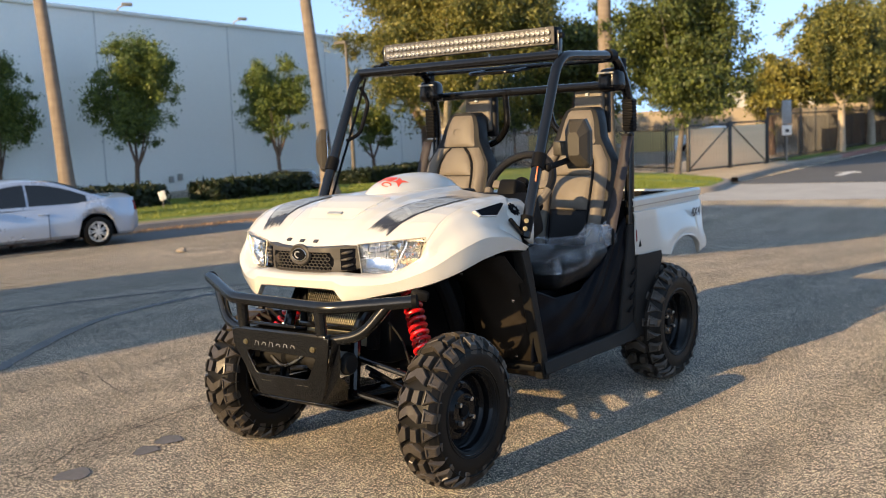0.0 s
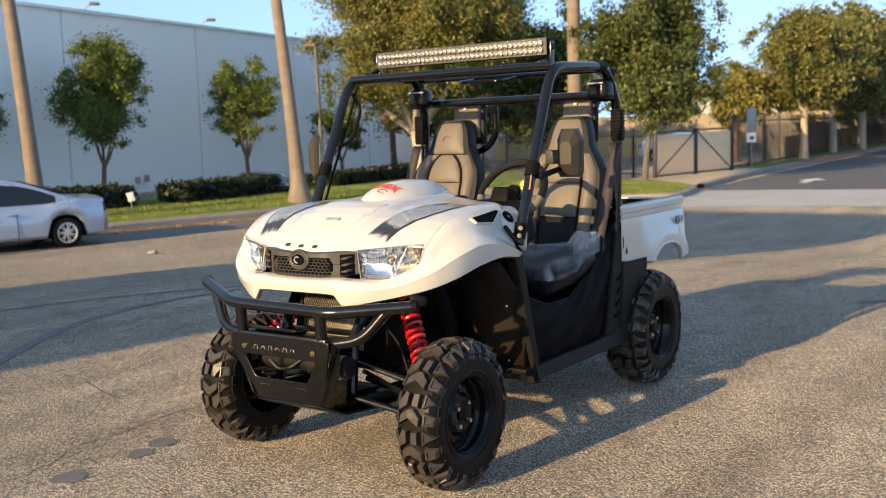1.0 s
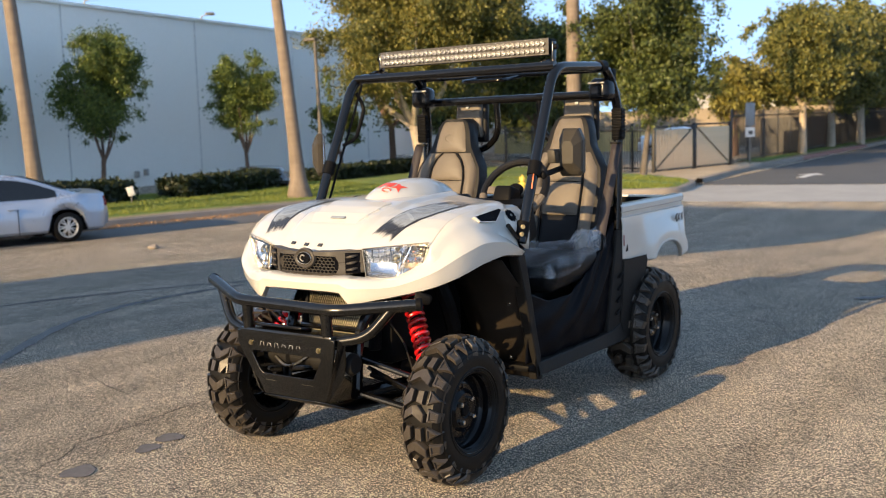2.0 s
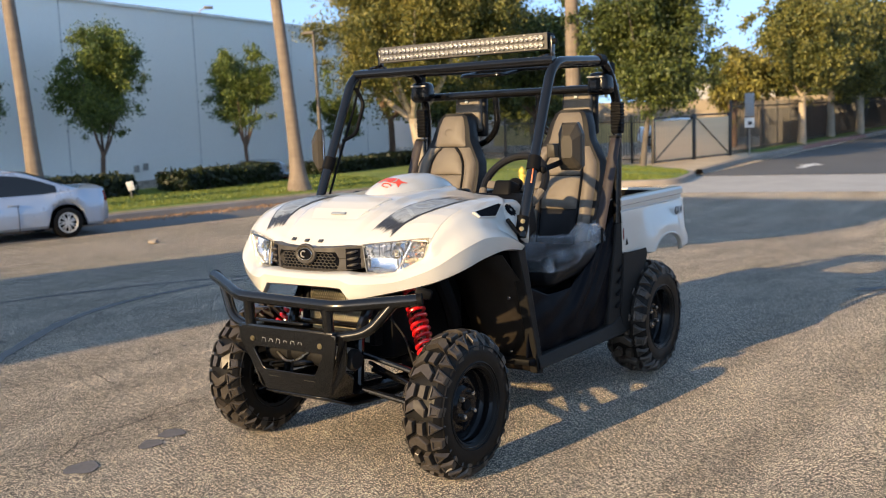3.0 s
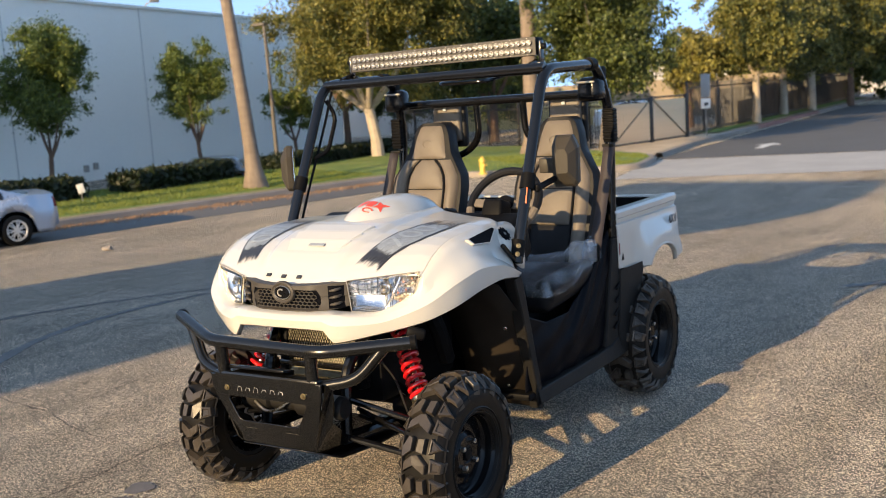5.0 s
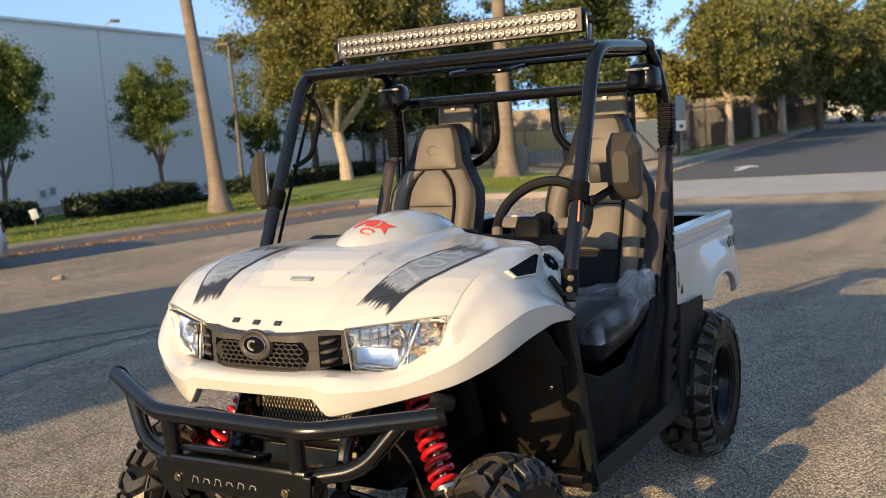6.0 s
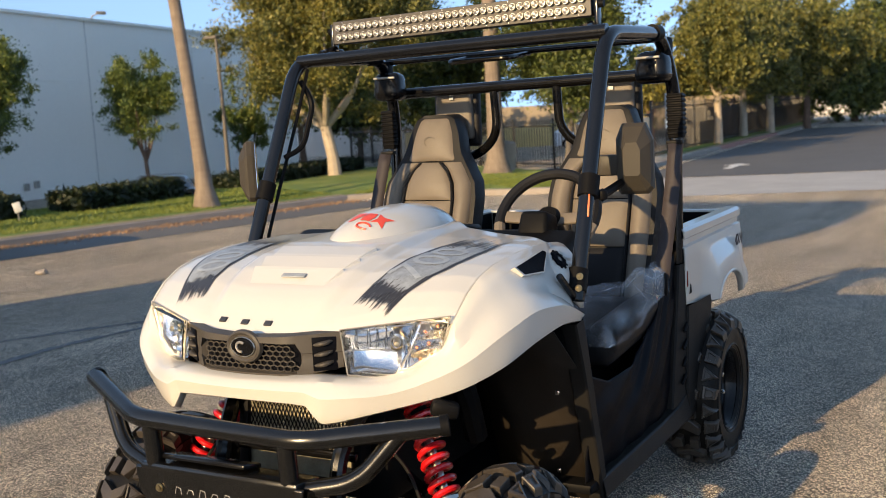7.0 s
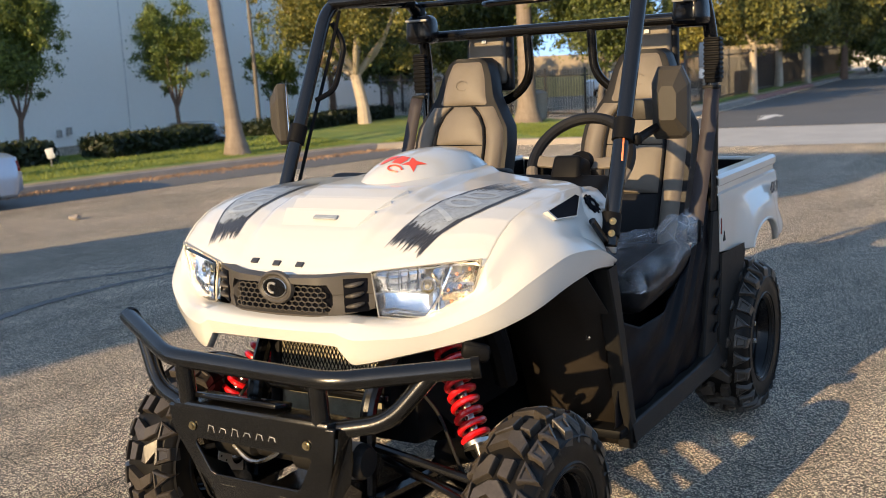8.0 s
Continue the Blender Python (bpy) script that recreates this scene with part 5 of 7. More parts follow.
add_tube(bm, [em @ Vector((0.0375 * math.cos(q), 0.0248 * math.sin(q), 0.007)) for q in [2 * math.pi * i / 32 for i in range(33)]], 0.0016, 6, 0, False)
part("emblem_rim", bm, STEEL, grille)
bm = bmesh.new()
add_tube(bm, [em @ Vector((-0.004 + 0.014 * math.cos(q), 0.0125 * math.sin(q), 0.010)) for q in [0.8 + 4.2 * i / 14 for i in range(15)]], 0.0035, 6)
part("emblem_mark", bm, POLE_GREY, grille)


def grille_fins(s):
    # near-black box that carries the shade between the fins in its colour
    bm = bmesh.new()
    add_box(bm, (0.062, 0.006, 0.085), pose(s * 0.214, grille_y(0.214) + 0.000, 0.876, 0, 0, s * 36), 0.002)
    part("fin_recess", bm, NET, grille)
    for i in range(3):
        bm = bmesh.new()
        z = 0.852 + 0.026 * i
        m = pose(s * 0.214, grille_y(0.214) - 0.006, z, 0, s * -10, s * 36)
        rows = [[m @ Vector((x, 0.012 - 0.026 * h * abs(math.cos(q / 2)), 0.0062 * h * math.sin(q))) for q in [2 * math.pi * k / 10 for k in range(10)]] for x, h in [(-0.030 + 0.060 * j / 10, max(0.05, math.sin(math.pi * j / 10) ** 0.7)) for j in range(11)]]
        vv = grid_faces(bm, rows, close_u=True)
        bm.faces.new(vv[0])
        bm.faces.new(vv[-1])
        bmesh.ops.recalc_face_normals(bm, faces=bm.faces)
        part("fin", bm, GRILLE, grille)


both(grille_fins)


# headlights
def headlight(s):
    lamp = new("headlight")
    lamp.parent = utv
    lamp["label"] = "clear headlight with chrome reflector"
    ot, it = Vector((0.498, 0.026, 0.957)), Vector((0.250, -0.094, 0.934))
    ib, obm = Vector((0.268, -0.098, 0.822)), Vector((0.452, 0.006, 0.794))

    def q(u, v, d):
        a = it + (ot - it) * u
        b = ib + (obm - ib) * u
        p = b + (a - b) * v
        n = Vector((0.5, -0.86, 0.10))
        bulge = 0.020 * math.sin(math.pi * u) * math.sin(math.pi * v)
        p = p + n * (bulge + d)
        return Vector((s * p.x, p.y, p.z))

    def skin(d, inset, nu=14, nv=8):
        b2 = bmesh.new()
        rws = [[q(inset + (1 - 2 * inset) * i / nu, inset + (1 - 2 * inset) * j / nv, d) for i in range(nu + 1)] for j in range(nv + 1)]
        grid_faces(b2, rws)
        return b2

    b2 = bmesh.new()
    rws = []
    for j in range(15):
        v = j / 14
        rws.append([q(0.03 + 0.66 * i / 24, 0.05 + 0.90 * v, -0.010 - 0.050 * math.sin(math.pi * v) ** 0.6 * min(1.0, 5 * (i / 24) * (1 - i / 24)) ** 0.5) for i in range(25)])
    grid_faces(b2, rws)
    part("reflector", b2, CHROME, lamp)
    b2 = bmesh.new()
    grid_faces(b2, [[q(0.66 + 0.31 * i / 8, 0.05 + 0.90 * j / 6, -0.030 + 0.012 * (j % 2)) for i in range(9)] for j in range(7)])
    part("side_reflector", b2, STEEL, lamp)
    ln = part("lens", skin(0.002, 0.0), LENS, lamp)
    ln.visible_shadow = False
    m_ = ln.modifiers.new("thickness", "SOLIDIFY")
    m_.thickness = 0.003
    b2 = bmesh.new()
    edge = [q(u, v, 0.003) for u, v in [(i / 10, 0) for i in range(11)] + [(1, i / 6) for i in range(1, 7)] + [(1 - i / 10, 1) for i in range(1, 11)] + [(0, 1 - i / 6) for i in range(1, 7)]]
    add_tube(b2, edge, 0.0022, 6, 0, False)
    part("bezel", b2, POLE_GREY, lamp, "grey rim of the lamp")
    b2 = bmesh.new()
    add_tube(b2, [q(u, v, -0.002) for u, v in [(0.05, 0.08), (0.94, 0.08), (0.955, 0.92), (0.05, 0.92), (0.05, 0.08)]], 0.0014, 5)
    part("inner_frame", b2, STEEL, lamp)
    face = pose(0, 0, 0, 90, 0, s * 30)
    c = q(0.53, 0.62, -0.036)
    for nm, prof, mt in (("bulb_ring", [(0.013, 0.0), (0.017, 0.012), (0.021, 0.012), (0.023, 0.0)], CHROME), ("bulb_shield", [(0.0, 0.018), (0.006, 0.017), (0.009, 0.008), (0.010, -0.012)], BRASS)):
        b2 = bmesh.new()
        add_lathe(b2, prof, 20, Matrix.Translation(c) @ face)
        part(nm, b2, mt, lamp)
    for u in (0.14, 0.24, 0.33, 0.42):
        # upright partitions in the upper half of the bowl
        b2 = bmesh.new()
        add_tube(b2, [q(u, 0.52, -0.050), q(u, 0.70, -0.030), q(u + 0.01, 0.93, -0.012)], 0.0016, 5)
        part("partition", b2, GREY_PLASTIC, lamp)
    for v, u0, u1 in ((0.50, 0.06, 0.48), (0.90, 0.06, 0.60)):
        b2 = bmesh.new()
        add_tube(b2, [q(u0 + (u1 - u0) * i / 6, v, -0.012 - 0.036 * math.sin(math.pi * v)) for i in range(7)], 0.0018, 6)
        part("ledge", b2, STEEL, lamp)
    b2 = bmesh.new()
    add_tube(b2, [q(0.56, 0.08, -0.018), q(0.66, 0.45, -0.008), q(0.74, 0.93, -0.016)], 0.0045, 8)
    part("divider", b2, CHROME, lamp)
    for k in range(3):
        b2 = bmesh.new()
        add_tube(b2, [q(0.70, 0.20 + 0.25 * k, -0.020), q(0.95, 0.34 + 0.25 * k, -0.012)], 0.0022, 6)
        part("inner_rib", b2, CHROME, lamp)
    for k in range(4):
        for r in range(3):
            b2 = bmesh.new()
            p = q(0.74 + 0.056 * k, 0.32 + 0.22 * r + 0.03 * k, -0.016)
            add_lathe(b2, [(0.0, 0.005), (0.003, 0.0045), (0.0042, 0.0)], 10, Matrix.Translation(p) @ face)
            part("cell", b2, LED_AMBER if (k + r) % 2 else CHROME, lamp)
    b2 = bmesh.new()
    rws = [[q(-0.03 + 1.06 * i / 8, -0.05 + 1.10 * j / 4, -0.085) for i in range(9)] for j in range(5)]
    grid_faces(b2, rws)
    part("housing", b2, BLACK_PLASTIC, lamp)
    return lamp


both(headlight)


# ---- printed marks on the hood ----
def on_hood(pts, lift=0.0022, dome_too=False):
    return [Vector((x, y, hood_z(x, y) + lift)) for x, y in pts]


def stripe_c(u):
    """Middle line of the printed stripe and its half width."""
    x = 0.302 + 0.150 * u - 0.072 * u * u
    y = -0.017 + 0.475 * u
    return Vector((x, y)), 0.050 + 0.030 * ease(0, 0.5, u)


def stripe_pt(u, v):
    c, w = stripe_c(u)
    t = (stripe_c(u + 0.01)[0] - stripe_c(u - 0.01)[0]).normalized()
    return c + Vector((t.y, -t.x)) * (v * w)


def decal(s):
    """A torn brush-stroke stripe: ragged dark ends round a paler middle."""
    rng = np.random.default_rng(40 + s)

    def pt(u, v):
        a = stripe_pt(u, v)
        return s * a.x, a.y

    n = 30
    for k in range(n):
        b2 = bmesh.new()
        v0, v1 = -1 + 2 * k / n, -1 + 2 * (k + 1) / n
        mid = (v0 + v1) / 2
        e0, e1 = -0.01 + rng.uniform(-0.03, 0.03) + 0.03 * mid, 0.93 + rng.uniform(-0.20, 0.20) - 0.05 * mid
        us = [e0, e0 + 0.025] + list(np.linspace(e0 + 0.05, e1 - 0.16, 14)) + [e1 - 0.08, e1]
        rws = []
        for i, u in enumerate(us):
            k_ = 0.15 if i in (0, len(us) - 1) else (0.75 if i in (1, len(us) - 2) else 1.0)
            rws.append(on_hood([pt(u, mid + (v0 - mid) * k_), pt(u, mid + (v1 - mid) * k_)], 0.0022))
        grid_faces(b2, rws)
        part("dark_stroke", b2, DARK_PRINT, hood, "torn dark brush-stroke stripe")
    for k in range(n):
        b2 = bmesh.new()
        v0, v1 = (-1 + 2 * k / n) * 0.88, (-1 + 2 * (k + 1) / n) * 0.88
        e0, e1 = 0.13 + rng.uniform(-0.02, 0.03), 0.78 + rng.uniform(-0.05, 0.06)
        if abs(v0 + v1) > 1.7:
            e0, e1 = e0 + rng.uniform(0, 0.15), e1 - rng.uniform(0, 0.25)
        grid_faces(b2, [on_hood([pt(e0 + (e1 - e0) * i / 14, v0), pt(e0 + (e1 - e0) * i / 14, v1)], 0.0032) for i in range(15)])
        part("grey_stroke", b2, GREY_PRINT, hood)
    cu = bpy.data.curves.new("number_print", "FONT")
    cu.body, cu.size, cu.align_x, cu.align_y = "700", 0.165, "CENTER", "CENTER"
    tmp = bpy.data.objects.new("number_print", cu)
    me = bpy.data.meshes.new_from_object(tmp)
    bpy.data.objects.remove(tmp)
    b2 = bmesh.new()
    b2.from_mesh(me)
    bpy.data.meshes.remove(me)
    bmesh.ops.subdivide_edges(b2, edges=b2.edges, cuts=3, use_grid_fill=True)
    for v in b2.verts:
        u = 0.46 + s * v.co.x / 0.46
        c = stripe_pt(u, -v.co.y * 0.92 / stripe_c(u)[1])
        c.x *= s
        v.co = Vector((c.x, c.y, hood_z(c.x, c.y) + 0.0044))
    part("number_print", b2, PALE_PRINT, hood, "pale figures on the stripe", False)


both(decal)
for i, x in enumerate((-0.125, -0.048, 0.028)):
    # raised dark marks along the hood's front edge
    bm = bmesh.new()
    y = hood_front(x) + 0.026
    add_box(bm, (0.024, 0.017, 0.006), pose(x, y, hood_z(x, y) + 0.002, 38, 0, 0), 0.002, 1)
    part("raised_mark", bm, DARK_PRINT, hood)
bm = bmesh.new()
y = 0.038
add_box(bm, (0.078, 0.018, 0.005), pose(0.018, y, hood_z(0, y) + 0.008, 25, 0, 0), 0.002, 1)
part("raised_plate", bm, GREY_PRINT, hood, "small grey name plate")


def dome_pt(x, y, lift=0.002):
    ry = DOME_FRONT if y < DOME_Y else DOME_BACK
    return Vector((x, y, DOME_Z + DOME_H * dome_rise(math.hypot(x / DOME_W, (y - DOME_Y) / ry)) + lift))


# red mark on the dome as plain shapes
for shape in ([(-0.078, 0.392), (-0.058, 0.392), (-0.050, 0.418), (-0.034, 0.424), (-0.030, 0.452), (-0.070, 0.450)],
              [(-0.024, 0.396), (0.014, 0.396), (0.020, 0.424), (0.014, 0.450), (-0.022, 0.450), (-0.028, 0.424)],
              [(0.020, 0.394), (0.044, 0.406), (0.074, 0.390), (0.064, 0.424), (0.086, 0.454), (0.050, 0.440), (0.022, 0.452), (0.032, 0.422)]):
    bm = bmesh.new()
    bm.faces.new([bm.verts.new((x * 0.80 + 0.022, y - 0.004, 0)) for x, y in shape])
    bmesh.ops.triangulate(bm, faces=bm.faces)
    bmesh.ops.subdivide_edges(bm, edges=bm.edges, cuts=3, use_grid_fill=True)
    for v in bm.verts:
        v.co = dome_pt(v.co.x, v.co.y, 0.0018)
    part("red_mark", bm, RED_PRINT, dome, "", False)
bm = bmesh.new()
add_tube(bm, [dome_pt(0.022 * math.cos(a) + 0.030, 0.366 + 0.014 * math.sin(a), 0.001) for a in [0.3 + 5.2 * i / 14 for i in range(15)]], 0.0032, 5)
part("red_ring", bm, RED_PRINT, dome)


# ---- roll cage ----
R = 0.0240
cage = new("roll_cage")
cage.parent = utv
cage["label"] = "black tubular roll cage"


def cage_side(s):
    bm = bmesh.new()
    add_tube(bm, [(s * 0.605, 0.575, 0.90), (s * 0.605, 0.62, 1.02), (s * 0.59, 0.925, 1.672), (s * 0.585, 1.50, 1.692), (s * 0.60, 1.60, 1.48), (s * 0.60, 1.56, 0.70)], R, 16, 0.10)
    part("side_hoop", bm, BLACK_TUBE, cage)
    for z, y in ((0.955, 0.592), (1.215, 0.712)):
        bm = bmesh.new()
        add_tube(bm, [(s * 0.603, y - 0.014, z - 0.028), (s * 0.601, y + 0.014, z + 0.03)], R + 0.007, 16)
        part("sleeve", bm, BLACK_PLASTIC, cage)
    for k in range(2):
        bm = bmesh.new()
        add_lathe(bm, [(0.0, 0.008), (0.005, 0.008), (0.006, 0.005), (0.0095, 0.005), (0.0105, 0.0)], 12, pose(s * 0.612, 0.575 + 0.012 * k, 0.94 + 0.032 * k, 90, 0, s * 25) @ pose(0, 0, R))
        part("bolt", bm, BRASS, cage)
    bm = bmesh.new()
    add_box(bm, (0.014, 0.012, 0.075), pose(s * 0.612, 0.692 - 0.02, 1.165, -24, 0, s * 10), 0.002)
    part("tag", bm, ORANGE if s > 0 else BLACK_PLASTIC, cage)
    bm = bmesh.new()
    add_tube(bm, [(s * 0.585, 1.40, 1.69), (s * 0.585, 1.46, 1.69)], R + 0.006, 16)
    part("clamp", bm, BLACK_PLASTIC, cage)
    # shoulder hoop that hangs from the rear cross bar
    bm = bmesh.new()
    add_tube(bm, [(s * 0.135, 1.60, 1.55), (s * 0.135, 1.62, 1.36), (s * 0.24, 1.66, 1.28), (s * 0.42, 1.70, 1.25)], 0.018, 12, 0.09)
    part("shoulder_hoop", bm, BLACK_TUBE, cage)
    # grab handle inside the windscreen post
    bm = bmesh.new()
    add_tube(bm, [(s * 0.575, 0.92, 1.60), (s * 0.545, 0.95, 1.52), (s * 0.545, 0.87, 1.36), (s * 0.575, 0.80, 1.33)], 0.010, 8, 0.04)
    part("grab_handle", bm, BLACK_PLASTIC, cage)


both(cage_side)
for pts, rr in (([(-0.59, 0.945, 1.668), (0.59, 0.945, 1.678)], R * 0.95), ([(-0.60, 1.60, 1.545), (0.60, 1.60, 1.555)], R * 0.92), ([(-0.585, 1.53, 1.675), (0.585, 1.53, 1.675)], R * 0.5)):
    bm = bmesh.new()
    add_tube(bm, pts, rr, 16)
    part("cross_bar", bm, BLACK_TUBE, cage)
bm = bmesh.new()
add_tube(bm, [(-0.20, 1.53, 1.665), (-0.20, 1.35, 1.645), (0.06, 1.35, 1.645), (0.06, 1.53, 1.665)], 0.010, 8, 0.04)
part("roof_handle", bm, BLACK_TUBE, cage)
for s in (1, -1):
    bm = bmesh.new()
    add_tube(bm, [(s * 0.56, 0.95, 1.64), (s * 0.565, 0.89, 1.50), (s * 0.575, 0.83, 1.36), (s * 0.58, 0.76, 1.22), (s * 0.58, 0.66, 1.02)], 0.006, 6, 0.04)
    part("wiring_sleeve", bm, BLACK_PLASTIC, cage)

# ---- light bar ----
lbar = new("light_bar")
lbar.parent = utv
lbar["label"] = "long double-row light bar on black brackets"
bm = bmesh.new()
add_box(bm, (1.0, 0.075, 0.078), pose(0, 1.085, 1.772, 0, -0.6, 0), 0.006)
part("housing", bm, BLACK_PLASTIC, lbar)
# the sun's wash over the bar's front is put into this paler face
bm = bmesh.new()
add_box(bm, (1.004, 0.004, 0.080), pose(0, 1.0465, 1.772, 0, -0.6, 0), 0.0015, 1)
part("bezel", bm, surface("brown_grey_bezel", (0.040, 0.035, 0.029), 0.4, 0, 0.15, 10, 200), lbar, "brown-grey face of the light bar")
for r in (-1, 1):
    for k in range(12):
        bm = bmesh.new()
        x = -0.46 + 0.0836 * k
        add_lathe(bm, [(0.0, 0.002), (0.002, 0.0018), (0.0026, 0.0)], 8, pose(x, 1.0445, 1.772 + 0.0345 * r + x * 0.0105, 90, 0, 0))
        part("face_screw", bm, STEEL, lbar)
bm = bmesh.new()
for k in range(9):
    add_box(bm, (0.98, 0.030, 0.004), pose(0, 1.128, 1.738 + 0.0085 * k, 0, -0.6, 0))
part("cooling_fin", bm, BLACK_PLASTIC, lbar)
cup = bmesh.new()
add_lathe(cup, [(0.0, 0.002), (0.004, 0.003), (0.007, 0.006), (0.0102, 0.013), (0.0116, 0.013), (0.0116, 0.0)], 14, pose(0, 0, 0, 90, 0, 0))
first = None
for r in range(2):
    for k in range(36):
        x = -0.4725 + 0.027 * k
        loc = Vector((x, 1.0445, 1.755 + 0.033 * r + x * 0.0105))
        if first is None:
            first = part("lamp_cup", cup, LAMP_CUP, lbar)
            first.location = loc
        else:
            o = new("lamp_cup", first.data)
            o.parent = lbar
            o.location = loc
for s in (1, -1):
    bm = bmesh.new()
    add_box(bm, (0.012, 0.035, 0.13), pose(s * 0.515, 1.07, 1.735), 0.003)
    add_box(bm, (0.05, 0.035, 0.010), pose(s * 0.50, 1.05, 1.703, 0, 0, 0), 0.003)
    add_tube(bm, [(s * 0.50, 1.05, 1.71), (s * 0.50, 0.955, 1.69)], 0.012, 8)
    part("bracket", bm, BLACK_TUBE, lbar)
    bm = bmesh.new()
    add_lathe(bm, [(0.0, 0.014), (0.012, 0.014), (0.014, 0.0)], 12, pose(s * 0.522, 1.07, 1.775, 0, 90 * s, 0))
    part("bracket_bolt", bm, BLACK_PLASTIC, lbar)


# ---- pod lamps, belts ----
def pod(s):
    p = new("pod_lamp")
    p.parent = utv
    p["label"] = "black pod lamp clamped to the cage"
    p.matrix_basis = pose(s * 0.555, 1.50, 1.575, 0, 0, s * -6)
    bm = bmesh.new()
    add_box(bm, (0.125, 0.11, 0.115), pose(0, 0, 0), 0.032, 4, 0.88)
    part("pod_body", bm, RIM_BLACK, p)
    bm = bmesh.new()
    add_box(bm, (0.095, 0.012, 0.010), pose(0, -0.054, 0.034), 0.004)
    part("lamp_strip", bm, POLE_GREY, p)
    bm = bmesh.new()
    add_box(bm, (0.05, 0.05, 0.07), pose(s * 0.03, 0.03, 0.07), 0.01)
    part("clamp", bm, BLACK_PLASTIC, p)


both(pod)


def belt(s):
    b0 = new("seat_belt")
    b0.parent = utv
    b0["label"] = "dark seat belt with ribbed sleeve"
    bm = bmesh.new()
    add_box(bm, (0.054, 0.042, 0.16), pose(s * 0.612, 1.570, 1.40), 0.004)
    part("belt_sleeve", bm, BLACK_PLASTIC, b0)
    for k in range(9):
        bm = bmesh.new()
        add_box(bm, (0.062, 0.05, 0.014), pose(s * 0.612, 1.570, 1.47 - 0.0165 * k), 0.005, 1)
        part("rib", bm, BLACK_PLASTIC, b0)
    bm = bmesh.new()
    add_box(bm, (0.06, 0.03, 0.014), pose(s * 0.612, 1.545, 1.305), 0.004)
    part("guide_ring", bm, GREY_PLASTIC, b0)
    bm = bmesh.new()
    rows = []
    for k in range(13):
        u = k / 12
        c = Vector((s * (0.618 + 0.002 * math.sin(u * 5)), 1.535 - 0.20 * u, 1.30 - 0.46 * u))
        rows.append([c + Vector((-0.026, -0.006, 0)), c + Vector((0.026, 0.004, 0))])
    grid_faces(bm, rows)
    o = part("webbing", bm, BELT, b0)
    m_ = o.modifiers.new("thickness", "SOLIDIFY")
    m_.thickness = 0.003
    bm = bmesh.new()
    add_box(bm, (0.05, 0.02, 0.08), pose(s * 0.612, 1.33, 0.82), 0.008)
    part("buckle", bm, BLACK_PLASTIC, b0)


both(belt)


# ---- seats ----
SEAT_Z = [0.70, 0.78, 0.90, 1.02, 1.12, 1.18, 1.24, 1.30, 1.38, 1.43, 1.45]
SEAT_W = [0.188, 0.200, 0.208, 0.214, 0.217, 0.208, 0.170, 0.132, 0.112, 0.090, 0.060]


def seat_y(z):
    return 1.36 + 0.22 * (z - 0.70) / 0.75


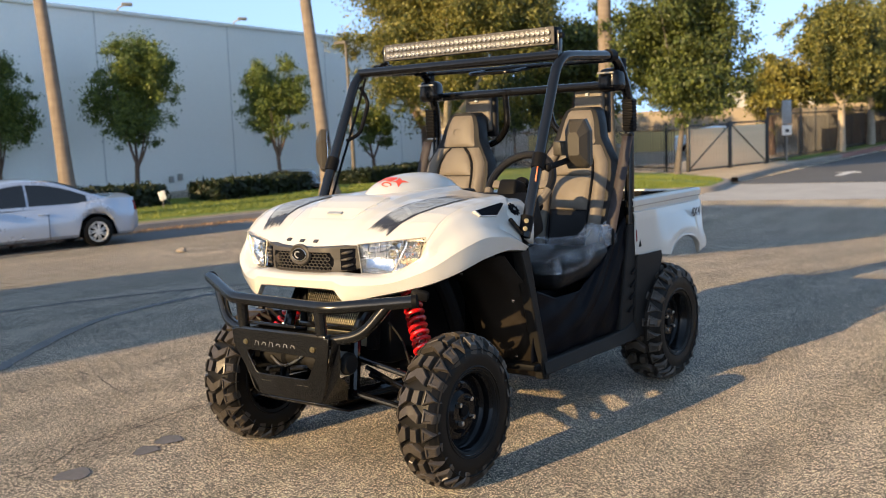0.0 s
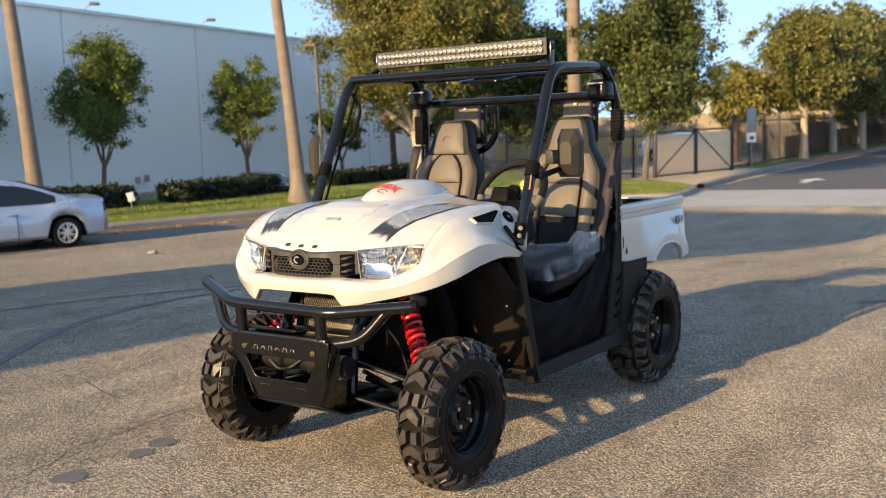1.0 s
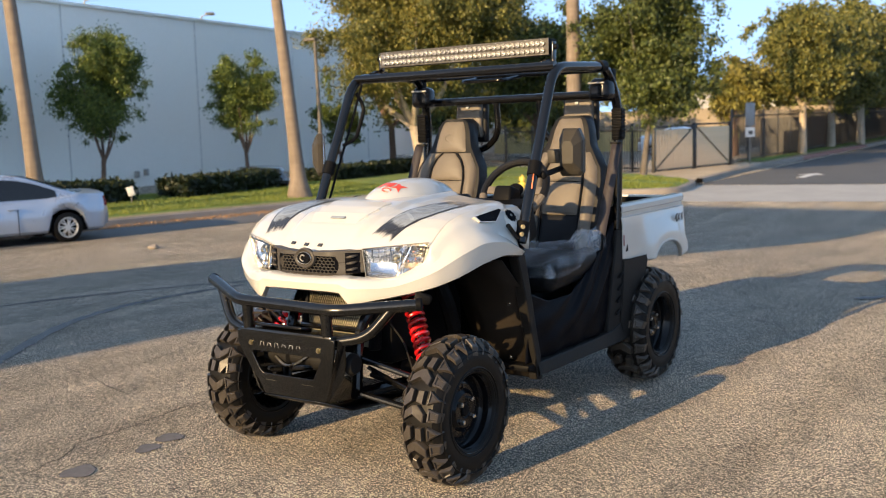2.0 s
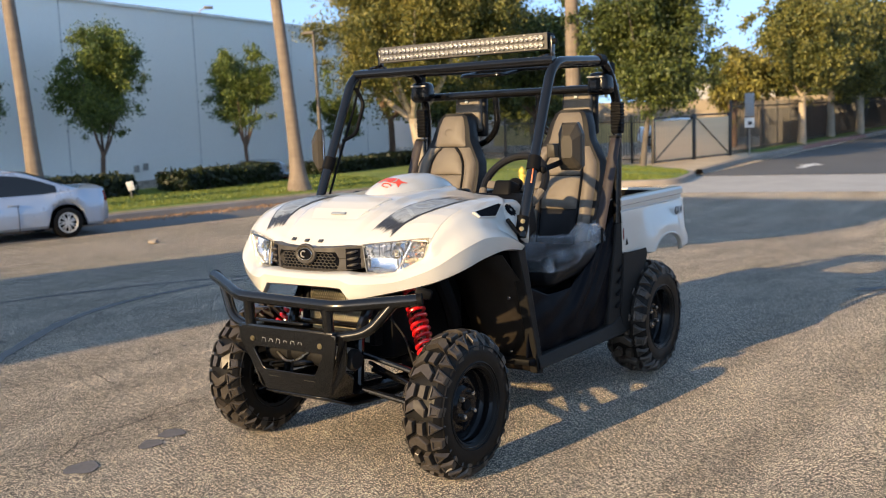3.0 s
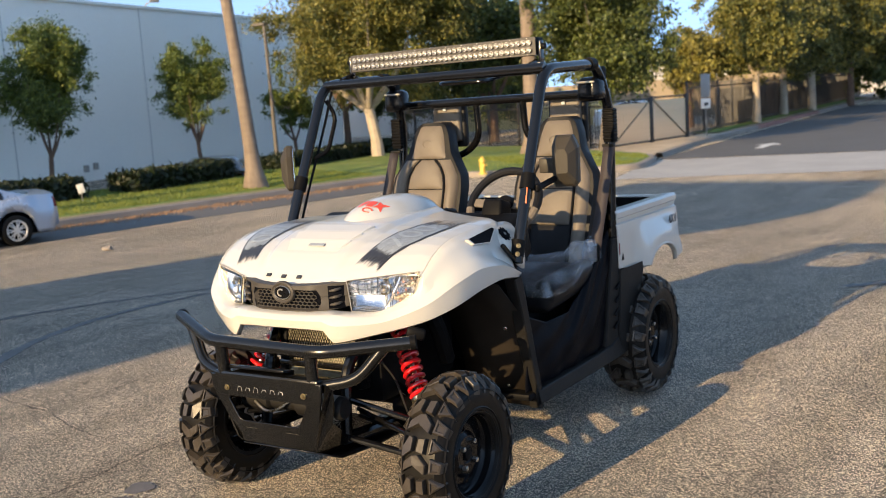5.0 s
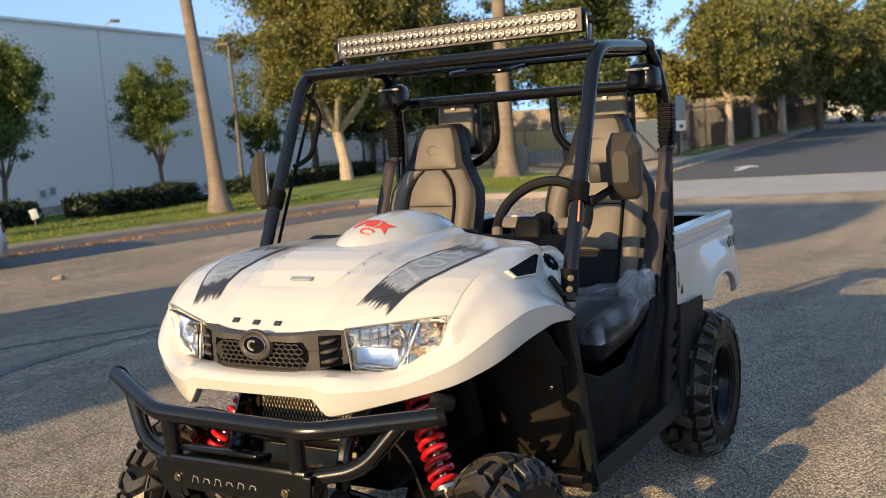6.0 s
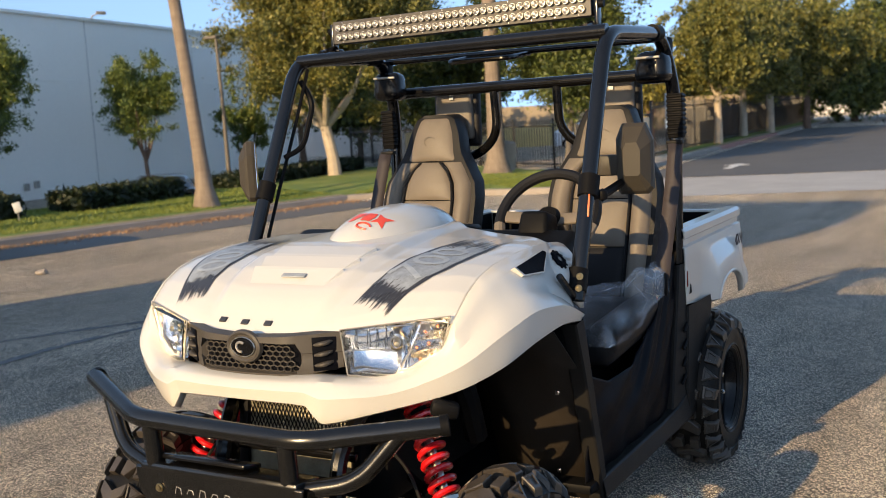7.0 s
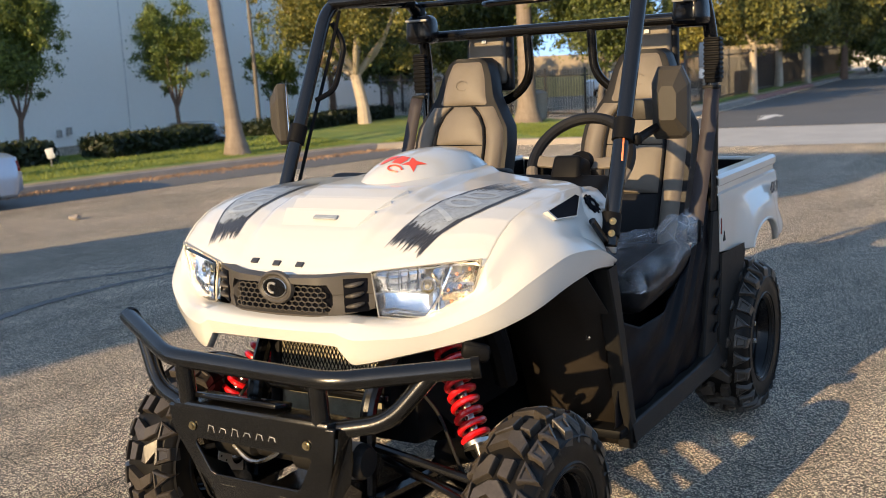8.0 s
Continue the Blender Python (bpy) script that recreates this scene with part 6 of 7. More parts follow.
def seat(s):
    st = new("seat")
    st.parent = utv
    st["label"] = "grey and black bucket seat"
    cx = s * 0.365

    def wide(z):
        return float(np.interp(z, SEAT_Z, SEAT_W))

    def slab(z0, z1, k0, k1, front, crown, n=26, m=16, puff=0.0):
        """A padded panel over the part of the back between two fractions of its width."""
        b2 = bmesh.new()
        rws = []
        for j in range(n + 1):
            z = z0 + (z1 - z0) * j / n
            w = wide(z)
            a, b = k0(z) * w, k1(z) * w
            rr = []
            for i in range(m + 1):
                u = i / m
                e = math.sin(math.pi * u) ** 0.5 * math.sin(math.pi * min(1, max(0, (j + 0.4) / (n + 0.8)))) ** 0.3
                rr.append(Vector((cx + a + (b - a) * u, seat_y(z) - front - crown * e, z)))
            rws.append(rr)
        grid_faces(b2, rws)
        return b2

    b2 = bmesh.new()
    rws = []
    for z in np.linspace(0.70, 1.45, 40):
        w, y = wide(z), seat_y(z)
        rws.append([Vector((cx + a * w, y + b, z)) for a, b in ((-0.80, -0.055), (-0.97, -0.05), (-1.0, -0.02), (-0.98, 0.03), (-0.8, 0.065), (0, 0.075), (0.8, 0.065), (0.98, 0.03), (1.0, -0.02), (0.97, -0.05), (0.80, -0.055), (0, -0.045))])
    vv = grid_faces(b2, rws, close_u=True)
    b2.faces.new(vv[-1])
    b2.faces.new(list(reversed(vv[0])))
    part("seat_shell", b2, SEAT_BLACK, st, "black seat shell")
    bol = lambda z: float(np.interp(z, [0.7, 1.0, 1.12, 1.18, 1.235, 1.262, 1.45], [0.52, 0.52, 0.52, 0.50, 0.44, 0.28, 0.28]))
    for z0, z1 in ((0.946, 1.112), (1.116, 1.262)):
        part("back_pad", slab(z0, z1, lambda z: -bol(z), bol, 0.052, 0.030), SEAT_GREY, st)
    part("lumbar_pad", slab(0.72, 0.941, lambda z: -bol(z), bol, 0.052, 0.026), SEAT_BLACK, st)
    part("headrest_pad", slab(1.268, 1.435, lambda z: -0.80, lambda z: 0.80, 0.045, 0.034), SEAT_GREY, st)
    for k in (1, -1):
        part("side_bolster", slab(0.74, 1.262, (lambda z: bol(z) + 0.03) if k > 0 else (lambda z: -0.90), (lambda z: 0.90) if k > 0 else (lambda z: -bol(z) - 0.03), 0.045, 0.045), SEAT_GREY, st)
    b2 = bmesh.new()
    add_tube(b2, [(cx - wide(z) * bol(z), seat_y(z) - 0.062, z) for z in np.linspace(0.75, 1.262, 14)], 0.005, 6)
    add_tube(b2, [(cx + wide(z) * bol(z), seat_y(z) - 0.062, z) for z in np.linspace(0.75, 1.262, 14)], 0.005, 6)
    part("piping", b2, SEAT_BLACK, st)
    b2 = bmesh.new()
    add_box(b2, (0.45, 0.50, 0.13), pose(cx, 1.12, 0.695, 4, 0, 0), 0.05, 4)
    part("seat_cushion", b2, SEAT_BLACK, st, "black seat cushion")
    for k in (1, -1):
        b2 = bmesh.new()
        add_box(b2, (0.10, 0.48, 0.13), pose(cx + k * 0.185, 1.12, 0.715, 4, k * 8, 0), 0.045, 4)
        part("cushion_bolster", b2, SEAT_BLACK, st)
    b2 = bmesh.new()
    add_tube(b2, [(cx + 0.026 * math.cos(a), seat_y(1.345) - 0.083, 1.345 + 0.02 * math.sin(a)) for a in [0.6 + 4.8 * i / 14 for i in range(15)]], 0.0012, 5)
    part("stitched_mark", b2, SEAT_GREY, st)
    # padded panel on the cage behind the seat
    b2 = bmesh.new()
    add_box(b2, (0.175, 0.045, 0.22), pose(cx - s * 0.02, 1.655, 1.455, -4, 0, 0), 0.014, 3, 0.9)
    part("rear_pad", b2, SEAT_GREY, st)
    b2 = bmesh.new()
    add_box(b2, (0.215, 0.04, 0.25), pose(cx - s * 0.02, 1.68, 1.44, -4, 0, 0), 0.014, 3, 0.94)
    part("rear_panel", b2, SEAT_BLACK, st)
    b2 = bmesh.new()
    add_box(b2, (0.018, 0.004, 0.014), pose(cx - s * 0.02, 1.628, 1.515, -4, 0, 0))
    part("printed_mark", b2, PALE_PRINT, st)
    return st


both(seat)


def wrapping():
    """Crumpled clear film left on the driver's cushion."""
    rng = np.random.default_rng(8)
    b2 = bmesh.new()
    rows = []
    for j in range(44):
        v = j / 43
        row = []
        for i in range(52):
            u = i / 51
            k = abs(2 * u - 1)
            x = 0.365 + (2 * u - 1) * 0.240
            y = 0.855 + v * 0.52
            z = 0.694 + 0.122 * (1 - k ** 7) ** 0.5 * (1 - (1 - v) ** 9) ** 0.5
            p = Vector((x * 8, y * 8, z * 8))
            dn = noise.noise_vector(p) * 0.022 + noise.noise_vector(p * 2.2) * 0.010 + noise.noise_vector(p * 6.0) * 0.0025
            puff = 0.085 * ease(0.78, 0.88, u) * ease(0.50, 0.64, v)
            row.append(Vector((x + dn.x + puff * 0.35, y + dn.y, z + dn.z + puff)))
        rows.append(row)
    grid_faces(b2, rows)
    return b2


film = part("plastic_wrap", wrapping(), FILM, utv, "crumpled clear plastic wrap on the seat")

# ---- steering wheel, dash, mirrors ----
sw = new("steering_wheel")
sw.parent = utv
sw["label"] = "black three-spoke steering wheel"
sw.matrix_basis = pose(0.375, 0.915, 1.105, 52, 0, 0)
bm = bmesh.new()
add_tube(bm, [(0.165 * math.cos(a), 0.165 * math.sin(a), 0) for a in [math.pi * (-0.06 + 1.12 * i / 26) for i in range(27)]], 0.0185, 10)
part("rim", bm, SEAT_BLACK, sw)
bm = bmesh.new()
add_tube(bm, [(0.165 * math.cos(a), 0.165 * math.sin(a), 0) for a in [math.pi * (1.06 + 0.88 * i / 22) for i in range(23)]], 0.0187, 10)
part("rim_grip", bm, SEAT_GREY, sw, "tan leather lower grip")
for a in (0, 180, 270):
    bm = bmesh.new()
    add_box(bm, (0.15, 0.042, 0.014), pose(0, 0, 0, 0, 0, a) @ pose(0.085, 0, -0.012, 0, -8, 0), 0.006)
    part("spoke", bm, SEAT_GREY, sw)
bm = bmesh.new()
add_lathe(bm, [(0.0, 0.010), (0.034, 0.007), (0.042, -0.01), (0.03, -0.05), (0.025, -0.2)], 24)
part("hub", bm, BLACK_PLASTIC, sw)
dash = new("dashboard")
dash.parent = utv
dash["label"] = "black plastic dashboard"
bm = bmesh.new()
add_box(bm, (1.06, 0.20, 0.20), pose(0, 0.76, 0.955, 18, 0, 0), 0.03, 3)
part("dash_top", bm, BLACK_PLASTIC, dash)
bm = bmesh.new()
add_box(bm, (1.02, 0.06, 0.45), pose(0, 0.74, 0.66), 0.02)
part("firewall", bm, BLACK_PLASTIC, dash)
bm = bmesh.new()
add_box(bm, (0.105, 0.11, 0.085), pose(0.375, 0.845, 1.082, -16, 0, 0), 0.014, 3, 0.85)
part("gauge_pod", bm, BLACK_PLASTIC, dash)
bm = bmesh.new()
add_box(bm, (0.09, 0.10, 0.06), pose(0.14, 0.80, 1.06, 0, 0, 14), 0.02, 3)
part("switch_box", bm, BLACK_PLASTIC, dash)
bm = bmesh.new()
add_tube(bm, [(0.06, 0.88, 0.95), (0.06, 0.93, 1.04)], 0.009, 8)
add_lathe(bm, [(0.0, 0.03), (0.018, 0.022), (0.02, 0.0), (0.0, -0.012)], 14, pose(0.06, 0.935, 1.05))
part("gear_lever", bm, BLACK_PLASTIC, dash)


def mirror(s):
    mr = new("side_mirror")
    mr.parent = utv
    mr["label"] = "folded dark side mirror on a ball arm"
    c = Vector((0.660, 0.955, 1.283)) if s > 0 else Vector((-0.775, 0.845, 1.285))
    turn = 10 if s > 0 else -53
    mr.matrix_basis = pose(c.x, c.y, c.z, 0, 0, turn) @ Matrix.Diagonal((0.84 if s > 0 else 1, 1 if s > 0 else 0.62, 1, 1))
    bm = bmesh.new()
    out = [(-0.050, -0.112), (0.052, -0.112), (0.070, -0.095), (0.072, 0.055), (0.045, 0.108), (-0.040, 0.108), (-0.064, 0.060), (-0.062, -0.095)]
    rows = [[Vector((x * k, d, z * k)) for x, z in out] for k, d in ((0.97, 0.035), (1.0, 0.02), (1.0, -0.010), (0.90, -0.026), (0.46, -0.062))]
    vv = grid_faces(bm, rows, close_u=True)
    bm.faces.new(list(reversed(vv[0])))
    bm.faces.new(vv[-1])
    bmesh.ops.recalc_face_normals(bm, faces=bm.faces)
    part("mirror_shell", bm, MIRROR_GREY, mr, "", False)
    bm = bmesh.new()
    add_plate(bm, [(x * 0.9, z * 0.9) for x, z in out], 0.003, pose(0, 0.0365, 0, 90, 0, 0) @ Matrix.Diagonal((1, 1, -1, 1)))
    part("mirror_glass", bm, CHROME, mr)
    inv = mr.matrix_basis.inverted()
    foot = Vector((s * 0.60, 0.705, 1.20))
    bm = bmesh.new()
    add_tube(bm, [inv @ foot, inv @ (foot + Vector((s * 0.035, 0.03, -0.012))), Vector((-0.03, 0.03, -0.065))], 0.014, 8, 0.02)
    add_lathe(bm, [(0.0, 0.02), (0.017, 0.012), (0.02, 0), (0.017, -0.012), (0.0, -0.02)], 12, Matrix.Translation(inv @ (foot + Vector((s * 0.035, 0.03, -0.012)))))
    part("ball_arm", bm, BLACK_PLASTIC, mr)
    bm = bmesh.new()
    add_box(bm, (0.09, 0.04, 0.065), pose(-0.09, 0.005, -0.02), 0.008)
    part("mirror_knuckle", bm, MIRROR_GREY, mr)


both(mirror)


# ---- front bumper ----
bumper = new("front_bumper")
bumper.parent = utv
bumper["label"] = "black welded tube bumper with cut-out plate"
BY = -0.30
bm = bmesh.new()
add_tube(bm, [(-0.572, -0.145, 0.768), (-0.262, BY, 0.722), (0.262, BY, 0.712), (0.568, -0.140, 0.735)], 0.0245, 16, 0.05)
part("top_tube", bm, BUMPER_BLACK, bumper)


def bumper_side(s):
    z_end = 0.735 if s > 0 else 0.765
    bm = bmesh.new()
    add_tube(bm, [(s * 0.215, BY + 0.004, 0.715), (s * 0.215, BY + 0.012, 0.585)], 0.0235, 14)
    part("upright", bm, BUMPER_BLACK, bumper)
    bm = bmesh.new()
    add_tube(bm, [(s * 0.47, -0.190, z_end - 0.012), (s * 0.375, -0.235, 0.605), (s * 0.23, BY + 0.03, 0.578)], 0.0225, 14, 0.06)
    part("side_tube", bm, BUMPER_BLACK, bumper)
    bm = bmesh.new()
    add_tube(bm, [(s * 0.555, -0.148, z_end), (s * 0.572, -0.139, z_end + 0.002)], 0.0262, 16)
    part("end_cap", bm, BLACK_PLASTIC, bumper)
    # side wing of the plate, running back to the frame
    bm = bmesh.new()
    prof = [(0.268, BY + 0.006, 0.592), (0.280, BY + 0.036, 0.582), (0.272, BY + 0.046, 0.50), (0.248, BY + 0.060, 0.435), (0.226, -0.165, 0.385), (0.200, -0.150, 0.318), (0.180, BY + 0.035, 0.325), (0.186, BY + 0.02, 0.345), (0.262, BY + 0.005, 0.54)]
    vs = [bm.verts.new((s * a, b, c)) for a, b, c in prof]
    bm.faces.new(vs)
    o = part("side_wing", bm, BUMPER_BLACK, bumper, "", False)
    m_ = o.modifiers.new("thickness", "SOLIDIFY")
    m_.thickness = 0.006
    for z, x in ((0.548, 0.185),):
        bm = bmesh.new()
        add_lathe(bm, [(0.0, 0.008), (0.007, 0.008), (0.008, 0.003), (0.011, 0.003), (0.012, 0.0)], 12, pose(s * x, BY - 0.014, z, 90, 0, 0))
        part("bolt", bm, BRASS, bumper)


both(bumper_side)


def plate_ring():
    """The bent plate: an outline with one wide cut-out, both tapering to the bottom."""
    bm = bmesh.new()
    outer = [(-0.268, 0.598), (0.268, 0.598), (0.262, 0.540), (0.185, 0.335), (0.165, 0.318), (-0.165, 0.318), (-0.185, 0.335), (-0.262, 0.540)]
    inner = [(-0.175, 0.515), (0.185, 0.515), (0.192, 0.508), (0.150, 0.432), (0.138, 0.422), (-0.128, 0.422), (-0.142, 0.432), (-0.185, 0.505)]

    def y_at(z):
        return BY - 0.012 + 0.05 * ease(0.45, 0.32, z)

    for d in (0, 1):
        o = [bm.verts.new((x, y_at(z) + 0.012 * d, z)) for x, z in outer]
        i = [bm.verts.new((x, y_at(z) + 0.012 * d, z)) for x, z in inner]
        if d == 0:
            fo, fi = o, i
        for k in range(8):
            a, b = k, (k + 1) % 8
            q = (o[a], o[b], i[b], i[a])
            bm.faces.new(q if d == 0 else tuple(reversed(q)))
    for k in range(8):
        a, b = k, (k + 1) % 8
        bm.faces.new((fo[b], fo[a], o[a], o[b]))
        bm.faces.new((fi[a], fi[b], i[b], i[a]))
    bmesh.ops.recalc_face_normals(bm, faces=bm.faces)
    return bm


plate = part("plate", plate_ring(), BUMPER_BLACK, bumper)
md = plate.modifiers.new("edges", "BEVEL")
md.width, md.segments = 0.008, 3
bm = bmesh.new()
add_box(bm, (0.50, 0.095, 0.022), pose(0, BY + 0.035, 0.594, -6, 0, 0), 0.007)
part("top_ledge", bm, BUMPER_BLACK, bumper)
bm = bmesh.new()
add_box(bm, (0.27, 0.07, 0.014), pose(-0.06, BY + 0.045, 0.615, -14, 0, 0), 0.004)
part("roller_cover", bm, RIM_BLACK, bumper)
for k in range(6):
    bm = bmesh.new()
    x0, h0 = -0.135 + 0.040 * k, (0.009, 0.006, 0.010, 0.005, 0.008, 0.006)[k]
    pts = [(x0, 0.548 - h0), (x0 + 0.006, 0.548 + h0), (x0 + 0.020, 0.548 + h0 * 0.7), (x0 + 0.022, 0.548 - h0)]
    add_tube(bm, [(u, BY - 0.0125, v) for u, v in pts], 0.0013, 5, 0, False)
    part("scratched_stroke", bm, POLE_GREY, bumper)
for x, w in ((-0.10, 0.055), (0.10, 0.06)):
    bm = bmesh.new()
    pts = [(x - w / 2, 0.392), (x + w / 2, 0.392), (x + w / 2 - 0.006, 0.352), (x - w / 2 + 0.006, 0.352), (x - w / 2, 0.392)]
    add_tube(bm, [(a, BY - 0.013 + 0.05 * ease(0.45, 0.32, b), b) for a, b in pts], 0.0016, 5, 0, False)
    part("scored_outline", bm, BRASS, bumper)
bm = bmesh.new()
rows = [[Vector((x, y, z)) for x in (-0.19 * k, -0.08, 0.08, 0.19 * k)] for y, z, k in ((BY + 0.035, 0.322, 0.9), (-0.16, 0.275, 1.15), (0.05, 0.258, 1.2), (0.35, 0.258, 1.2))]
grid_faces(bm, rows)
o = part("skid_plate", bm, BUMPER_BLACK, bumper)
md = o.modifiers.new("thickness", "SOLIDIFY")
md.thickness = 0.006

# ---- frame, radiator, winch and suspension ----
frame_ob = new("chassis")
frame_ob.parent = utv
frame_ob["label"] = "black steel frame and running gear"


def chassis_side(s):
    for pts, rr in (([(s * 0.20, -0.12, 0.33), (s * 0.23, 0.35, 0.30), (s * 0.30, 0.75, 0.30), (s * 0.32, 2.1, 0.34)], 0.024),
                    ([(s * 0.20, -0.10, 0.33), (s * 0.19, -0.06, 0.60), (s * 0.24, 0.10, 0.76), (s * 0.27, 0.55, 0.80)], 0.022),
                    ([(s * 0.23, 0.32, 0.31), (s * 0.24, 0.28, 0.76)], 0.020),
                    ([(s * 0.33, 1.75, 0.36), (s * 0.40, 1.85, 0.70), (s * 0.45, 2.25, 0.70)], 0.020)):
        bm = bmesh.new()
        add_tube(bm, pts, rr, 10, 0.08)
        part("frame_tube", bm, BLACK_TUBE, frame_ob)
    # arms
    for pts, rr in (([(s * 0.21, -0.10, 0.33), (s * 0.56, -0.03, 0.255)], 0.0135), ([(s * 0.22, 0.20, 0.33), (s * 0.56, 0.02, 0.255)], 0.0135),
                    ([(s * 0.22, -0.08, 0.47), (s * 0.54, -0.02, 0.385)], 0.0125), ([(s * 0.23, 0.20, 0.47), (s * 0.54, 0.02, 0.385)], 0.0125),
                    ([(s * 0.20, -0.02, 0.42), (s * 0.54, -0.06, 0.33)], 0.009), ([(s * 0.16, 0.05, 0.37), (s * 0.57, 0.0, 0.31)], 0.013),
                    ([(s * 0.30, 1.75, 0.36), (s * 0.52, 1.90, 0.27)], 0.016), ([(s * 0.30, 2.05, 0.36), (s * 0.52, 1.93, 0.27)], 0.016)):
        bm = bmesh.new()
        add_tube(bm, pts, rr, 10)
        part("suspension_arm", bm, BLACK_TUBE, frame_ob)
    bm = bmesh.new()
    add_box(bm, (0.05, 0.075, 0.20), pose(s * 0.555, 0, 0.32), 0.015)
    part("upright_knuckle", bm, GREY_PLASTIC, frame_ob)
    bm = bmesh.new()
    add_lathe(bm, [(0.02, -0.003), (0.085, -0.003), (0.085, 0.003), (0.02, 0.003)], 28, pose(s * 0.535, -0.02, 0.305, 0, 90, 0))
    part("brake_disc", bm, STEEL, frame_ob)
    bm = bmesh.new()
    pts = []
    for k in range(9):
        for r_, z in ((0.026, k), (0.036, k + 0.5)):
            pts.append((r_, 0.012 * z))
    add_lathe(bm, pts, 16, Matrix.Translation((s * 0.30, 0.10, 0.40)) @ pose(0, 0, 0, 0, s * 74, 0))
    part("axle_boot", bm, BLACK_PLASTIC, frame_ob, "ribbed rubber axle boot")
    # coil-over shock
    for y0, top, low in ((0.13, Vector((s * 0.258, 0.20, 0.735)), Vector((s * 0.452, 0.06, 0.430))), (1.9, Vector((s * 0.36, 1.92, 0.72)), Vector((s * 0.47, 1.88, 0.36)))):
        sh = new("shock_absorber")
        sh.parent = utv
        sh["label"] = "shock absorber with red coil spring"
        ax = (low - top)
        L = ax.length
        d = ax.normalized()
        u = d.orthogonal().normalized()
        w = d.cross(u)
        bm = bmesh.new()
        add_tube(bm, [top, low], 0.013, 12)
        part("damper_rod", bm, STEEL, sh)
        bm = bmesh.new()
        add_tube(bm, [top + d * L * 0.02, top + d * L * 0.42], 0.024, 14)
        part("damper_body", bm, BLACK_PLASTIC, sh)
        bm = bmesh.new()
        turns = 10
        n = turns * 18
        add_tube(bm, [top + d * (L * (0.08 + 0.80 * i / n)) + (u * math.cos(2 * math.pi * i / 18) + w * math.sin(2 * math.pi * i / 18)) * 0.034 for i in range(n + 1)], 0.0092, 8)
        part("coil_spring", bm, RED_SPRING, sh, "glossy red coil spring")
        for k in (0.05, 0.90):
            bm = bmesh.new()
            add_tube(bm, [top + d * L * k, top + d * L * (k + 0.03)], 0.039, 20)
            part("spring_seat", bm, STEEL if k > 0.5 else BLACK_PLASTIC, sh)
    # wheel-well liners
    bm = bmesh.new()
    rows = []
    for z, y, x0, x1 in ((0.84, 0.42, 0.26, 0.60), (0.70, 0.56, 0.26, 0.61), (0.50, 0.64, 0.28, 0.61), (0.27, 0.68, 0.30, 0.60)):
        rows.append([Vector((s * (x0 + (x1 - x0) * k), y, z)) for k in (0, 0.33, 0.66, 1)])
    grid_faces(bm, rows)
    o = part("wheel_liner", bm, LINER, frame_ob, "dark plastic wheel-well liner")
    m_ = o.modifiers.new("thickness", "SOLIDIFY")
    m_.thickness = 0.005
    bm = bmesh.new()
    rows = []
    for y, z, w in ((0.03, 0.755, 0.40), (0.12, 0.80, 0.48), (0.28, 0.84, 0.55), (0.44, 0.835, 0.56)):
        rows.append([Vector((s * x, y, z + 0.02 * (x < 0.35))) for x in (0.22, 0.33, w)])
    grid_faces(bm, rows)
    o = part("wheel_liner", bm, BLACK_PLASTIC, frame_ob)
    m_ = o.modifiers.new("thickness", "SOLIDIFY")
    m_.thickness = 0.005
    for y, z, x in ((0.60, 0.62, 0.53), (0.50, 0.74, 0.33), (0.66, 0.36, 0.50)):
        bm = bmesh.new()
        add_box(bm, (0.014, 0.006, 0.014), pose(s * x, y - 0.015, z), 0.002)
        part("clip", bm, STEEL, frame_ob)
    bm = bmesh.new()
    add_tube(bm, [(s * 0.33, 0.30, 0.78), (s * 0.36, 0.34, 0.66), (s * 0.34, 0.42, 0.52)], 0.035, 10, 0.04)
    part("inner_tank", bm, BLACK_PLASTIC, frame_ob)
    bm = bmesh.new()
    add_tube(bm, [(s * 0.27, 0.05, 0.60), (s * 0.33, 0.06, 0.53), (s * 0.40, 0.02, 0.43), (s * 0.43, 0.0, 0.40)], 0.005, 6, 0.04)
    part("brake_hose", bm, GREY_PLASTIC, frame_ob)
    if s > 0:
        bm = bmesh.new()
        add_box(bm, (0.07, 0.05, 0.04), pose(0.50, -0.03, 0.738, 0, 15, 30), 0.012)
        part("connector_block", bm, BLACK_PLASTIC, frame_ob)


both(chassis_side)
rad = new("radiator")
rad.parent = utv
rad["label"] = "radiator core behind a wire mesh"
bm = bmesh.new()
add_box(bm, (0.36, 0.04, 0.28), pose(0, 0.06, 0.63, -6, 0, 0), 0.006)
part("core", bm, RADIATOR, rad)
bm = bmesh.new()
for k in range(-14, 15):
    add_tube(bm, [(k * 0.0125 - 0.06, 0.030, 0.50), (k * 0.0125 + 0.06, 0.045, 0.76)], 0.0015, 4, 0, False)
    add_tube(bm, [(k * 0.0125 + 0.06, 0.030, 0.50), (k * 0.0125 - 0.06, 0.045, 0.76)], 0.0015, 4, 0, False)
part("wire_mesh", bm, BLACK_PLASTIC, rad)
for x in (-0.19, 0.19):
    bm = bmesh.new()
    add_box(bm, (0.035, 0.055, 0.30), pose(x, 0.055, 0.63, -6, 0, 0), 0.008)
    part("side_tank", bm, BLACK_PLASTIC, rad)
bm = bmesh.new()
add_box(bm, (0.40, 0.03, 0.025), pose(0, 0.02, 0.565), 0.006)
part("cross_strut", bm, BLACK_TUBE, rad)
winch = new("winch")
winch.parent = utv
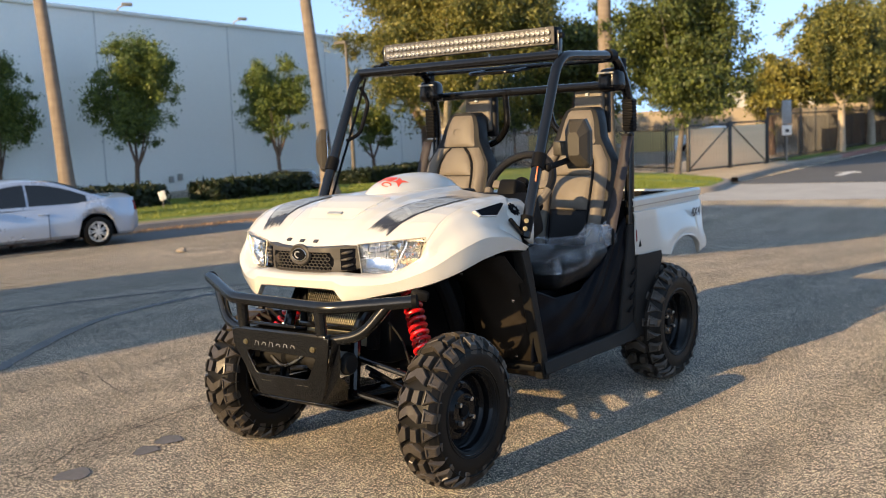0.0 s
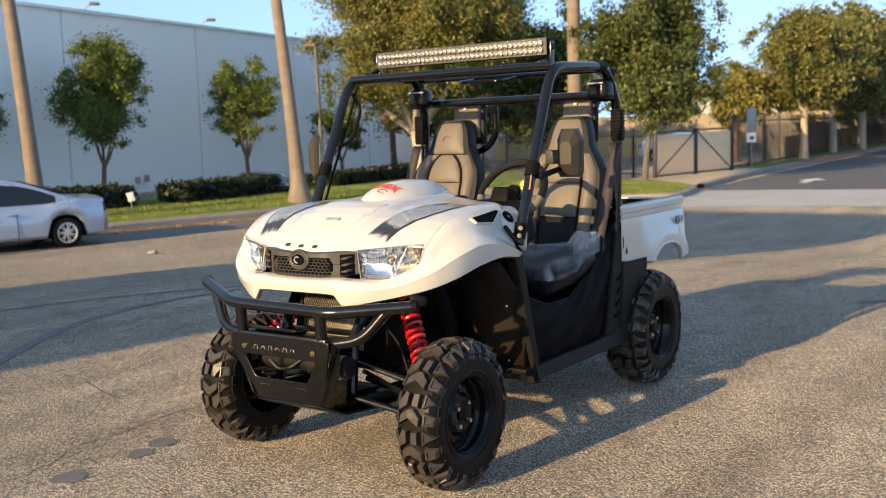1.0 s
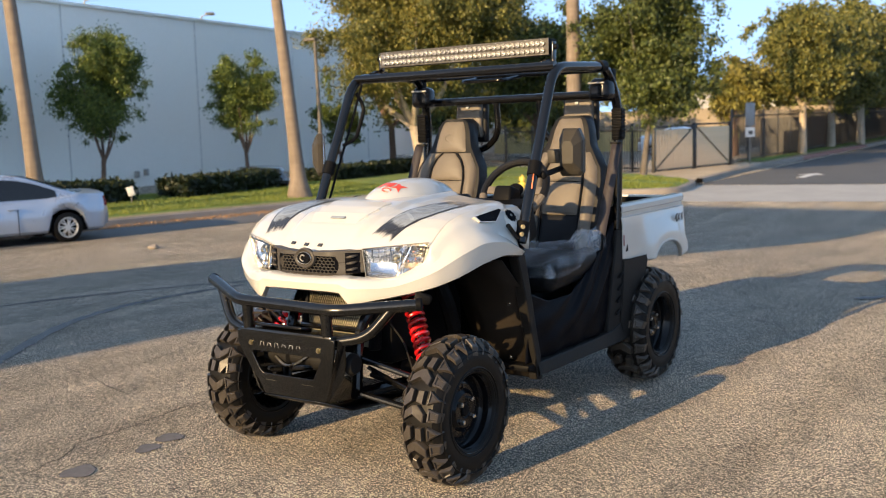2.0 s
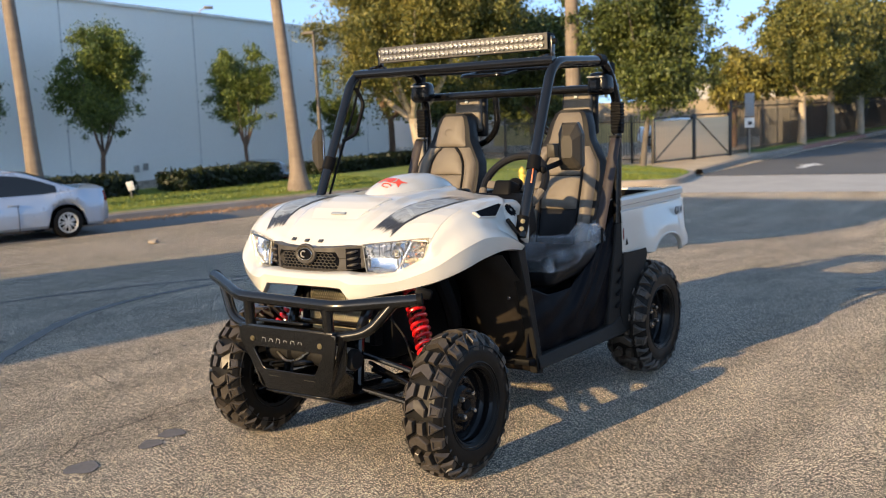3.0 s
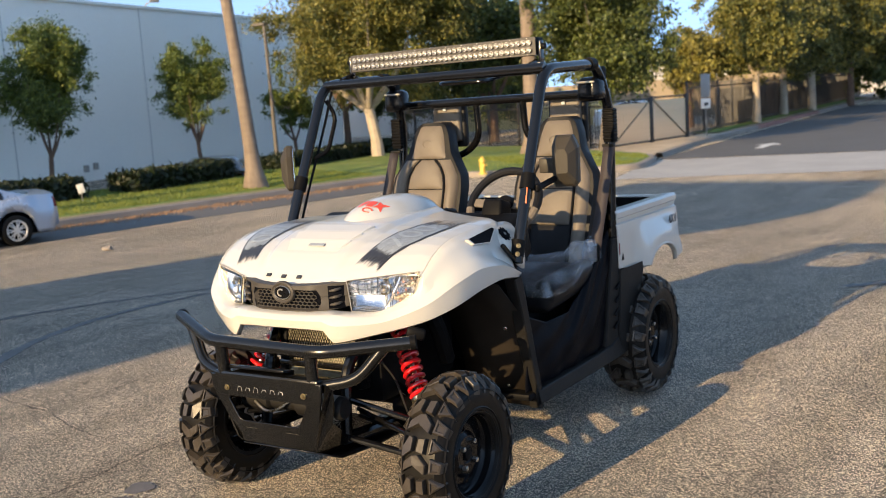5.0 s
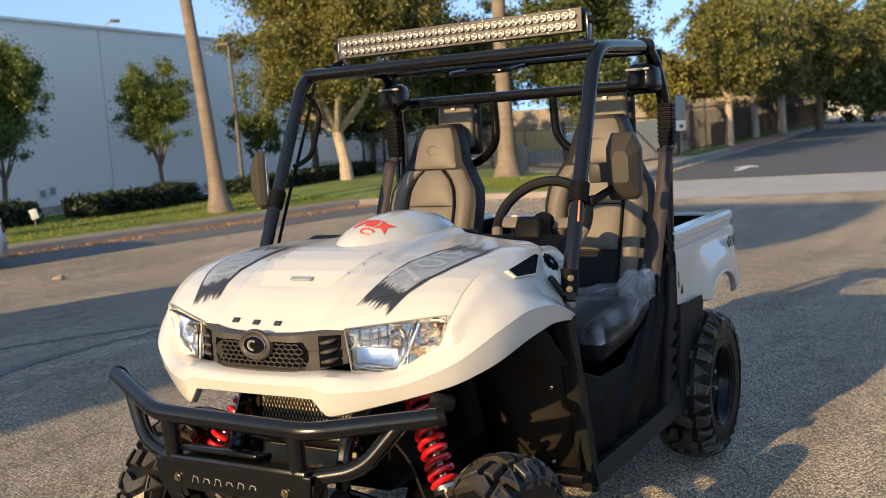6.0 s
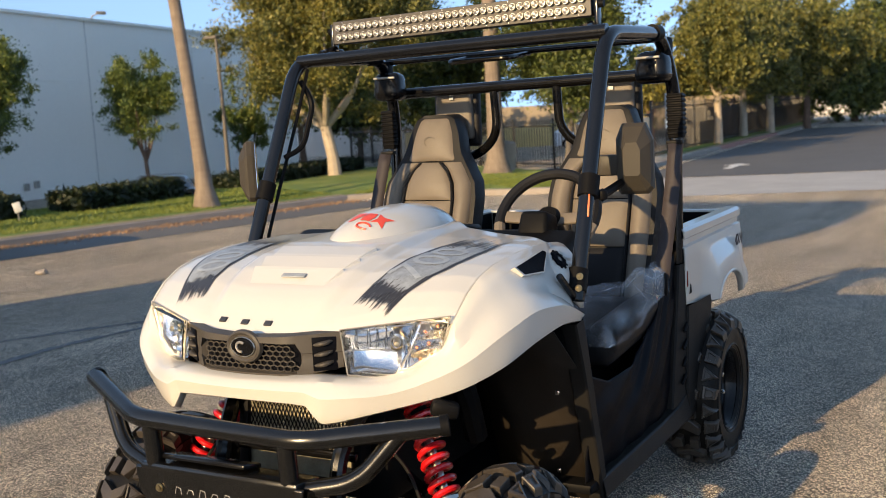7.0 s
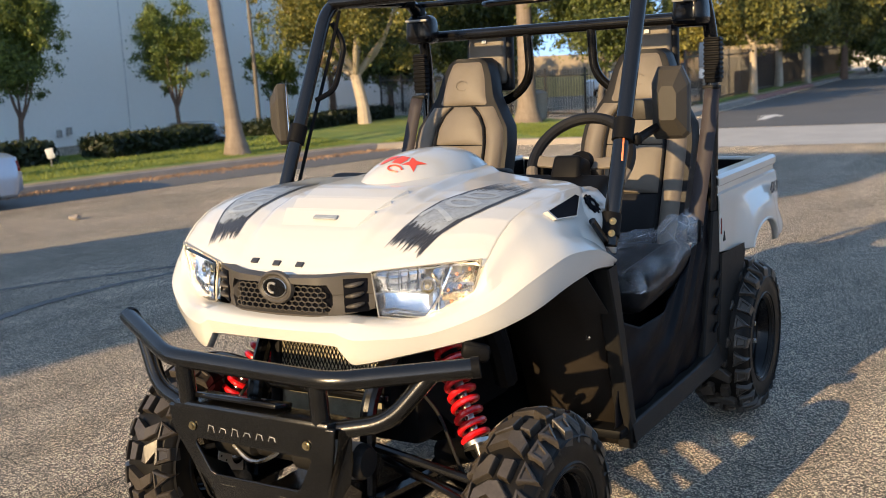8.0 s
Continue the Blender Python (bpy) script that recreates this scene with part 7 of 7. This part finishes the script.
winch["label"] = "black electric winch behind the bumper plate"
bm = bmesh.new()
add_lathe(bm, [(0.0, -0.20), (0.042, -0.195), (0.045, -0.07), (0.03, -0.06), (0.03, 0.06), (0.045, 0.07), (0.045, 0.262), (0.036, 0.275), (0.0, 0.275)], 24, pose(0.0, -0.19, 0.475, 0, 90, 0))
part("motor_drum", bm, GREY_PLASTIC, winch)
bm = bmesh.new()
add_lathe(bm, [(0.0455, 0.10), (0.0465, 0.11), (0.0465, 0.19), (0.0455, 0.20)], 24, pose(0.050, -0.19, 0.475, 0, 90, 0))
part("motor_sleeve", bm, POLE_GREY, winch)
bm = bmesh.new()
add_tube(bm, [(0.05, -0.22, 0.50), (0.0, -0.25, 0.46), (-0.06, -0.25, 0.445), (-0.12, -0.24, 0.48)], 0.006, 6, 0.03)
part("cable_loop", bm, STEEL, winch)
for size, c in (((0.60, 1.75, 0.05), (0, 1.25, 0.33)), ((0.50, 0.55, 0.30), (0, 0.36, 0.56)), ((0.95, 0.30, 0.30), (0, 1.40, 0.50)), ((0.60, 0.6, 0.30), (0, 1.85, 0.52)), ((0.95, 0.55, 0.24), (0, 1.14, 0.50))):
    bm = bmesh.new()
    add_box(bm, size, pose(*c), 0.03)
    part("inner_casing", bm, BLACK_PLASTIC, frame_ob)


# ---- side skirts, door nets ----
def skirt(s):
    sk = new("side_skirt")
    sk.parent = utv
    sk["label"] = "matt black side skirt"
    X = 0.632

    def ribbon(name, pts_a, pts_b, x_a=X, x_b=X, th=0.03):
        b2 = bmesh.new()
        n = len(pts_a)
        front = [[Vector((s * x_a, *p)) for p in pts_a], [Vector((s * x_b, *p)) for p in pts_b]]
        back = [[v - Vector((s * th, 0, 0)) for v in r] for r in front]
        grid_faces(b2, [front[0], front[1], back[1], back[0]], close_v=True)
        bmesh.ops.recalc_face_normals(b2, faces=b2.faces)
        o_ = part(name, b2, GREY_PLASTIC, sk)
        m_ = o_.modifiers.new("edges", "BEVEL")
        m_.width, m_.segments, m_.limit_method = 0.006, 2, "ANGLE"

    # trailing edge of the front arch
    ribbon("arch_trim", [(0.50, 0.845), (0.55, 0.70), (0.60, 0.52), (0.645, 0.36), (0.665, 0.265)], [(0.565, 0.850), (0.60, 0.72), (0.645, 0.54), (0.69, 0.37), (0.705, 0.262)], X, X, 0.05)
    # rocker
    ribbon("rocker", [(0.66, 0.285), (0.95, 0.283), (1.25, 0.281), (1.50, 0.279), (1.66, 0.285)], [(0.66, 0.345), (0.95, 0.345), (1.25, 0.345), (1.45, 0.352), (1.60, 0.40)], X + 0.012, X, 0.06)
    # rear panel
    ribbon("rear_panel", [(1.55, 0.29), (1.53, 0.40), (1.545, 0.52), (1.56, 0.62), (1.565, 0.700)], [(1.70, 0.30), (1.74, 0.42), (1.79, 0.54), (1.83, 0.63), (1.855, 0.700)], X + 0.008, X + 0.02, 0.05)
    ribbon("rear_post_cover", [(1.40, 0.345), (1.43, 0.48), (1.46, 0.60), (1.49, 0.72), (1.52, 0.86)], [(1.56, 0.35), (1.55, 0.48), (1.56, 0.60), (1.575, 0.72), (1.60, 0.86)], X - 0.01, X, 0.05)
    for k in range(4):
        b2 = bmesh.new()
        add_box(b2, (0.012, 0.055, 0.012), pose(s * (X + 0.004), 1.50 + 0.012 * k, 0.44 + 0.062 * k, 28, 0, 0), 0.004, 1)
        part("vent_slot", b2, BLACK_PLASTIC, sk)
    b2 = bmesh.new()
    add_box(b2, (0.20, 0.92, 0.03), pose(s * 0.52, 1.06, 0.325), 0.008)
    part("foot_sill", b2, BLACK_PLASTIC, sk)
    # hanging fabric door
    b2 = bmesh.new()
    rows = []
    for j in range(49):
        v = j / 48
        y = 0.60 + 0.92 * v
        top = float(np.interp(v, [0, 0.2, 0.45, 0.7, 0.88, 1.0], [0.66, 0.60, 0.60, 0.70, 0.82, 0.90]))
        lo = 0.345
        row = []
        for k in range(33):
            h = k / 32
            # slack folds that hang in bows from the rear post, and creases along the sill
            bow = v * 1.15 - h * 0.85
            fold = 0.0075 * math.sin(bow * 15 + 1.5 * h) * (h * (1.15 - h)) * 2.2 + 0.004 * math.sin(bow * 37 + 2.0) * h * ease(0.25, 0.7, v)
            crease = 0.005 * math.sin(v * 27 + 3 * h) * (1 - h) ** 2
            belly = 0.020 * math.sin(math.pi * h) * math.sin(math.pi * v)
            row.append(Vector((s * (0.598 + fold + crease + belly), y + 0.05 * h * (1 - v), lo + (top - lo) * h)))
        rows.append(row)
    grid_faces(b2, rows)
    o_ = part("door_net", b2, NET, sk, "black fabric door hanging slack")
    m_ = o_.modifiers.new("thickness", "SOLIDIFY")
    m_.thickness = 0.004


both(skirt)


# ---- cargo bed ----
bed = new("cargo_bed")
bed.parent = utv
bed["label"] = "white open cargo bed with flared arches"


def bed_side(s):
    # the side's outer skin, with a wheel arch cut into its lower edge
    b2 = bmesh.new()
    rows = []
    ys = np.linspace(1.565, 2.40, 60)
    for y in ys:
        d = abs(y - 2.105)
        low = float(np.interp(y, [1.565, 1.91, 2.30, 2.40], [0.702, 0.662, 0.634, 0.660]))
        if d < 0.19:
            low = max(low, 0.652 + 0.095 * math.sqrt(1 - (d / 0.19) ** 2))
        flare = 0.034 * ease(0.36, 0.19, d)
        tail = 0.016 * ease(2.33, 2.38, y)
        X = 0.628
        prof = [(X - 0.02 + flare + tail, low), (X + flare + tail, low + 0.008), (X + flare + tail, low + 0.035), (X + flare * 0.75, low + 0.07 + 0.25 * (0.86 - low) * 0.5), (X + flare * 0.15, 0.868), (X, 0.885), (X - 0.002, 0.912), (X - 0.014, 0.918), (X - 0.014, 0.945), (X - 0.002, 0.952), (X - 0.002, 0.972), (X - 0.010, 0.982), (X - 0.05, 0.982), (X - 0.06, 0.97), (X - 0.06, 0.80)]
        rows.append([Vector((s * a, float(y), b)) for a, b in prof])
    grid_faces(b2, rows)
    o_ = part("bed_side", b2, WHITE, bed)
    m_ = o_.modifiers.new("thickness", "SOLIDIFY")
    m_.thickness = 0.006
    b2 = bmesh.new()
    add_tube(b2, [(s * 0.664, 2.105 + 0.196 * math.cos(q), 0.650 + 0.101 * math.sin(q)) for q in [math.pi * i / 20 for i in range(1, 20)]], 0.007, 8)
    part("arch_lip", b2, WHITE, bed)
    b2 = bmesh.new()
    add_box(b2, (0.010, 0.010, 0.06), pose(s * 0.632, 1.578, 0.80), 0.003)
    part("front_reflector", b2, TAIL_RED, bed, "small red reflector")
    b2 = bmesh.new()
    add_box(b2, (0.02, 0.025, 0.12), pose(s * 0.625, 2.404, 0.81), 0.006)
    part("tail_lamp", b2, TAIL_RED, bed, "red tail lamp")
    b2 = bmesh.new()
    add_plate(b2, [(0, 0), (0.03, 0), (0.018, 0.036)], 0.004, pose(s * 0.632, 1.60, 0.74, 90, 0, 90))
    part("side_catch", b2, BLACK_PLASTIC, bed)
    cu = bpy.data.curves.new("model_letters", "FONT")
    cu.body, cu.size, cu.extrude, cu.align_x = "4X4", 0.068, 0.0015, "CENTER"
    cu.materials.append(DARK_PRINT)
    tx = new("model_letters", cu)
    tx.parent = bed
    tx.matrix_basis = pose(s * 0.657, 2.268, 0.838, 90, 0, 90 * s)


both(bed_side)
for size, place in (((0.006, 0.79, 0.165), (0.562, 1.975, 0.882)), ((0.006, 0.79, 0.165), (-0.562, 1.975, 0.882)), ((1.11, 0.006, 0.165), (0, 2.370, 0.882))):
    b2 = bmesh.new()
    add_box(b2, size, pose(*place), 0.002, 1)
    part("bed_liner", b2, BLACK_PLASTIC, bed, "black plastic lining inside the bed")
b2 = bmesh.new()
add_box(b2, (1.15, 0.78, 0.02), pose(0, 1.965, 0.80), 0.004)
part("bed_floor", b2, BLACK_PLASTIC, bed, "black bed floor")
b2 = bmesh.new()
add_box(b2, (1.02, 0.34, 0.10), pose(0, 2.20, 0.73), 0.02)
part("under_tray", b2, BLACK_PLASTIC, bed)
b2 = bmesh.new()
add_box(b2, (1.24, 0.03, 0.26), pose(0, 2.392, 0.845), 0.008)
part("tailgate", b2, WHITE, bed)
b2 = bmesh.new()
add_box(b2, (1.16, 0.025, 0.24), pose(0, 1.575, 0.86), 0.008)
part("bed_front", b2, BLACK_PLASTIC, bed, "black front wall of the bed")


# ---- wheels ----
def tyre_mesh(Rt, Wt):
    """The carcass of a knobby tyre about the local z axis, without its tread."""
    bm = bmesh.new()
    h = Wt / 2
    add_lathe(bm, [(0.150, h * 0.80), (0.158, h * 0.90), (0.20, h * 1.0), (0.245, h * 0.985), (Rt - 0.045, h * 0.90), (Rt - 0.030, h * 0.74), (Rt - 0.025, h * 0.40), (Rt - 0.023, 0), (Rt - 0.025, -h * 0.40), (Rt - 0.030, -h * 0.74), (Rt - 0.045, -h * 0.90), (0.245, -h * 0.985), (0.20, -h * 1.0), (0.158, -h * 0.90), (0.150, -h * 0.80)], 72)
    bmesh.ops.recalc_face_normals(bm, faces=bm.faces)
    return bm


# tread blocks of one pitch: (turn, side) corners, side in half widths
CHEVRON = [(0.15, -0.58), (0.065, -0.08), (0.16, 0.44), (0.05, 0.48), (-0.06, 0.13), (-0.05, -0.12), (0.035, -0.52)]
SLAB_MID = [(-0.095, 0.05), (-0.075, 0.36), (-0.25, 0.38), (-0.245, 0.10)]
SLAB_SIDE = [(-0.01, -0.64), (-0.10, -0.18), (-0.25, -0.16), (-0.27, -0.34), (-0.12, -0.68)]
DIAMOND = [(0.15, 0.60), (0.16, 0.98), (0.03, 1.03), (-0.03, 0.64)]
WEDGE = [(-0.075, 0.58), (-0.15, 1.02), (-0.27, 0.62)]


def lug_mesh(corners, Rt, Wt, mirror, sunk=False):
    """A raised tread block with a worn, rounded rim; sunk: a dished middle."""
    bm = bmesh.new()
    h = Wt / 2
    ca = sum(c[0] for c in corners) / len(corners)
    cw = sum(c[1] for c in corners) / len(corners)
    rings = []
    for grow, up in ((1.08, -0.036), (1.0, -0.003), (0.93, 0.0)) + (((0.62, 0.0), (0.52, -0.007)) if sunk else ()):
        ring = []
        for a, w in corners:
            aa, ww = ca + (a - ca) * grow, (cw + (w - cw) * grow) * h
            r = Rt + up - 0.036 * (abs(ww) / h) ** 3.0
            ring.append(bm.verts.new((r * math.cos(aa), r * math.sin(aa), -ww if mirror else ww)))
        rings.append(ring)
    n = len(corners)
    bm.faces.new(rings[-1])
    for lo, hi in zip(rings, rings[1:]):
        for i in range(n):
            bm.faces.new((lo[i], lo[(i + 1) % n], hi[(i + 1) % n], hi[i]))
    bmesh.ops.recalc_face_normals(bm, faces=bm.faces)
    return bm


def add_lugs(wheel, Rt, Wt, pitches=13):
    for corners, mirror, shift in ((CHEVRON, False, 0), (SLAB_MID, False, 0), (SLAB_SIDE, False, 0), (DIAMOND, False, 0), (WEDGE, False, 0), (DIAMOND, True, 0.24), (WEDGE, True, 0.24)):
        first = None
        for i in range(pitches):
            turn = pose(0, 0, 0, 0, 0, 360 / pitches * i + math.degrees(shift))
            if first is None:
                first = part("lug", lug_mesh(corners, Rt, Wt, mirror, corners is DIAMOND or corners is WEDGE), TREAD_SUNLIT, wheel, "", False)
            lug = first if i == 0 else new("lug", first.data)
            lug.parent = wheel
            lug.matrix_basis = turn


def rim_mesh(Wt):
    bm = bmesh.new()
    h = Wt / 2
    add_lathe(bm, [(0.158, -h * 0.9), (0.150, -h * 0.8), (0.138, -h * 0.2), (0.128, h * 0.10), (0.134, h * 0.30), (0.141, h * 0.36), (0.146, h * 0.62), (0.150, h * 0.66), (0.157, h * 0.86), (0.164, h * 0.93), (0.167, h * 0.90), (0.165, h * 0.82)], 48)
    add_lathe(bm, [(0.0, h * 0.36), (0.028, h * 0.36), (0.034, h * 0.42), (0.068, h * 0.44), (0.080, h * 0.33), (0.086, h * 0.28), (0.108, h * 0.30), (0.116, h * 0.25), (0.132, h * 0.20)], 48)
    return bm


def make_wheel(x, y, Rt, Wt, s, share=None):
    w = new("wheel")
    w.parent = utv
    w["label"] = "knobby tyre on a glossy black steel wheel"
    w.matrix_basis = pose(x, y, Rt, 0, 90 * s, 0) @ pose(0, 0, 0, 0, 0, 7 if s > 0 else 20)
    if share:
        for c in share.children:
            o = new(c.name.split(".")[0], c.data)
            o.parent = w
            o.matrix_basis = c.matrix_basis
            if "label" in c:
                o["label"] = c["label"]
        return w
    part("tyre", tyre_mesh(Rt, Wt), RUBBER_SHADED, w)
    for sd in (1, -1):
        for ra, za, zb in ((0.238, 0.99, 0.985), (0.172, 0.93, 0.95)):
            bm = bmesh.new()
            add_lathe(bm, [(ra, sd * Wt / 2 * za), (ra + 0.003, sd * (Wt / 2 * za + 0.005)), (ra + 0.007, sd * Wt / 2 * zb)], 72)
            part("sidewall_ridge", bm, RUBBER_SHADED, w)
    add_lugs(w, Rt, Wt)
    part("rim", rim_mesh(Wt), RIM_BLACK, w)
    h = Wt / 2
    for i in range(4):
        a = math.pi / 4 + math.pi / 2 * i
        bm = bmesh.new()
        add_lathe(bm, [(0.0, 0.017), (0.008, 0.016), (0.0115, 0.011), (0.012, -0.004)], 6, pose(0.052 * math.cos(a), 0.052 * math.sin(a), h * 0.45))
        part("wheel_nut", bm, STEEL, w)
    for i in range(4):
        a = math.pi / 2 * i
        bm = bmesh.new()
        add_tube(bm, [(0.098 * math.cos(a) + 0.018 * math.cos(q) * -math.sin(a) + 0.011 * math.sin(q) * math.cos(a), 0.098 * math.sin(a) + 0.018 * math.cos(q) * math.cos(a) + 0.011 * math.sin(q) * math.sin(a), h * 0.305) for q in [2 * math.pi * k / 16 for k in range(17)]], 0.0035, 6, 0, False)
        part("rim_hole", bm, RIM_BLACK, w)
    bm = bmesh.new()
    add_lathe(bm, [(0.0, h * 0.50), (0.020, h * 0.49), (0.024, h * 0.45), (0.025, h * 0.34)], 20)
    part("hub_cap", bm, BLACK_PLASTIC, w)
    return w


wf = make_wheel(0.645, -0.02, 0.300, 0.175, 1)
make_wheel(-0.515, 0.075, 0.300, 0.175, -1, wf)
wr = make_wheel(0.600, 1.905, 0.310, 0.225, 1)
make_wheel(-0.570, 1.905, 0.310, 0.225, -1, wr)

# drilled brake disc inside the right front wheel
disc = new("brake_disc")
disc.parent = utv
disc["label"] = "drilled steel brake disc"
disc.matrix_basis = pose(-0.405, 0.075, 0.300, 0, 90, 0)
bm = bmesh.new()
add_lathe(bm, [(0.03, 0.002), (0.088, 0.002), (0.090, 0.0), (0.088, -0.002), (0.03, -0.002)], 40)
part("disc_plate", bm, POLE_GREY, disc)
for i in range(24):
    a, r = 2 * math.pi * i / 24, 0.055 + 0.011 * (i % 3)
    bm = bmesh.new()
    add_lathe(bm, [(0.0, 0.003), (0.0035, 0.003), (0.0035, 0.0)], 8, pose(r * math.cos(a), r * math.sin(a), 0))
    part("drill_hole", bm, BLACK_PLASTIC, disc)
